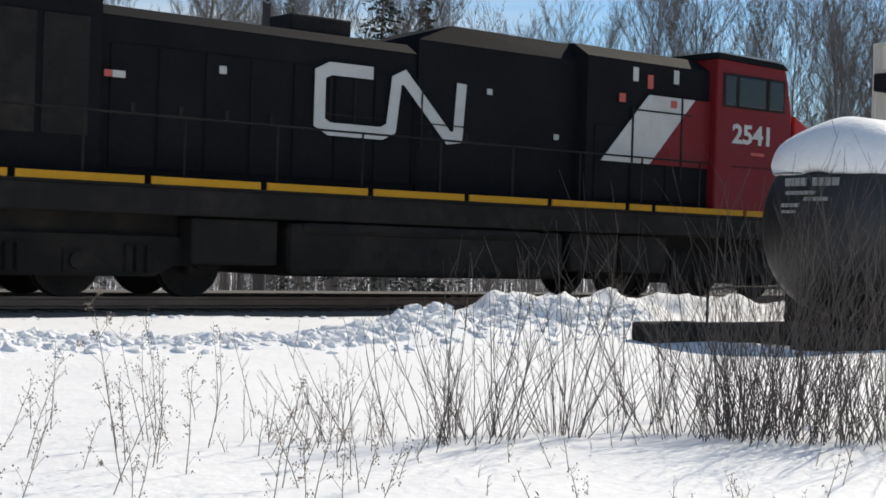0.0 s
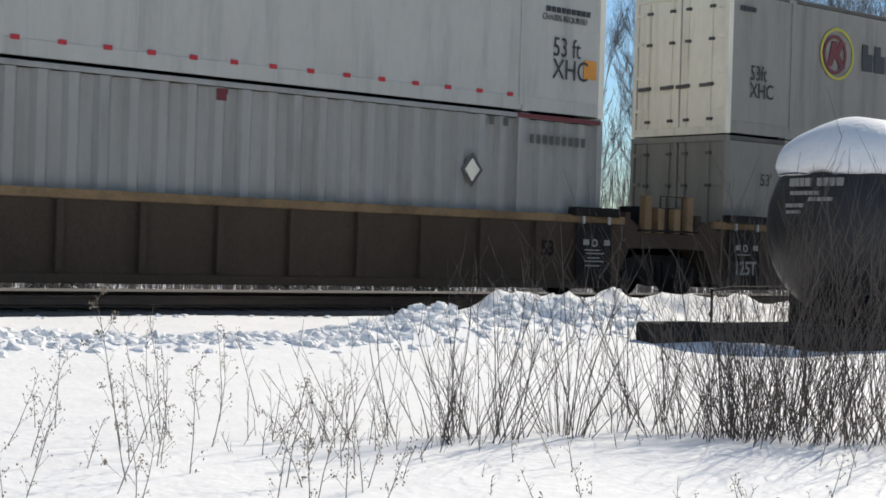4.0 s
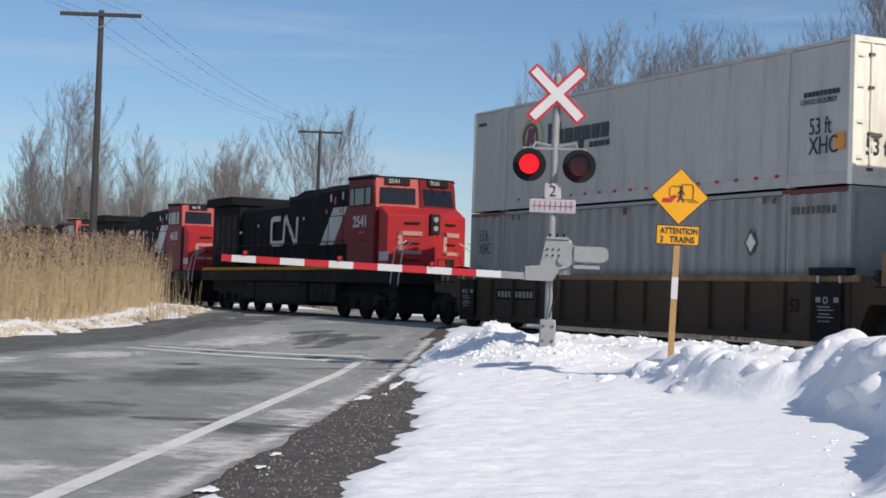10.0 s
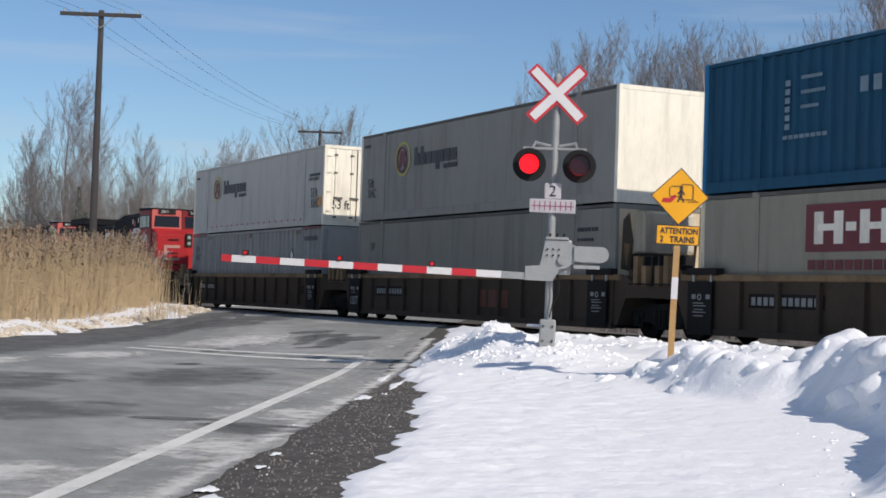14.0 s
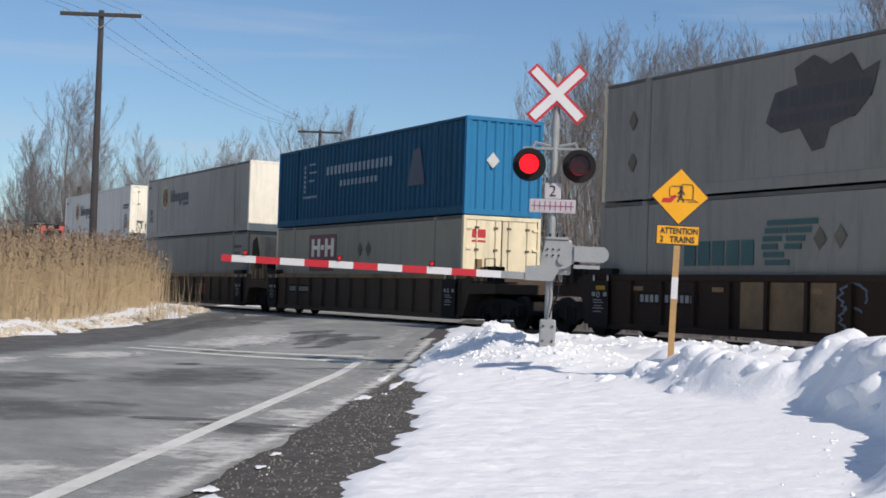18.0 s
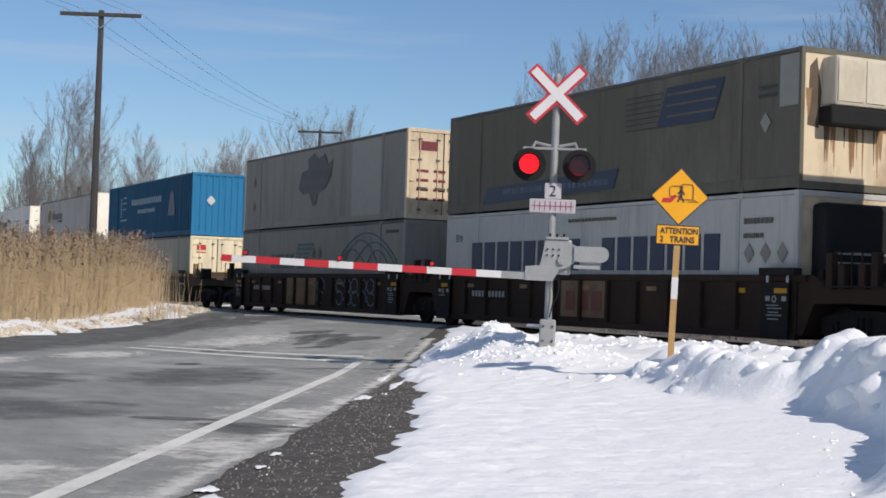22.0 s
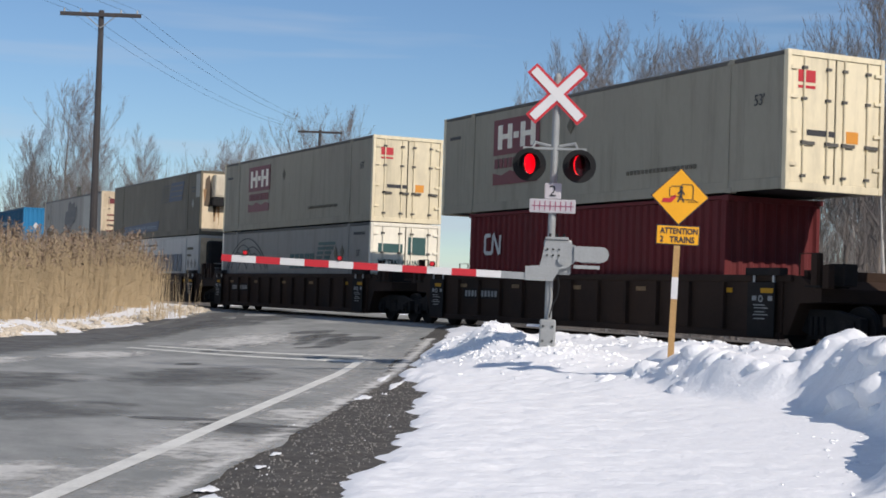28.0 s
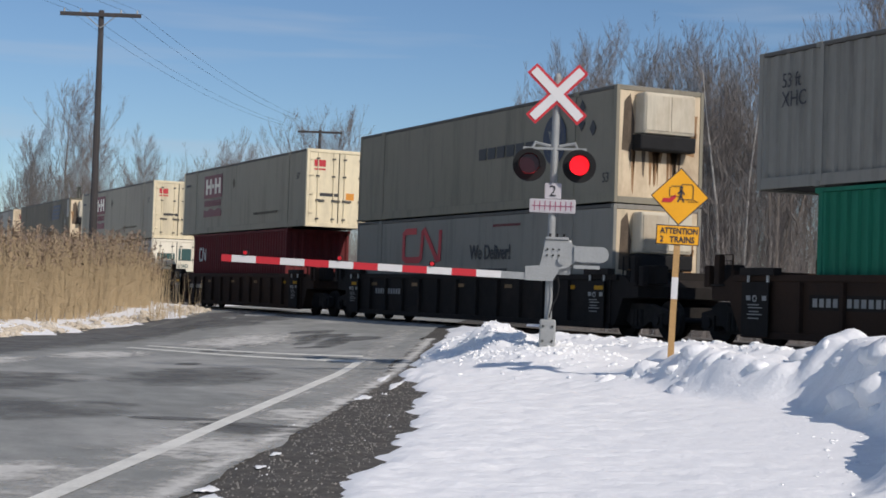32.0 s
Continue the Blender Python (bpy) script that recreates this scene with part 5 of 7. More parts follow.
for k in range(6):
    block(blu, -5.25, -5.1, 4.5 + 0.18 * k, 4.62 + 0.18 * k, BLUE_MARK)
for z, x1 in ((5.5, -4.1), (5.2, -4.0), (4.9, -4.2)):
    word(blu, -4.75, x1, z, z + 0.07, 8, BLUE_MARK)
shape(blu, [(4.0, 4.3), (5.3, 4.3), (5.1, 4.9), (4.9, 5.5), (4.4, 5.4), (4.2, 4.9)], NAVY, "emblem", "faded dark emblem")
bm = bmesh.new()
prism(bm, [(-0.62, 1.62), (-0.4, 1.38), (-0.18, 1.62), (-0.4, 1.86)], "x", 8.08, 8.09)
part("placard", bm, LOCO_WHITE, blu, "white diamond placard")
# maroon emblem boxes
def maroon_emblem(c, x, z, w, h):
    block(c, x, x + w, z, z + h, MAROON, "emblem")
    for dx in (0.10, 0.32, 0.60, 0.82):
        block(c, x + w * dx, x + w * (dx + 0.1), z + h * 0.16, z + h * 0.84, BRIGHT_BOX, "emblem_bar", -1.306)
    for dx in (0.14, 0.64):
        block(c, x + w * dx, x + w * (dx + 0.22), z + h * 0.44, z + h * 0.58, BRIGHT_BOX, "emblem_bar", -1.307)
    block(c, x + w * 0.45, x + w * 0.56, z + h * 0.42, z + h * 0.6, BRIGHT_BOX, "emblem_bar", -1.307)
maroon_emblem(bll, -4.5, 1.98, 2.65, 0.95)
word(bll, -4.42, -1.98, 1.62, 1.82, 9, MAROON)
diamond(bll, 0.3, 2.35, 0.25, GREY_BOX)
diamond(bll, 1.0, 2.35, 0.25, GREY_BOX)
for c in (h1u, h2u):
    maroon_emblem(c, -4.8, 4.85, 2.6, 1.0)
    word(c, -4.72, -2.3, 4.48, 4.75, 9, MAROON)
    shape(c, [(-4.8, 4.02), (-2.25, 4.02), (-2.25, 4.3), (-2.7, 4.38), (-3.2, 4.28), (-3.8, 4.4), (-4.3, 4.28), (-4.8, 4.36)], MAROON, "emblem", "maroon wave")
    diamond(c, -0.6, 5.35, 0.22, GREY_BOX)
    word(c, 2.1, 5.0, 3.9, 4.0, 18, GREY_BOX, 0.3)
    says(c, "53'", 6.98, 5.1, 0.24, INK)
    word(c, -7.6, -6.9, 5.5, 5.6, 5, INK)
# splash and blue-green marks
shape(nfu, [(-1.7, 4.7), (-1.2, 4.45), (-0.6, 4.5), (-0.2, 4.0), (0.15, 4.05), (0.3, 4.45), (1.1, 4.65), (1.5, 5.0), (1.7, 5.6), (1.2, 5.45), (0.9, 5.85), (0.3, 5.7), (-0.2, 5.95), (-0.8, 5.75), (-0.7, 5.4), (-1.4, 5.3)], SPLASH, "emblem", "dark grey splash")
word(nfu, -1.3, 1.55, 4.95, 5.3, 8, INK, 0.16)
word(nfu, -1.55, 1.1, 4.6, 4.82, 13, INK, 0.2)
block(nfu, 3.5, 6.0, 3.5, 6.05, FADED, "repaired_panel", -1.298)
for z in (4.2, 5.2):
    diamond(nfu, -6.75, z, 0.24, GREY_BOX)
for c, x in ((nfl, -4.5), (h1l, 0.4)):
    word(c, x, x + 2.6, 1.72, 2.26, 5, TEAL, 0.18)
    for k in range(6):
        z = 1.72 + k * 0.165
        q = abs(k - 2.2) * 0.16
        block(c, x + 2.75 + q * 0.4, x + 3.25 + q * 1.2, z, z + 0.11, TEAL)
        if k > 1:
            block(c, x + 3.5 + q * 0.5, x + 4.0 + q * 1.2, z, z + 0.11, TEAL)
    diamond(c, x + 4.6, 2.25, 0.24, GREY_BOX)
    diamond(c, x + 5.2, 2.28, 0.24, GREY_BOX)
    word(c, 6.6, 7.6, 2.85, 2.95, 8, INK)
arcs(nfl, 2.2, 7.7, 1.7, 1.2, TEAL)
arcs(h1l, -7.4, -2.1, 1.7, 1.25, INK)
says(h1l, "53'", 6.88, 2.12, 0.22, INK)
# navy letter blocks
word(mol, -6.37, -0.26, 1.62, 2.42, 8, NAVY, 0.2)
block(mol, -0.05, 0.3, 1.95, 2.08, NAVY)
word(mol, 0.65, 5.6, 1.62, 2.42, 7, NAVY, 0.2)
says(mol, "53 ft", -7.46, 2.46, 0.22, INK, 0.8)
word(mol, -1.0, 1.3, 2.85, 2.93, 14, GREY_BOX)
shape(mou, [(-5.8, 3.5), (1.1, 3.62), (1.3, 4.1), (-5.6, 3.95)], NAVY, "emblem", "faded blue slanting bar")
word(mou, -4.6, 0.9, 3.73, 3.88, 22, BLUE_MARK, 0.3)
shape(mou, [(2.9, 4.95), (5.1, 4.95), (5.5, 5.85), (3.3, 5.85)], NAVY, "emblem", "faded blue slanting panel")
for z in (5.15, 5.4, 5.65):
    block(mou, 3.3, 5.2, z, z + 0.05, GREY_BOX, "emblem_bar", -1.307)
# grey box with round emblem
word(viu, 0.8, 4.1, 4.78, 5.1, 6, INK, 0.2)
shape(viu, [(5.1 + 0.6 * math.cos(2 * math.pi * k / 24), 5.05 + 0.66 * math.sin(2 * math.pi * k / 24)) for k in range(24)], NAVY, "emblem", "round dark emblem")
ringed(viu, 5.1, 5.05, 0.5, 0.05, GREY_BOX, 0.9)
shape(viu, [(4.75, 5.3), (5.1, 4.6), (5.45, 5.3), (5.3, 5.3), (5.1, 4.9), (4.9, 5.3)], PALE_BOX, "emblem_mark")
for x, z in ((6.45, 5.75), (6.45, 5.35), (7.0, 5.2), (7.0, 4.2)):
    diamond(viu, x, z, 0.2, INK)
says(viu, "53", 7.5, 3.8, 0.24, INK)
ribbon_sign(vil, -4.4, 1.95 - LOW, 0.9, 2.95, -1.301, RED_INK, "red bent band")
says(vil, "We Deliver!", 0.4, 1.95, 0.4, INK, 0.86, 0.012)
word(vil, 1.1, 2.7, 1.6, 1.68, 12, INK)
word(vil, 1.8, 3.4, 2.85, 2.92, 12, MAROON)
ribbon_sign(h2l, -5.2, 1.75, 0.5, 1.0, -1.301, LOCO_WHITE, "small pale bent band")
says(c9u, "53 ft", -7.3, 5.38, 0.3, INK, 0.75)
says(c9u, "XHC", -7.3, 4.98, 0.32, INK, 0.8)
# marks on the lit end doors
def end_mark(c, y0, y1, z0, z1, mat, name="label"):
    h = c["half"]
    return boxpart(name, (h - 0.034, h - 0.026, y0, y1, z0, z1), mat, c)
for c in (h1u, h2u, bll):
    end_mark(c, -1.0, -0.55, 2.25, 2.5, RED_INK, "emblem")
    end_mark(c, -1.0, -0.55, 2.12, 2.18, RED_INK, "emblem")
    end_mark(c, 0.3, 0.62, 1.05, 1.3, ORANGE)
    end_mark(c, -0.75, 0.0, 1.15, 1.27, INK, "lettering_bar")
end_mark(h1l, -1.0, -0.1, 1.9, 2.2, TEAL, "lettering_bar")
end_mark(h1l, 0.1, 0.75, 1.85, 2.45, TEAL, "emblem")
end_mark(k2u, -0.2, 0.9, 1.4, 2.6, BRIGHT_BOX, "hatch")
for y in (-0.95, -0.35, 0.35):
    for z in (0.6, 0.9, 1.2, 1.5):
        end_mark(nfu, y, y + 0.42, z, z + 0.09, MAROON, "lettering_bar")
end_mark(nfu, -0.9, -0.2, 2.2, 2.5, MAROON, "emblem")

# graffiti, reflectors and patches on the well cars
def car_mark(w, x0, x1, z0, z1, mat, name, label="", y=-1.452):
    return boxpart(name, (x0, x1, y - 0.004, y + 0.004, z0, z1), mat, w, label)
GRAFFITI = material("sprayed_pale_blue", (0.085, 0.11, 0.145), 0.7, vary=0.3, bump=0)
TAN_PATCH = material("bare_tan_panel", (0.17, 0.105, 0.05), 0.75, vary=0.3, scale=0.8, dirt=(0.05, 0.034, 0.02), dirt_amount=0.9, dirt_scale=1.0)
RUST_WORDS = material("rust_red_lettering", (0.12, 0.035, 0.02), 0.7, vary=0.3, bump=0)
def loops(w, x0, x1, z0, z1, n, seed, mat):
    rnd = random.Random(seed)
    step = (x1 - x0) / n
    for k in range(n):
        for row in (0, 1):
            bm = bmesh.new()
            cx = x0 + step * (k + 0.5) + rnd.uniform(-0.05, 0.05)
            zm = z0 + (z1 - z0) * (0.28 + 0.46 * row)
            a0, wide, tall = rnd.uniform(0, 6.28), step * rnd.uniform(0.38, 0.5), (z1 - z0) * rnd.uniform(0.22, 0.29)
            sweep = rnd.uniform(4.4, 6.0)
            ribbon(bm, [(cx + wide * math.cos(a0 + sweep * i / 14) * (1 + 0.2 * math.sin(3 * i)), zm + tall * math.sin(a0 + sweep * i / 14)) for i in range(15)], 0.05, -1.453)
            part("sprayed_loop", bm, mat, w)
cars = [o for o in bpy.data.objects if o.name.split(".")[0] == "well_car"]
car_of = {}
for q, nm in ((K1, "K1"), (K2, "K2"), (BL, "BL"), (NF, "NF"), (MO, "MO"), (HR1, "HR1"), (HR2, "HR2"), (VI, "VI")):
    car_of[nm] = min(cars, key=lambda o: abs(o.matrix_basis.translation.x - (q + 8.08)))
car_mark(car_of["NF"], -2.2, 0.8, 0.38, 1.36, TAN_PATCH, "panel", "bare tan panel")
loops(car_of["NF"], 2.77, 6.14, 0.42, 1.34, 5, 3, GRAFFITI)
loops(car_of["NF"], 0.9, 1.7, 0.42, 1.34, 1, 4, GRAFFITI)
car_mark(car_of["MO"], -1.0, 1.2, 0.45, 1.36, TAN_PATCH, "panel", "faded tan panel")
for k in range(3):
    car_mark(car_of["MO"], -0.75 + k * 0.62, -0.3 + k * 0.62, 0.62, 1.1, RUST_WORDS, "lettering_bar", y=-1.46)
    car_mark(car_of["K2"], 1.2 + k * 0.64, 1.68 + k * 0.64, 0.6, 1.08, RUST_WORDS, "lettering_bar")
for nm in ("NF", "MO", "HR1", "HR2", "VI"):
    for x in (-7.6, -6.1, -3.0, 0.2, 3.1, 6.4, 7.9):
        car_mark(car_of[nm], x - 0.2, x + 0.2, 1.14, 1.24, YELLOW if x in (-7.6, 6.4, 7.9) else CHORD_TAN, "reflector", y=-1.455 if abs(x) < 7 else -1.562)
# pale patch and small plates on the grey reefer box
block(mou, 7.4, 8.0, 5.0, 6.06, FADED, "repaired_panel", -1.299)
diamond(mou, 6.95, 4.72, 0.22, FADED)
for z in (5.25, 5.42):
    block(mou, 6.7, 7.3, z, z + 0.07, INK)
for k in range(7):
    z = 4.95 + 0.13 * k
    block(mou, 1.55, 2.85 + 0.05 * k, z, z + 0.025, INK, "pin_stripe")
word(mol, 6.3, 7.3, 2.6, 2.72, 7, GREY_BOX)
word(mol, 6.3, 7.0, 2.3, 2.4, 5, GREY_BOX)
for x in (6.5, 7.05, 7.6):
    diamond(mol, x, 1.98, 0.22, PALE_BOX)

# load marks, end marks
def car_says(w, words, x, z, h, mat, y=-1.562, squeeze=0.85):
    return lettering("words", words, h, mat, w, on_side(x, y, z), squeeze=squeeze, bold=0.008)
car_says(car_of["K2"], "125T", -8.02, 0.5, 0.26, STENCIL)
car_says(car_of["K1"], "53", 6.5, 0.78, 0.26, WELL_BLACK, -1.452)
def left_end(c, words, y, z, h):
    return lettering("words", words, h, INK, c, pose(-c["half"] - 0.006, y, z, 90, 0, -90), squeeze=0.75)
left_end(k1u, "53 ft", -0.55, 1.05, 0.28)
left_end(k1u, "XHC", -0.55, 0.68, 0.3)
left_end(k1u, "CHASSIS REQUIRED", 0.75, 0.28, 0.1)
says(k1u, "CHASSIS REQUIRED", 6.5, 4.95, 0.11, INK, 0.8)
def end_says(c, words, y, z, h, mat):
    return lettering("words", words, h, mat, c, on_end(c["half"] - 0.02, y, z), squeeze=0.8, bold=0.006)
end_says(k1u, "53 ft", -0.95, 0.6, 0.32, INK)
end_says(h1l, "WE TAKE A LOAD", -1.0, 1.5, 0.17, TEAL)
end_says(h1l, "OFF YOUR MIND!", -1.0, 1.2, 0.17, TEAL)

# ---- crossing signal ----
GALV = material("galvanised_steel", (0.30, 0.31, 0.31), 0.6, 0.3, vary=0.15, scale=4)
SIGN_WHITE = material("sign_white", (0.62, 0.605, 0.60), 0.5, vary=0.05, bump=0)
SIGN_RED = material("sign_red", (0.5, 0.02, 0.03), 0.5, vary=0.08, bump=0)
SIGN_YELLOW = material("sign_yellow", (0.80, 0.36, 0.005), 0.5, vary=0.05, bump=0)
WOOD_POST = material("painted_post", (0.42, 0.25, 0.10), 0.8, vary=0.2, fine=30)
LENS_DARK = material("unlit_lens", (0.028, 0.002, 0.004), 0.25, vary=0.1, bump=0)
ARM_LIT = glowing("arm_lens_lit", (0.45, 0.008, 0.015), 0.3)
LENS_LIT = glowing("lit_lens", (0.9, 0.002, 0.008), 1.0)
PLATE_GREY = material("weathered_plate", (0.42, 0.40, 0.42), 0.6, vary=0.1, bump=0)
FADED_RED = material("faded_plate_red", (0.28, 0.06, 0.12), 0.6, vary=0.2, bump=0)

MAST = (-22.6, 13.05)
signal = thing("crossing_signal", "galvanised crossing signal mast with crossbuck, twin red lights and gate arm", "crossing signal", at=pose(MAST[0], MAST[1], 0.1, 0, 0.65, 60.0))
# local: x to the right of the mast seen along the road, y away from the viewer
bm = bmesh.new()
tube(bm, (0, 0, 0.0), (0, 0, 4.62), 0.066, n=16)
part("mast", bm, GALV, signal)
bm = bmesh.new()
tube(bm, (0, 0, 4.62), (0, 0, 4.7), 0.075, 0.03, n=16)
part("mast_cap", bm, GALV, signal)
boxpart("mast_base", (-0.14, 0.14, -0.15, 0.15, -0.5, 0.42), GALV, signal, "grey junction box base", 0.03)
for s in (-1, 1):
    for k, (w, m, y) in enumerate(((0.235, SIGN_RED, -0.11), (0.15, SIGN_WHITE, -0.125))):
        bm = bmesh.new()
        L = 0.63 - 0.045 * k
        box(bm, -L, L, y - 0.006 + s * 0.002, y + 0.006 + s * 0.002, -w / 2, w / 2)
        part("crossbuck_blade", bm, m, signal, "white reflective blade with red border" if k else "red blade border", pose(0, -0.004 * (s + 1), 4.32, 0, s * 45, 0))
boxpart("crossarm", (-0.55, 0.55, -0.06, -0.01, 3.36, 3.4), GALV, signal)
for s in (-1, 1):
    lx = s * 0.43
    bm = bmesh.new()
    disc(bm, (lx, -0.14, 3.08), 0.29, "y", 0.015, 32)
    lamp = part("lamp_background", bm, DARK_UNIT, signal, "round black lamp background")
    bm = bmesh.new()
    disc(bm, (lx, -0.02, 3.08), 0.17, "y", 0.2, 24)
    part("lamp_housing", bm, DARK_UNIT, lamp)
    bm = bmesh.new()
    for k in range(13):
        a0, a1 = radians(-10 + k * 200 / 13), radians(-10 + (k + 1) * 200 / 13)
        for r0, r1 in ((0.185, 0.2),):
            c = [(lx + r * math.cos(a), 3.08 + r * math.sin(a)) for r, a in ((r0, a0), (r1, a0), (r1, a1), (r0, a1))]
            prism(bm, c, "y", -0.42, -0.14)
    part("visor", bm, DARK_UNIT, lamp, "black visor hood")
    # a lens that turns: one face lit, the other dark
    bm = bmesh.new()
    disc(bm, (0, -0.012, 0), 0.17, "y", 0.018, 24)
    lens = part("lens", bm, LENS_LIT, lamp, "red signal lens")
    bm = bmesh.new()
    disc(bm, (0, 0.012, 0), 0.17, "y", 0.018, 24)
    part("lens_back", bm, LENS_DARK, lens)
    lens.matrix_basis = pose(lx, -0.32, 3.08)
    if s < 0:
        lens_left = lens
    else:
        lens_right = lens
    bm = bmesh.new()
    bent(bm, [(s * 0.07, -0.03, 3.42), (lx * 0.8, -0.03, 3.48), (lx, -0.03, 3.3)], 0.03)
    part("lamp_arm", bm, GALV, lamp)
boxpart("track_count_plate", (-0.145, 0.145, -0.1, -0.085, 2.5, 2.78), PLATE_GREY, signal, "grey-white plate with the numeral two", 0.02)
lettering("numeral", "2", 0.19, INK, signal, on_side(-0.075, -0.108, 2.55))
boxpart("track_plate", (-0.4, 0.4, -0.11, -0.09, 2.26, 2.5), PLATE_GREY, signal, "grey-white plate with faded red track sign", 0.02)
boxpart("track_bar", (-0.36, 0.36, -0.118, -0.111, 2.37, 2.385), FADED_RED, signal)
for k in range(8):
    boxpart("track_bar", (-0.32 + k * 0.09, -0.305 + k * 0.09, -0.118, -0.111, 2.3, 2.46), FADED_RED, signal)
# gate machine and arm
gm = boxpart("gate_machine", (-0.12, 0.36, -0.3, -0.07, 1.2, 1.8), GALV, signal, "grey gate machine housing", 0.04)
boxpart("machine_lid", (-0.1, 0.3, -0.32, -0.06, 1.79, 1.84), GALV, gm, bevel=0.012)
for dx in (-0.02, 0.1, 0.22):
    bm = bmesh.new()
    tube(bm, (dx, -0.18, 1.84), (dx, -0.18, 1.9), 0.02, n=6)
    part("lid_bolt", bm, DARK_UNIT, gm)
bm = bmesh.new()
prism(bm, [(-0.14, 1.5), (-0.1, 1.74), (0.3, 1.74), (0.42, 1.7), (0.42, 1.42), (0.3, 1.32), (0.16, 1.28), (0.05, 1.08), (-0.42, 1.08), (-0.42, 1.32), (-0.18, 1.34)], "y", -0.42, -0.34)
ca = part("counterweight_arm", bm, GALV, signal, "grey counterweight arm")
for dx in (-0.06, 0.04, 0.14):
    for dz in (1.52, 1.62):
        bm = bmesh.new()
        disc(bm, (dx, -0.43, dz), 0.018, "y", 0.03, 6)
        part("bolt", bm, DARK_UNIT, ca)
bm = bmesh.new()
disc(bm, (0.2, -0.44, 1.44), 0.075, "y", 0.05, 16)
part("hub", bm, GALV, ca)
bm = bmesh.new()
prism(bm, [(0.4, 1.43), (0.9, 1.43), (0.97, 1.48), (0.99, 1.56), (0.97, 1.64), (0.9, 1.69), (0.4, 1.69)], "y", -0.46, -0.3)
part("counterweight", bm, GALV, signal, "stack of grey counterweights")
for yy in (-0.2, -0.12):
    boxpart("counterweight_plate", (0.5, 0.88, yy - 0.03, yy + 0.03, 1.42, 1.66), GALV, signal, bevel=0.02)
boxpart("counterweight_bar", (0.4, 0.84, -0.42, -0.38, 1.31, 1.37), GALV, signal)
boxpart("mast_clamp", (-0.11, 0.11, -0.12, 0.11, 1.26, 1.36), DARK_UNIT, signal)
boxpart("mast_clamp", (-0.11, 0.11, -0.12, 0.11, 1.62, 1.72), DARK_UNIT, signal)
bm = bmesh.new()
bent(bm, [(0.12, -0.2, 1.22), (0.17, -0.22, 1.0), (0.14, -0.2, 0.82), (0.07, -0.14, 0.68), (0.02, -0.12, 0.45)], 0.014)
part("cable", bm, DARK_UNIT, signal, "black flexible cable")
for s2 in (-1, 1):
    for zz in (0.05, 0.3):
        bm = bmesh.new()
        disc(bm, (s2 * 0.08, -0.16, zz), 0.02, "y", 0.03, 6)
        part("base_bolt", bm, DARK_UNIT, signal)
ARM = pose(-0.42, -0.38, 1.15, 0, 1.0, 0)
boxpart("arm_stub", (-0.41, 0.0, -0.02, 0.02, -0.06, 0.06), GALV, signal, "grey stub").matrix_basis = ARM
x0 = -0.41
for k in range(12):
    w = 0.425 if k < 11 else 0.18
    boxpart("arm_band", (x0 - w, x0, -0.02, 0.02, -0.06, 0.06), (SIGN_WHITE, SIGN_RED)[k % 2], signal, ("white reflective band", "red reflective band")[k % 2]).matrix_basis = ARM
    x0 -= w
for xx in (-4.85, -3.2, -1.6):
    l = boxpart("arm_lamp", (xx - 0.05, xx + 0.05, -0.04, 0.04, 0.065, 0.155), DARK_UNIT, signal, bevel=0.015)
    l.matrix_basis = ARM
    bm = bmesh.new()
    disc(bm, (xx, -0.05, 0.11), 0.035, "y", 0.02, 12)
    part("arm_lens", bm, ARM_LIT, l, "small red lens")

# ---- warning sign ----
sign = thing("warning_sign", "yellow diamond warning sign with a yellow plate on a wooden post", "sign", at=pose(-18.3, 12.65, 0.0, 0, 1.75, 57))
boxpart("post", (-0.045, 0.045, -0.04, 0.04, -0.4, 2.0), WOOD_POST, sign, "tan wooden post")
boxpart("post_band", (-0.047, 0.047, -0.045, 0.042, 0.93, 1.25), SIGN_WHITE, sign, "white reflective band")
bm = bmesh.new()
box(bm, -0.3, 0.3, -0.055, -0.043, -0.3, 0.3)
d = part("diamond", bm, INK, sign, "black-edged yellow diamond", pose(0, 0, 2.43, 0, 45, 0))
boxpart("diamond_face", (-0.285, 0.285, -0.062, -0.056, -0.285, 0.285), SIGN_YELLOW, d)
bm = bmesh.new()
prism(bm, [(-0.24, -0.03), (-0.1, -0.03), (-0.03, 0.05), (-0.05, 0.09), (-0.13, 0.03), (-0.22, 0.03)], "y", -0.07, -0.064)
part("red_arrow", bm, SIGN_RED, sign, "red arrow mark", pose(-0.02, 0, 2.37))
bm = bmesh.new()
for x0, x1, z0, z1 in ((-0.15, 0.03, -0.02, 0.13), (0.0, 0.19, -0.06, 0.16)):
    ribbon(bm, [(x0, z0), (x0, z1 - 0.03), (x0 + 0.03, z1), (x1 - 0.03, z1), (x1, z1 - 0.03), (x1, z0), (x0, z0)], 0.008, -0.068)
ribbon(bm, [(0.19, -0.06), (0.27, -0.09), (0.12, -0.09)], 0.006, -0.068)
part("car_outline", bm, INK, sign, "thin outline of rail cars", pose(0, 0, 2.45))
bm = bmesh.new()
disc(bm, (0.02, -0.068, 0.145), 0.022, "y", 0.006, 12)
for a, b in (((0.02, 0.12), (0.015, 0.02)), ((0.015, 0.02), (-0.03, -0.07)), ((0.015, 0.02), (0.06, -0.07)), ((0.02, 0.1), (-0.03, 0.05)), ((0.02, 0.1), (0.065, 0.04))):
    ribbon(bm, [a, b], 0.022, -0.068)
part("walker_symbol", bm, INK, sign, "black walker pictogram", pose(0, 0, 2.42))
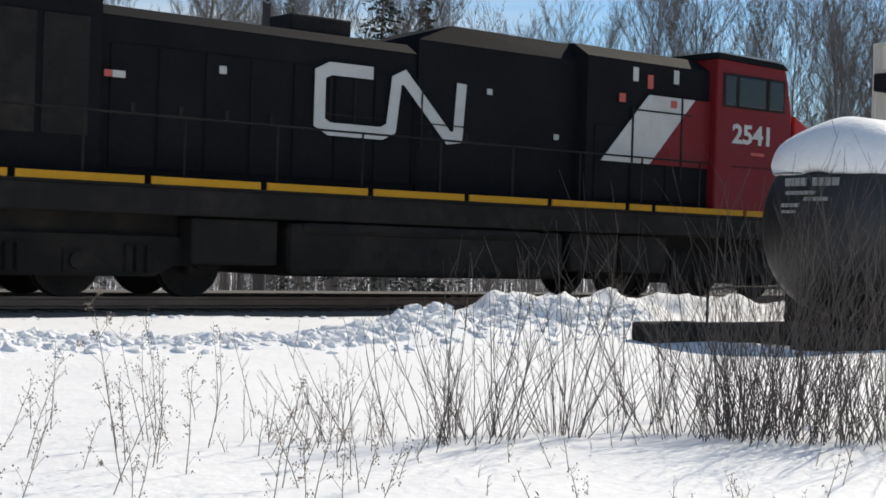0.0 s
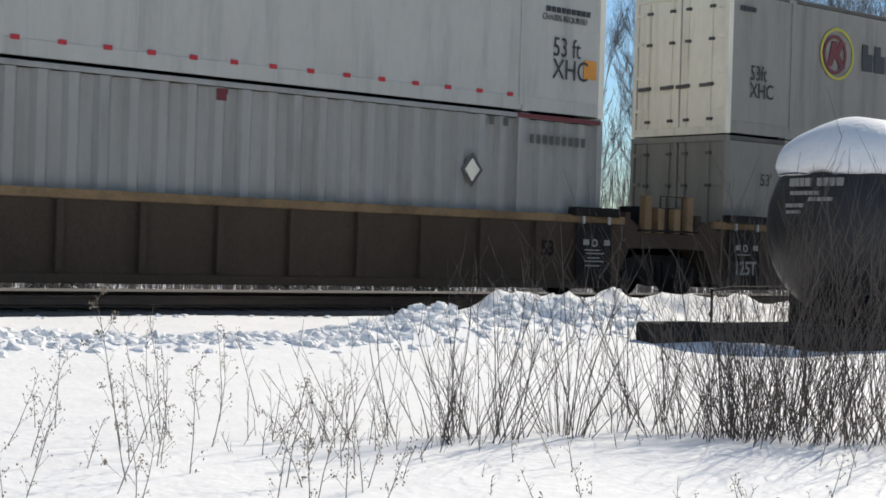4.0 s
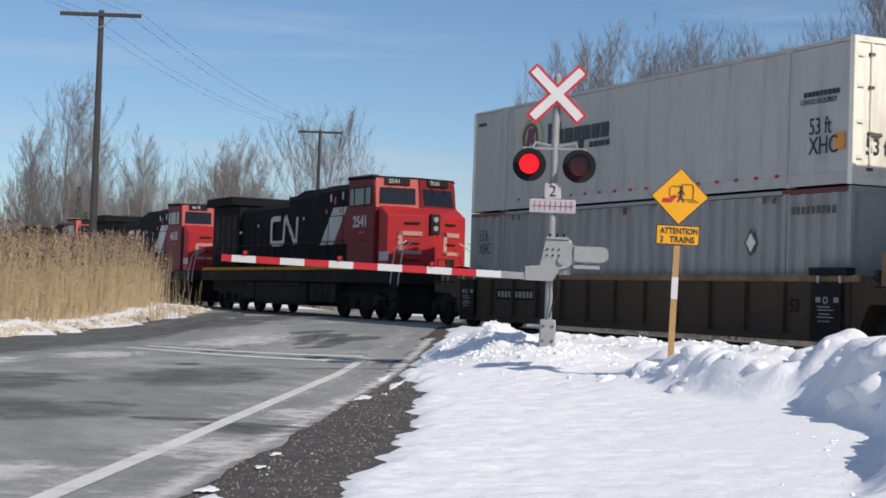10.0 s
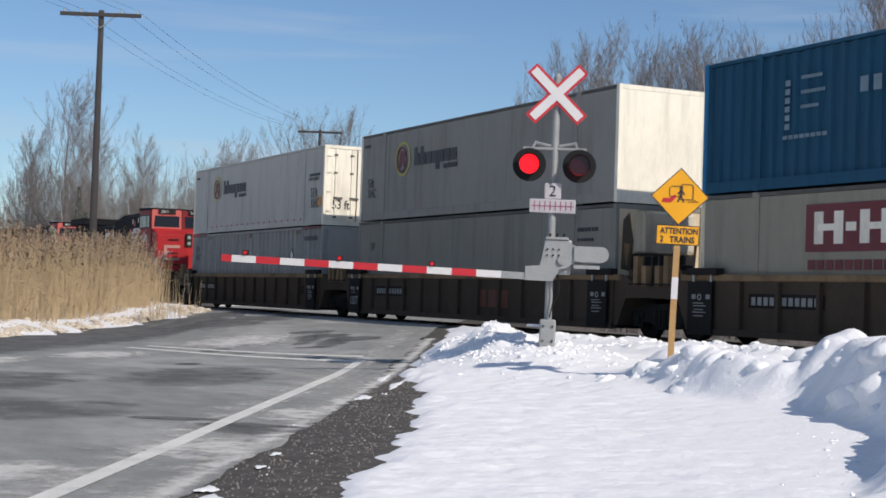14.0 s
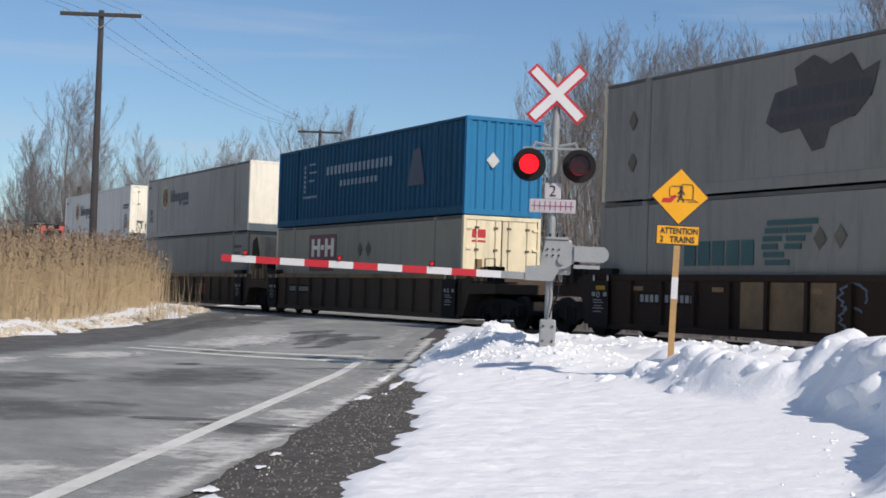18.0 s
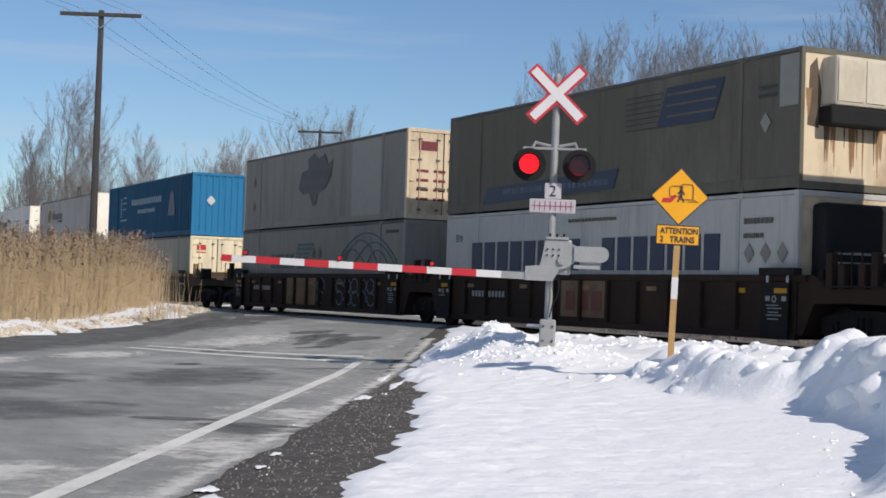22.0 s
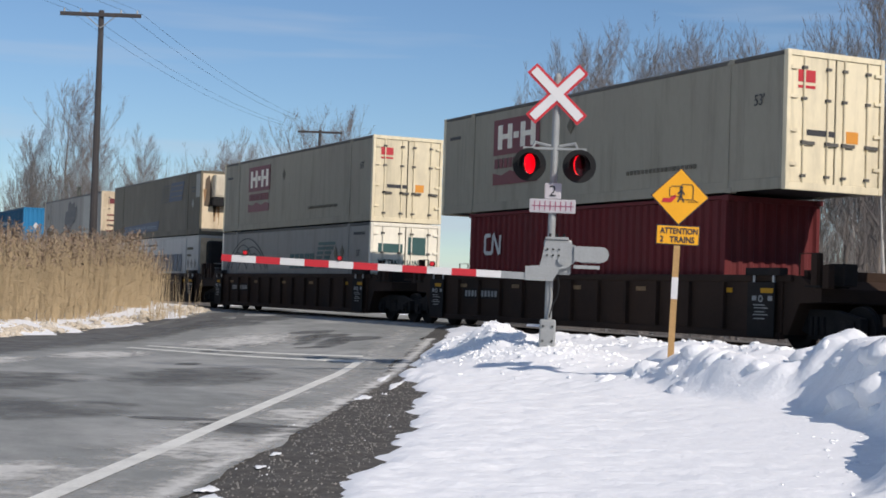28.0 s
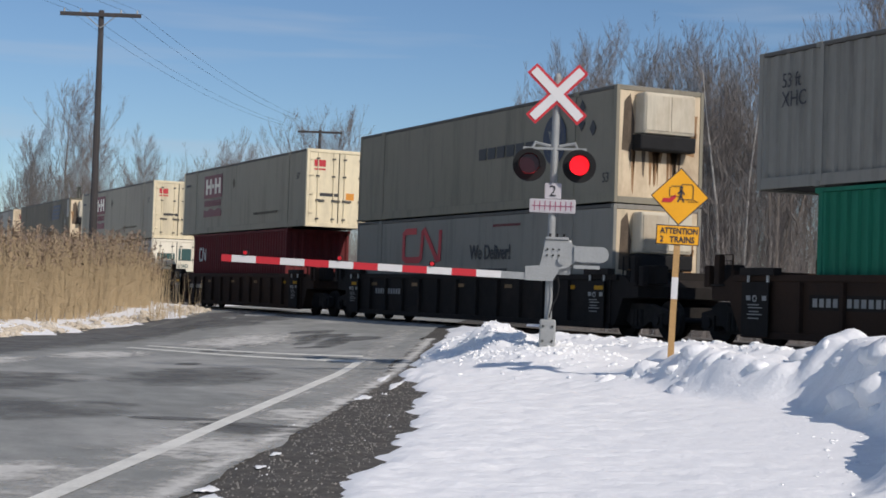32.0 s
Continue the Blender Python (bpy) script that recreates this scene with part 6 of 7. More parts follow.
boxpart("plate", (-0.315, 0.315, -0.055, -0.045, 1.72, 2.01), INK, sign, "black-edged yellow plate", 0.004)
boxpart("plate_face", (-0.3, 0.3, -0.062, -0.056, 1.735, 1.995), SIGN_YELLOW, sign)
lettering("words", "ATTENTION", 0.085, INK, sign, on_side(-0.255, -0.066, 1.885), squeeze=0.80, bold=0.003)
lettering("words", "2   TRAINS", 0.085, INK, sign, on_side(-0.255, -0.066, 1.76), squeeze=0.88, bold=0.003)

# ---- utility poles ----
POLE_WOOD = material("weathered_pole", (0.045, 0.04, 0.04), 0.85, vary=0.25, scale=4, fine=30)
def utility_pole(x, y, z0, top, turn, arms=1, s=1.0):
    top = z0 + (top - z0) / s
    p = thing("utility_pole", "weathered wooden utility pole with a crossarm", "utility pole", "utility poles", at=pose(x, y, z0, 0, 0, turn) @ Matrix.Scale(s, 4))
    bm = bmesh.new()
    tube(bm, (0, 0, -0.5), (0, 0, top - z0), 0.16, 0.1, n=12)
    part("pole", bm, POLE_WOOD, p)
    for k in range(arms):
        zz = top - z0 - 0.18 - k * 0.75
        boxpart("crossarm", (-1.5, 1.5, -0.17, -0.07, zz - 0.07, zz + 0.07), POLE_WOOD, p, bevel=0.01)
        for q in (-1, 1):
            bm = bmesh.new()
            tube(bm, (q * 0.55, -0.12, zz - 0.05), (0, -0.12, zz - 0.5), 0.018, n=6)
            part("brace", bm, GALV, p)
        for xx in (-1.35, -0.75, 0.75, 1.35):
            bm = bmesh.new()
            tube(bm, (xx, -0.12, zz + 0.05), (xx, -0.12, zz + 0.2), 0.04, 0.025, n=8)
            part("insulator", bm, GALV, p)
    return p
utility_pole(-62.6, 14.22, -0.4, 12.33, 66, s=1.12)
utility_pole(-94.3, 36.4, -1.6, 11.75, 66)
utility_pole(-140.0, 65.0, -1.6, 11.6, 66)
utility_pole(18.6, 30.0, -1.5, 8.6, -30, 3)
utility_pole(-23.6, 30.0, -1.5, 6.7, -30)
def wire(a, b, sag):
    bm = bmesh.new()
    a, b = Vector(a), Vector(b)
    pts = [a.lerp(b, k / 14) - Vector((0, 0, sag * 4 * (k / 14) * (1 - k / 14))) for k in range(15)]
    bent(bm, pts, 0.006, 4)
    return tagged(part("power_line", bm, DARK_UNIT), "thin dark overhead wire between poles", "cable", "overhead wires")
for off in (-1.35, -0.75, 0.75, 1.35):
    dx, dy = off * 0.41, off * 0.91
    wire((-62.6 + 1.12 * dx, 14.22 + 1.12 * dy, 12.38), (-94.3 + dx, 36.4 + dy, 11.8), 0.8)
    wire((-94.3 + dx, 36.4 + dy, 11.8), (-140 + dx, 65 + dy, 11.65), 0.8)
    wire((-62.6 + 1.12 * dx, 14.22 + 1.12 * dy, 12.38), (-14 + dx, -13 + dy, 11.4), 1.0)

# ---- tank car on the siding ----
TANK_BLACK = material("tank_black", (0.014, 0.014, 0.015), 0.45, vary=0.25, scale=1.5, dirt=(0.05, 0.045, 0.04), dirt_amount=0.4)
TANK = pose(17.16, 13.2, -0.95) @ Matrix.Scale(0.88, 4)
tank = thing("tank_car", "black tank car with a thick snow cap, parked on the siding", "railway car", at=TANK)
prof = [(0.0, 0.0), (0.03, 0.45), (0.12, 0.85), (0.3, 1.2), (0.55, 1.42), (0.85, 1.5), (14.0, 1.5)]
n = 40
verts, faces = [], []
for x, r in prof:
    for k in range(n):
        a = 2 * math.pi * k / n
        verts.append((x, max(r, 0.01) * math.cos(a), 2.6 + max(r, 0.01) * math.sin(a)))
for i in range(len(prof) - 1):
    for k in range(n):
        faces.append((i * n + k, i * n + (k + 1) % n, (i + 1) * n + (k + 1) % n, (i + 1) * n + k))
part("tank", from_arrays("tank", verts, [f[::-1] for f in faces], TANK_BLACK, True), TANK_BLACK, tank)
boxpart("end_sill", (-1.1, 2.2, -1.3, 1.3, 0.72, 0.98), UNDER, tank, bevel=0.03)
boxpart("draft_beam", (-3.2, 0.2, -0.17, 0.17, 0.76, 1.0), UNDER, tank, bevel=0.03)
boxpart("coupler", (-3.8, -2.6, -0.2, 0.2, 0.72, 1.08), UNDER, tank, bevel=0.05)
boxpart("saddle", (0.9, 1.7, -1.2, 1.2, 0.95, 1.5), UNDER, tank, bevel=0.05)
for yy in (-1.3, 1.3):
    bm = bmesh.new()
    bent(bm, [(-0.9, yy, 0.9), (-0.9, yy, 1.5), (-0.4, yy, 1.55), (2.2, yy, 1.55)], 0.025)
    part("grab_rail", bm, UNDER, tank)
truck(tank, 2.2)
WHEELS[:] = [w for w in WHEELS if w[0].parent.parent != tank]
# bars in place of the marks on the tank's head
def head_x(y, z):
    return 0.55 * ((y * y + (z - 2.6) ** 2) / 1.42 ** 2) ** 1.6
for z, y0, y1, h, n in ((3.22, -0.45, 0.62, 0.13, 9), (3.08, -0.05, 0.55, 0.06, 6), (2.98, -0.3, 0.15, 0.06, 5), (2.88, 0.25, 0.62, 0.06, 4), (2.78, 0.3, 0.6, 0.05, 3)):
    w = (y1 - y0) / n
    for k in range(n):
        if n == 9 and k == 4:
            continue
        yy = y0 + k * w
        x = head_x(yy + w / 2, z + h / 2)
        boxpart("lettering_bar", (x - 0.035, x + 0.05, yy, yy + w * 0.75, z, z + h), STENCIL, tank)
CUT = 3.42
rings = [(0.10, 0.86), (0.14, 0.95), (0.2, 1.06), (0.3, 1.2), (0.42, 1.32), (0.55, 1.42), (0.7, 1.47), (0.85, 1.5)] + [(0.85 + 0.55 * k, 1.5) for k in range(1, 24)]
verts, faces = [], []
m = 33
for layer in (1, 0):
    for x, r in rings:
        a0 = math.asin(min(0.99, (CUT - 2.6) / r))
        face = max(0.0, 1 - x / 0.85)
        for k in range(m):
            a = a0 + (math.pi - 2 * a0) * k / (m - 1)
            z = 2.6 + r * math.sin(a)
            t = (0.03 + 0.24 * min(1.0, max(0.0, z - CUT) / 0.3) ** 0.5 + 0.05 * noise.noise(Vector((x, a * 1.5, 0)))) if layer else -0.03
            verts.append((x - t * face, (r + t * (1 - 0.5 * face)) * math.cos(a), 2.6 + (r + t * (1 - 0.5 * face)) * math.sin(a)))
nr = len(rings)
for i in range(nr - 1):
    for k in range(m - 1):
        q = (i * m + k, i * m + k + 1, (i + 1) * m + k + 1, (i + 1) * m + k)
        faces += [q[::-1], tuple(v + nr * m for v in q)]
for k in range(m - 1):
    faces.append((k, k + 1, nr * m + k + 1, nr * m + k))
for i in range(nr - 1):
    for k in (0, m - 1):
        faces.append((i * m + k, (i + 1) * m + k, nr * m + (i + 1) * m + k, nr * m + i * m + k))
cap = part("snow_drift", from_arrays("snow_drift", verts, faces, SNOW, True), SNOW, None)
cap.matrix_basis = TANK
tagged(cap, "thick rounded drift of snow lying on the tank car", "snow")

# ---- trees ----
BARK = material("grey_bark", (0.20, 0.17, 0.145), 0.9, vary=0.3, scale=6, fine=40)
BIRCH = material("pale_bark", (0.48, 0.46, 0.43), 0.85, vary=0.3, scale=6, fine=30)
TWIG = material("bare_twigs", (0.165, 0.148, 0.138), 0.9, vary=0.3)
NEEDLES = material("spruce_needles", (0.03, 0.05, 0.03), 0.85, vary=0.4, scale=3)
STEM = material("dry_stems", (0.10, 0.083, 0.072), 0.9, vary=0.35)
WEED = material("dry_weed", (0.23, 0.185, 0.145), 0.9, vary=0.35)
REED = material("dry_reed", (0.40, 0.305, 0.185), 0.85, vary=0.2, scale=2)
PLUME = material("reed_plume", (0.25, 0.18, 0.13), 0.95, vary=0.3)

def strand(verts, faces, p, q, r0, r1, n=4):
    d = (q - p).normalized()
    u = d.orthogonal().normalized()
    w = d.cross(u)
    b = len(verts)
    for c, r in ((p, r0), (q, r1)):
        for k in range(n):
            a = 2 * math.pi * k / n
            verts.append(c + (u * math.cos(a) + w * math.sin(a)) * r)
    for k in range(n):
        faces.append((b + k, b + (k + 1) % n, b + n + (k + 1) % n, b + n + k))

def sliver(verts, faces, p, q, r, rnd):
    """A thin flat twig."""
    d = q - p
    w = d.cross(Vector((rnd.gauss(0, 1), rnd.gauss(0, 1), rnd.gauss(0, 1)))).normalized() * r
    b = len(verts)
    verts.extend([p - w, p + w, q])
    faces.append((b, b + 1, b + 2))

def bare_tree(seed, height, width, start, stems=1, trunk_r=0.1):
    """Trunk that forks into spreading limbs, each with twigs and a haze of finer twigs."""
    rnd = random.Random(seed)
    tv, tf, cv, cf = [], [], [], []
    up = Vector((0, 0, 1))
    def jig(k):
        return Vector((rnd.uniform(-1, 1), rnd.uniform(-1, 1), rnd.uniform(-0.5, 0.8))) * k
    def fine(o, d, l):
        m = o + (d + jig(0.35) + up * 0.25).normalized() * l * 0.5
        z = m + (d + jig(0.45) + up * 0.3).normalized() * l * 0.5
        sliver(cv, cf, o, m + (m - o) * 0.4, 0.0075, rnd)
        sliver(cv, cf, m, z, 0.006, rnd)
        for _ in range(6):
            s = o.lerp(z, rnd.uniform(0.15, 1.0))
            sliver(cv, cf, s, s + (d + jig(0.8) + up * 0.3).normalized() * l * rnd.uniform(0.3, 0.6), 0.0052, rnd)
    def limb(p, d, L, r, depth):
        q = p
        n = 4
        for j in range(n):
            d = (d + jig(0.16) + up * 0.12).normalized()
            e = q + d * L / n
            strand(cv, cf, q, e, r * (1 - j * 0.2), r * (1 - (j + 1) * 0.2), 3)
            for _ in range(2 if depth else 1):
                a = rnd.uniform(0, 2 * math.pi)
                side = (d + Vector((math.cos(a), math.sin(a), 0.35)) * rnd.uniform(0.5, 0.95)).normalized()
                o = q.lerp(e, rnd.random())
                if depth and j:
                    limb(o, side, L * rnd.uniform(0.3, 0.5), r * 0.5, depth - 1)
                else:
                    fine(o, side, max(0.5, L * rnd.uniform(0.25, 0.5)))
            q = e
        fine(q, d, max(0.5, L * 0.35))
    for s in range(stems):
        lean = Vector((rnd.uniform(-1, 1), rnd.uniform(-1, 1), 0)) * (0.05 + 0.12 * (stems > 1))
        pts = [Vector((rnd.uniform(-0.1, 0.1), rnd.uniform(-0.1, 0.1), -0.4))]
        H = height * (rnd.uniform(0.8, 0.95) if s else 0.9)
        n = 7
        for k in range(n):
            pts.append(pts[-1] + (Vector((0, 0, 1)) + lean + Vector((rnd.uniform(-1, 1), rnd.uniform(-1, 1), 0)) * 0.09) * (H + 0.4) / n)
        for k in range(n):
            strand(tv, tf, pts[k], pts[k + 1], trunk_r * (1 - k / n * 0.92), trunk_r * (1 - (k + 1) / n * 0.92), 6)
        limbs = int(22 / stems ** 0.5)
        for i in range(limbs):
            f = start + (0.98 - start) * ((i + rnd.random()) / limbs) ** 0.85
            k = min(int(f * n), n - 1)
            p = pts[k].lerp(pts[k + 1], f * n - k)
            g = (f - start) / (1 - start)
            a = rnd.uniform(0, 2 * math.pi)
            d = Vector((math.cos(a), math.sin(a), rnd.uniform(0.5, 1.1) + 0.9 * g * g)).normalized()
            L = width * (0.45 + 0.75 * math.sin(math.pi * (0.2 + 0.7 * g))) * rnd.uniform(0.65, 1.1)
            limb(p, d, L, 0.010 + 0.022 * (1 - g), 1)
    return (tv, tf), (cv, cf)

def spruce(seed, height):
    rnd = random.Random(seed)
    tv, tf, cv, cf = [], [], [], []
    strand(tv, tf, Vector((0, 0, -0.3)), Vector((0, 0, height)), 0.13, 0.015, 6)
    z = height * 0.1
    while z < height * 0.99:
        R = ((height - z) * 0.17 + 0.1) * rnd.uniform(0.75, 1.15)
        for k in range(11):
            a = rnd.uniform(0, 2 * math.pi)
            L = R * rnd.uniform(0.5, 1.15)
            droop = rnd.uniform(0.1, 0.5)
            steps = max(2, int(L / 0.16))
            for j in range(steps):
                t = (j + rnd.random()) / steps
                c = Vector((math.cos(a) * L * t, math.sin(a) * L * t, z - droop * L * t * t + rnd.uniform(-0.2, 0.2)))
                for _ in range(3):
                    v = Vector((math.cos(a) + rnd.uniform(-1, 1), math.sin(a) + rnd.uniform(-1, 1), rnd.uniform(-0.7, 0.3))).normalized() * rnd.uniform(0.1, 0.24)
                    w = v.orthogonal().normalized() * 0.035
                    b = len(cv)
                    cv.extend([c - w, c + w, c + v])
                    cf.append((b, b + 1, b + 2))
        z += 0.2 + 0.008 * height
    return (tv, tf), (cv, cf)

KINDS = []
for s, (h, w, st, stems, mat) in enumerate(((11, 2.6, 0.26, 1, BARK), (12.5, 2.4, 0.36, 1, BARK), (10, 3.2, 0.2, 1, BARK), (12, 1.9, 0.4, 1, BIRCH), (9.5, 2.8, 0.22, 3, BARK), (11.5, 2.0, 0.36, 2, BIRCH))):
    t, c = bare_tree(100 + s, h, w, st, stems, 0.09 + 0.05 * (s == 2))
    KINDS.append((from_arrays("trunk", *t, mat, True), from_arrays("crown", *c, TWIG), "bare"))
for s in range(2):
    t, c = spruce(200 + s, 9 + s * 2.5)
    KINDS.append((from_arrays("trunk", *t, BARK, True), from_arrays("crown", *c, NEEDLES), "spruce"))

def plant(x, y, kind, size, turn):
    t, c, sort = KINDS[kind]
    z = float(snow_z(np.array([x]), np.array([y]))[0])
    e = thing("spruce_tree" if sort == "spruce" else "bare_tree", "dark green spruce at the wood's edge" if sort == "spruce" else "leafless grey winter tree at the wood's edge", "tree", "trees behind the track", Matrix.Translation((x, y, z)) @ Matrix.Rotation(turn, 4, "Z") @ Matrix.Scale(size, 4))
    part("trunk", t, BARK, e)
    part("crown", c, TWIG, e)

rnd = random.Random(7)
def bearing(deg_left, r):
    return -r * math.sin(radians(deg_left)), r * math.cos(radians(deg_left))
def grow(n, left0, left1, near, far, sprucey, size0, size1, skip_y=28):
    for k in range(n):
        x, y = bearing(rnd.uniform(left0, left1), 1.0)
        d = near + (far - near) * rnd.random()
        x, y = x * d, y * d
        u, v = road_uv(x, y)
        if -15 < v < 4 or y < skip_y:
            continue
        plant(x, y, rnd.choice((6, 7)) if rnd.random() < sprucey else rnd.randrange(6), rnd.uniform(size0, size1), rnd.uniform(0, 6.28))
TALL = ((-60.4, 34.6, 4, 1.25), (-58.0, 35.5, 2, 1.39), (-58.9, 37.9, 0, 1.32), (-60.2, 39.4, 4, 1.48),
    (-54.4, 37.4, 2, 1.28), (-55.2, 39.7, 0, 1.28), (-53.0, 39.3, 2, 1.34), (-55.6, 42.5, 4, 1.43), (-51.9, 40.8, 2, 1.33), (-54.1, 44.5, 0, 1.3),
    (-48.5, 41.7, 2, 1.35), (-47.7, 42.7, 2, 1.4), (-137.6, 25.8, 2, 1.5), (-132.2, 27.5, 2, 1.85), (-133.0, 29.4, 0, 1.7), (-108.7, 40.5, 2, 1.5), (-108.2, 42.4, 0, 1.5), (-109.6, 44.2, 4, 1.6))
# the wood beyond the track, stretch by stretch
grow(30, -60, -40, 54, 90, 0.10, 1.0, 1.3)
grow(34, -40, -20, 44, 75, 0.16, 0.95, 1.25)
grow(24, -20, 5, 36, 64, 0.2, 0.9, 1.2)
grow(24, 5, 28, 38, 64, 0.16, 0.95, 1.25)
grow(54, 28, 48, 50, 85, 0.10, 0.9, 1.25)
grow(50, 45, 61, 60, 95, 0.0, 0.9, 1.25)
grow(64, 69, 82, 105, 170, 0.0, 0.8, 1.25, 25.5)
# the taller crowns that stand out over the train and beside the road
for x, y, kind, size in TALL:
    plant(x, y, kind, size * 0.93, rnd.uniform(0, 6.28))
grow(9, 75.5, 78.5, 100, 118, 0.1, 0.6, 0.9, 23.5)
for left, r, kind, size in ((77.5, 108, 6, 0.72), (77.75, 106, 7, 0.7), (78.0, 109, 6, 0.62), (78.3, 110, 7, 0.5), (76.2, 118, 6, 0.55), (42.4, 58, 7, 0.95), (41.7, 61, 6, 1.05), (40.1, 57, 7, 0.9), (39.6, 62, 6, 1.1), (37.6, 56, 7, 0.92), (36.8, 60, 6, 0.95)):
    plant(*bearing(left, r), kind, size, left)

# undergrowth along the wood's edge
def thicket(name, n, left0, left1, near, far, h0, h1, seed, label):
    rnd = random.Random(seed)
    P = []
    while len(P) < n:
        x, y = bearing(rnd.uniform(left0, left1), 1.0)
        d = near + (far - near) * rnd.random() ** 0.8
        x, y = x * d, y * d
        u, v = road_uv(x, y)
        if y > 25 and not -14 < v < 3.5:
            P.append((x, y))
    A = np.array(P)
    Z = snow_z(A[:, 0], A[:, 1])
    verts, faces = [], []
    for (x, y), z in zip(P, Z):
        h = rnd.uniform(h0, h1)
        p = Vector((x, y, z - 0.1))
        q = p + Vector((rnd.gauss(0, 0.07), rnd.gauss(0, 0.07), 1)) * h * 0.6
        e = q + Vector((rnd.gauss(0, 0.13), rnd.gauss(0, 0.13), 1)) * h * 0.4
        strand(verts, faces, p, q, 0.012, 0.008, 3)
        strand(verts, faces, q, e, 0.008, 0.004, 3)
        for _ in range(14):
            f = rnd.uniform(0.2, 0.97)
            o = p.lerp(e, f)
            sliver(verts, faces, o, o + Vector((rnd.gauss(0, 0.4), rnd.gauss(0, 0.4), 0.8)) * h * 0.22 * (1.25 - f), 0.0075, rnd)
    return tagged(new(name, from_arrays(name, verts, faces, TWIG)), label, "brush", kind="stuff")
thicket("undergrowth", 5000, -60, -15, 40, 90, 1.6, 8.0, 1, "dense leafless undergrowth at the wood's edge")
thicket("undergrowth", 4500, -15, 30, 33, 62, 1.6, 7.5, 2, "dense leafless undergrowth at the wood's edge")
thicket("undergrowth", 9000, 30, 61, 48, 110, 1.6, 8.0, 3, "dense leafless undergrowth at the wood's edge")
thicket("undergrowth", 12500, 63.5, 82, 105, 190, 4.0, 11.0, 4, "distant grey-brown leafless wood")

# ---- reeds beside the road ----
rnd = random.Random(21)
verts, faces, pv, pf = [], [], [], []
count = 0
while count < 6000:
    u, v = rnd.uniform(36, 84), -12.15 - 6.5 * rnd.random() ** 1.3
    x, y = on_road(u, v)
    if y > 17.6 - 1.5 * rnd.random():
        continue
    count += 1
    z = float(road_z(y)) + 0.05
    thin = 1.0 if y < 15.5 else 0.75
    h = rnd.uniform(2.1, 3.3) * thin
    p = Vector((x, y, z - 0.1))
    d = Vector((rnd.gauss(0.05, 0.07), rnd.gauss(0, 0.07), 1))
    q = p + d * h * 0.6
    e = q + (d + Vector((rnd.gauss(0.08, 0.08), rnd.gauss(0, 0.08), 0))) * h * 0.4
    strand(verts, faces, p, q, 0.008, 0.0065, 3)
    strand(verts, faces, q, e, 0.0065, 0.003, 3)
    for _ in range(3):
        o = p.lerp(e, rnd.uniform(0.2, 0.85))
        a = rnd.uniform(0, 6.28)
        t = o + Vector((math.cos(a) * 0.25, math.sin(a) * 0.25, rnd.uniform(-0.1, 0.35)))
        b = len(verts)
        verts.extend([o, o + Vector((0, 0, 0.018)), t])
        faces.append((b, b + 1, b + 2))
    if rnd.random() < 0.55:
        for _ in range(9):
            o = e - d * rnd.uniform(-0.1, 0.3)
            t = o + Vector((rnd.gauss(0.09, 0.07), rnd.gauss(0, 0.07), rnd.uniform(-0.12, 0.12)))
            w = Vector((rnd.gauss(0, 1), rnd.gauss(0, 1), 0.3)).normalized() * 0.03
            b = len(pv)
            pv.extend([o - w, o + w, t + w * 0.6])
            pf.append((b, b + 1, b + 2))
for k in range(90):
    x, y = -50.3 + rnd.gauss(0, 0.5), 13.9 + rnd.gauss(0.0, 0.45)
    p = Vector((x, y, float(road_z(y)) + 0.1))
    e = p + Vector((rnd.gauss(0.05, 0.12), rnd.gauss(0, 0.12), 1)) * rnd.uniform(0.5, 1.7)
    strand(verts, faces, p, e, 0.007, 0.003, 3)
reeds = tagged(new("reeds", from_arrays("reeds", verts, faces, REED)), "tall dry straw-coloured reeds on the road's verge", "reeds", kind="stuff")
tagged(new("reed_plumes", from_arrays("reed_plumes", pv, pf, PLUME)), "brown feathery plumes of the dry reeds", "reeds", kind="stuff")

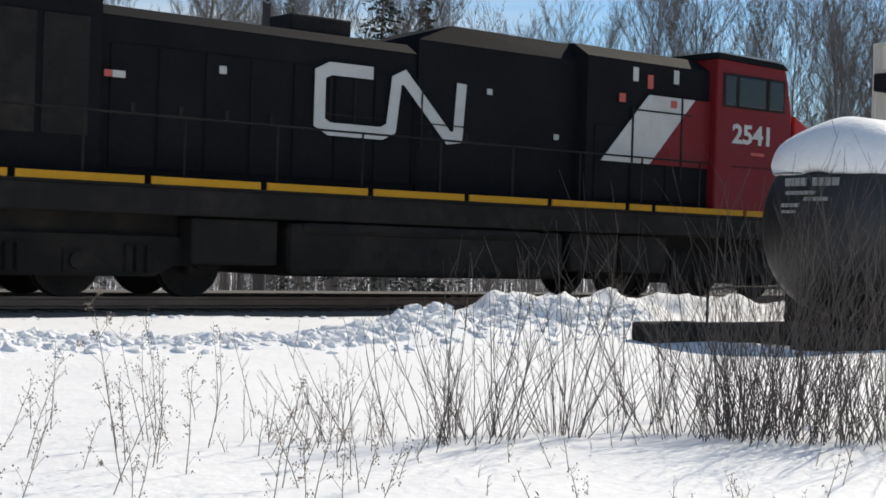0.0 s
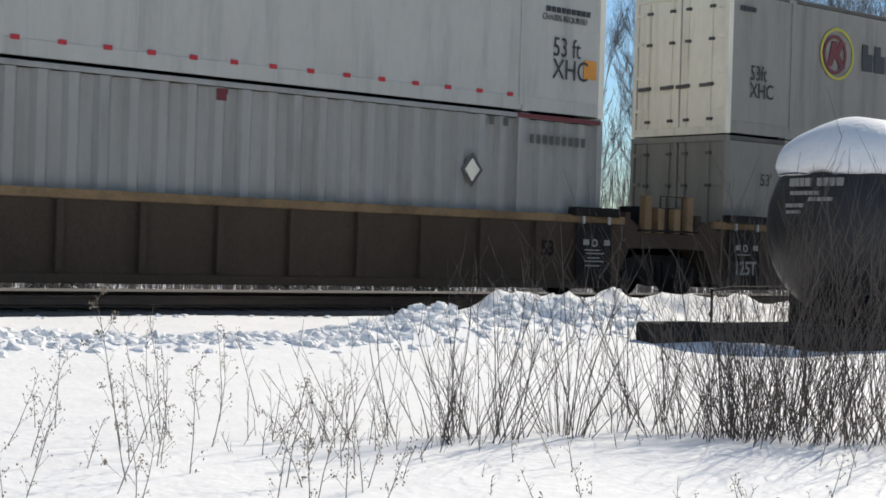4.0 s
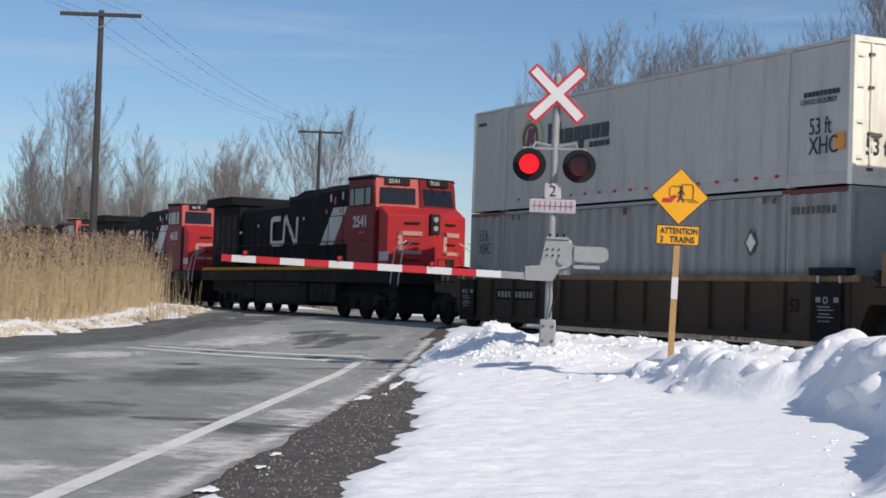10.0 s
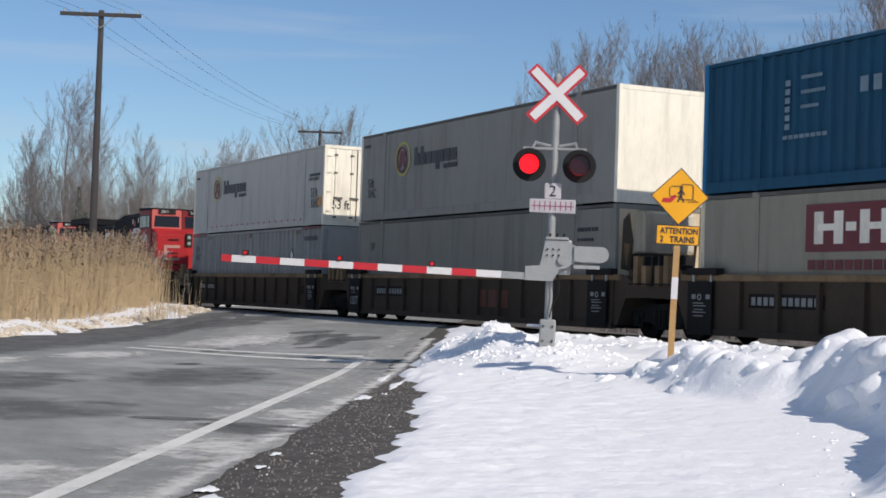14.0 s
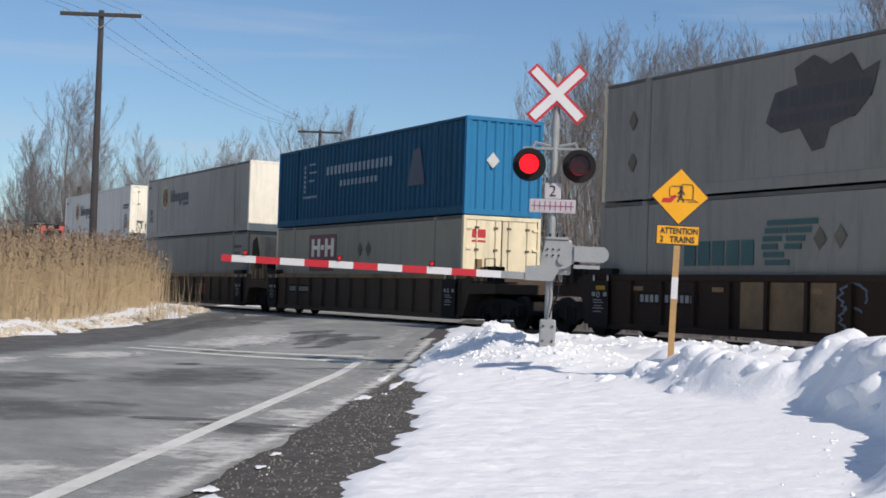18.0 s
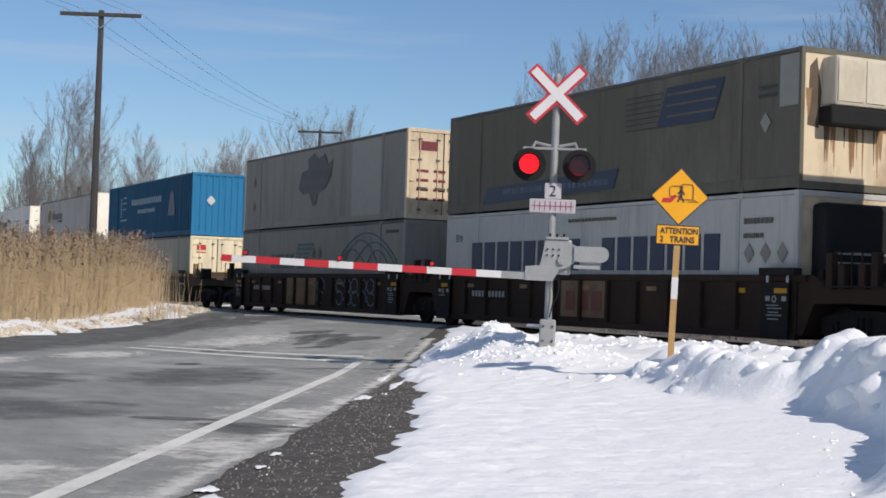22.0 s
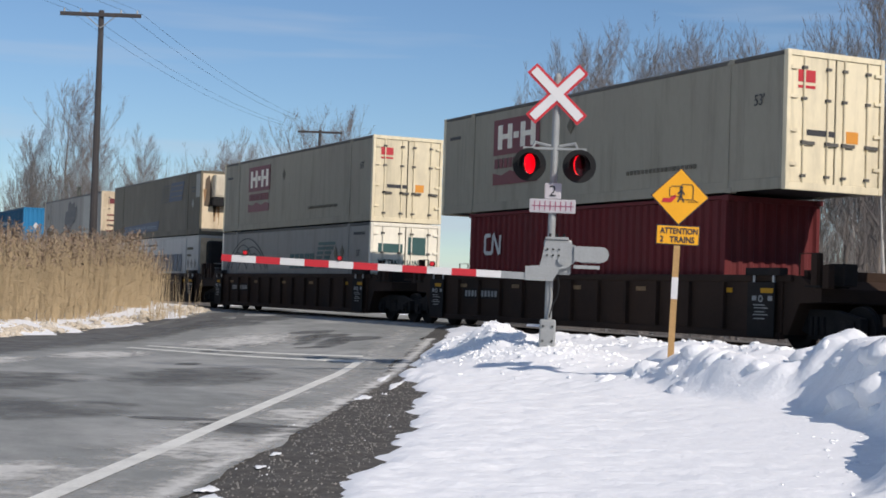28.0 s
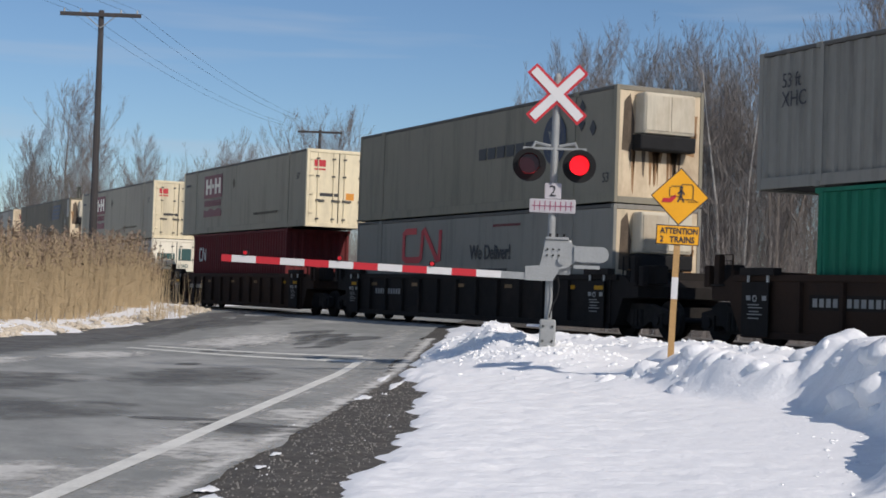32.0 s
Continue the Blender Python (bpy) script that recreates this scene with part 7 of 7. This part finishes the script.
# ---- bushes and weeds in the snow ----
def bush(x, y, spread, height, n, seed, name="bare_bush", label="leafless dark-stemmed willow bush standing in snow", thick=1.0):
    rnd = random.Random(seed)
    z = float(snow_z(np.array([x]), np.array([y]))[0])
    e = thing(name, label, "bush", "bushes in the snow", pose(x, y, z))
    sv, sf, tv, tf = [], [], [], []
    for k in range(n if n >= 12 else max(2, n - 1)):
        if n < 12:
            sv, sf = [], []
            tv, tf = sv, sf
        p = Vector((rnd.gauss(0, spread * 0.5), rnd.gauss(0, spread * 0.5), -0.15))
        h = height * rnd.uniform(0.35, 1.15)
        loose = 0.24 if n >= 12 else 0.34
        d = Vector((p.x * 0.35 / max(spread, 0.1) + rnd.gauss(0, loose), p.y * 0.35 / max(spread, 0.1) + rnd.gauss(0, loose), 1)).normalized()
        r = rnd.uniform(0.0022, 0.0052) * thick * (1 if n >= 12 else 0.95)
        q = p
        for j in range(3):
            wander = 0.10 if n >= 12 else 0.16
            d = (d + Vector((rnd.gauss(0, wander), rnd.gauss(0, wander), 0.05))).normalized()
            o = q + d * h / 3
            strand(sv, sf, q, o, r * (1 - j * 0.25), r * (1 - (j + 1) * 0.25), 4)
            for _ in range(2 if n >= 12 else 3):
                if j or rnd.random() < 0.3:
                    s = q.lerp(o, rnd.random())
                    a = rnd.uniform(0, 6.28)
                    t = s + (d + Vector((math.cos(a), math.sin(a), 0.2)) * (0.6 if n >= 12 else 1.0)).normalized() * h * rnd.uniform(0.1, 0.26 if n >= 12 else 0.42)
                    strand(tv, tf, s, t, 0.0019 * thick, 0.0010 * thick, 3)
                    if n < 12:
                        for _ in range(2):
                            m = s.lerp(t, rnd.uniform(0.4, 0.8))
                            strand(tv, tf, m, m + ((t - s).normalized() + Vector((rnd.gauss(0, 0.5), rnd.gauss(0, 0.5), 0.2))).normalized() * h * rnd.uniform(0.06, 0.16), 0.0022 * thick, 0.0012 * thick, 3)
            q = o
        if n < 12:
            part("stem", from_arrays("stem", sv, sf, STEM), STEM, e)
    if n >= 12:
        part("stems", from_arrays("stems", sv, sf, STEM), STEM, e)["kind"] = "stuff"
        part("twigs", from_arrays("twigs", tv, tf, STEM), STEM, e)["kind"] = "stuff"
    return e
def weed(x, y, height, seed, heads=10, lean=0.0):
    rnd = random.Random(seed)
    z = float(snow_z(np.array([x]), np.array([y]))[0])
    e = thing("dry_weed", "dry brown weed stalk with withered seed heads in snow", "weed", "weeds in the snow", pose(x, y, z))
    sv, sf, hv, hf = [], [], [], []
    q, d = Vector((0, 0, -0.1)), Vector((lean, rnd.gauss(0, 0.1), 1)).normalized()
    for j in range(5):
        d = (d + Vector((rnd.gauss(0, 0.06), rnd.gauss(0, 0.06), 0))).normalized()
        o = q + d * height / 5
        strand(sv, sf, q, o, 0.0036 - 0.0005 * j, 0.0031 - 0.0005 * j, 4)
        for _ in range(3 if j > 1 else 1):
            s = q.lerp(o, rnd.random())
            a = rnd.uniform(0, 6.28)
            t = s + (d + Vector((math.cos(a), math.sin(a), 0.1))).normalized() * height * rnd.uniform(0.05, 0.18)
            strand(sv, sf, s, t, 0.0014, 0.001, 3)
            if heads:
                for _ in range(max(1, heads // 4)):
                    c = t + Vector((rnd.gauss(0, 0.012), rnd.gauss(0, 0.012), rnd.gauss(0, 0.012)))
                    w = rnd.uniform(0.003, 0.0065)
                    b = len(hv)
                    hv.extend([c + Vector((w, 0, 0)), c + Vector((-w * 0.5, w * 0.8, 0)), c + Vector((-w * 0.5, -w * 0.8, 0)), c + Vector((0, 0, w * 1.4)), c - Vector((0, 0, w))])
                    hf.extend([(b, b + 1, b + 3), (b + 1, b + 2, b + 3), (b + 2, b, b + 3), (b + 1, b, b + 4), (b + 2, b + 1, b + 4), (b, b + 2, b + 4)])
        q = o
    part("stalk", from_arrays("stalk", sv, sf, WEED), WEED, e)["kind"] = "stuff"
    if hv:
        part("seed_heads", from_arrays("seed_heads", hv, hf, WEED), WEED, e)["kind"] = "stuff"
    return e
rnd = random.Random(33)
# the thicket before the tank car, and the sparser bushes beside it
for x, y, sp, h, n in ((5.0, 7.9, 0.4, 0.55, 14), (5.5, 7.8, 0.3, 0.8, 16), (6.0, 7.75, 0.3, 0.9, 18), (6.4, 7.7, 0.25, 1.25, 26), (6.62, 7.65, 0.16, 1.35, 24), (7.2, 7.6, 0.13, 1.45, 34), (7.7, 7.7, 0.35, 1.0, 14), (8.1, 7.35, 0.2, 1.25, 30), (8.4, 7.1, 0.22, 1.5, 70), (8.7, 6.95, 0.3, 1.5, 60), (9.0, 6.7, 0.35, 1.75, 60), (9.4, 6.5, 0.4, 1.9, 60), (9.3, 7.4, 0.5, 2.1, 40), (8.6, 8.0, 0.5, 1.6, 22), (10.0, 6.8, 0.5, 2.1, 38), (9.8, 7.8, 0.6, 2.2, 36)):
    bush(x, y, sp, h, n, int(x * 1000 + y * 77))
for x, y, h, n in ((-0.33, 9.47, 1.05, 4), (-0.06, 9.06, 1.1, 5), (-2.35, 9.31, 1.0, 6), (-2.15, 7.66, 0.8, 8), (-3.5, 9.54, 0.6, 3), (-3.5, 7.46, 0.55, 6), (-3.2, 7.49, 0.45, 8), (-1.66, 8.01, 0.45, 9), (-1.36, 9.33, 0.35, 3), (-2.6, 7.7, 0.55, 6)):
    bush(x, y, 0.3, h, n, int(abs(x) * 1000 + y * 31), "bare_sapling", "few thin leafless twigs poking out of the snow", 1.0)
weed(3.66, 7.15, 1.1, 1, 70, -0.3)
weed(4.35, 8.1, 0.6, 2, 14)
weed(4.6, 8.0, 0.85, 3, 12, 0.2)
weed(0.16, 7.93, 0.55, 4, 24)
for k in range(26):
    t = rnd.random()
    x, y = 3.3 + 3.2 * t + rnd.gauss(0, 0.3), 8.6 - 0.6 * t + rnd.gauss(0, 0.5)
    weed(x, y, rnd.uniform(0.35, 0.9), 50 + k, rnd.choice((0, 6, 10, 14)), rnd.gauss(0, 0.25))
for k in range(24):
    r, a = rnd.uniform(6.9, 8.7), radians(rnd.uniform(21.5, 36.5))
    weed(r * math.sin(a), r * math.cos(a), rnd.uniform(0.3, 0.8), 300 + k, rnd.choice((0, 8, 14, 20)), rnd.gauss(0, 0.28))
for k in range(24):
    r, a = rnd.uniform(7.0, 8.8), radians(rnd.uniform(37, 55))
    weed(r * math.sin(a), r * math.cos(a), rnd.uniform(0.12, 0.4), 400 + k, rnd.choice((0, 0, 8)), rnd.gauss(0, 0.3))
for k in range(16):
    weed(0.75 + rnd.gauss(0, 0.45), 7.9 + rnd.gauss(0, 0.25), rnd.uniform(0.3, 0.6), 90 + k, rnd.choice((0, 0, 8)), rnd.gauss(0, 0.2))
for k in range(22):
    x = rnd.uniform(5.5, 9.8)
    weed(x, 7.0 - 0.25 * (x - 6) + rnd.gauss(0, 0.4), rnd.uniform(0.15, 0.5), 130 + k, rnd.choice((0, 6)), rnd.gauss(0, 0.25))

# ---- what moves ----
def motions():
    stamps = [0.0, 8.0, 16.0, 24.0, 32.0]
    for ob, x, z in ROLLING:
        walk(ob, [(t, pose(x + rolled(t), TRACK_Y, z)) for t in stamps])
    # wheels roll without slipping
    for ob, x, r in WHEELS:
        walk(ob, [(k / 12.0, pose(x, 0, r) @ Matrix.Rotation(rolled(k / 12.0) / r, 4, "Y")) for k in range(385)])
    # the lights flash in turn: the lit lens is turned to the front
    left_on = [n - 0.35 - 0.0072 * (n - 10) for n in range(1, 28)] + [27.52 + 0.965 * k for k in range(5)]
    period = [0.4964] * 27 + [0.4825] * 5
    for ob, first, sx in ((lens_left, True, -0.43), (lens_right, False, 0.43)):
        rows = [(0.0, pose(sx, -0.32, 3.08, 0, 0, 180 if first else 0))]
        a = 180 if first else 0
        for t0, half in zip(left_on, period):
            for t in (t0, t0 + half):
                if t > 31.88:
                    continue
                rows.append((t - 0.034, pose(sx, -0.32, 3.08, 0, 0, a)))
                for s in range(1, 4):
                    rows.append((t - 0.034 + s / 30, pose(sx, -0.32, 3.08, 0, 0, a + 60 * s)))
                a += 180
        rows.append((32.0, pose(sx, -0.32, 3.08, 0, 0, a)))
        walk(ob, rows)

motions()
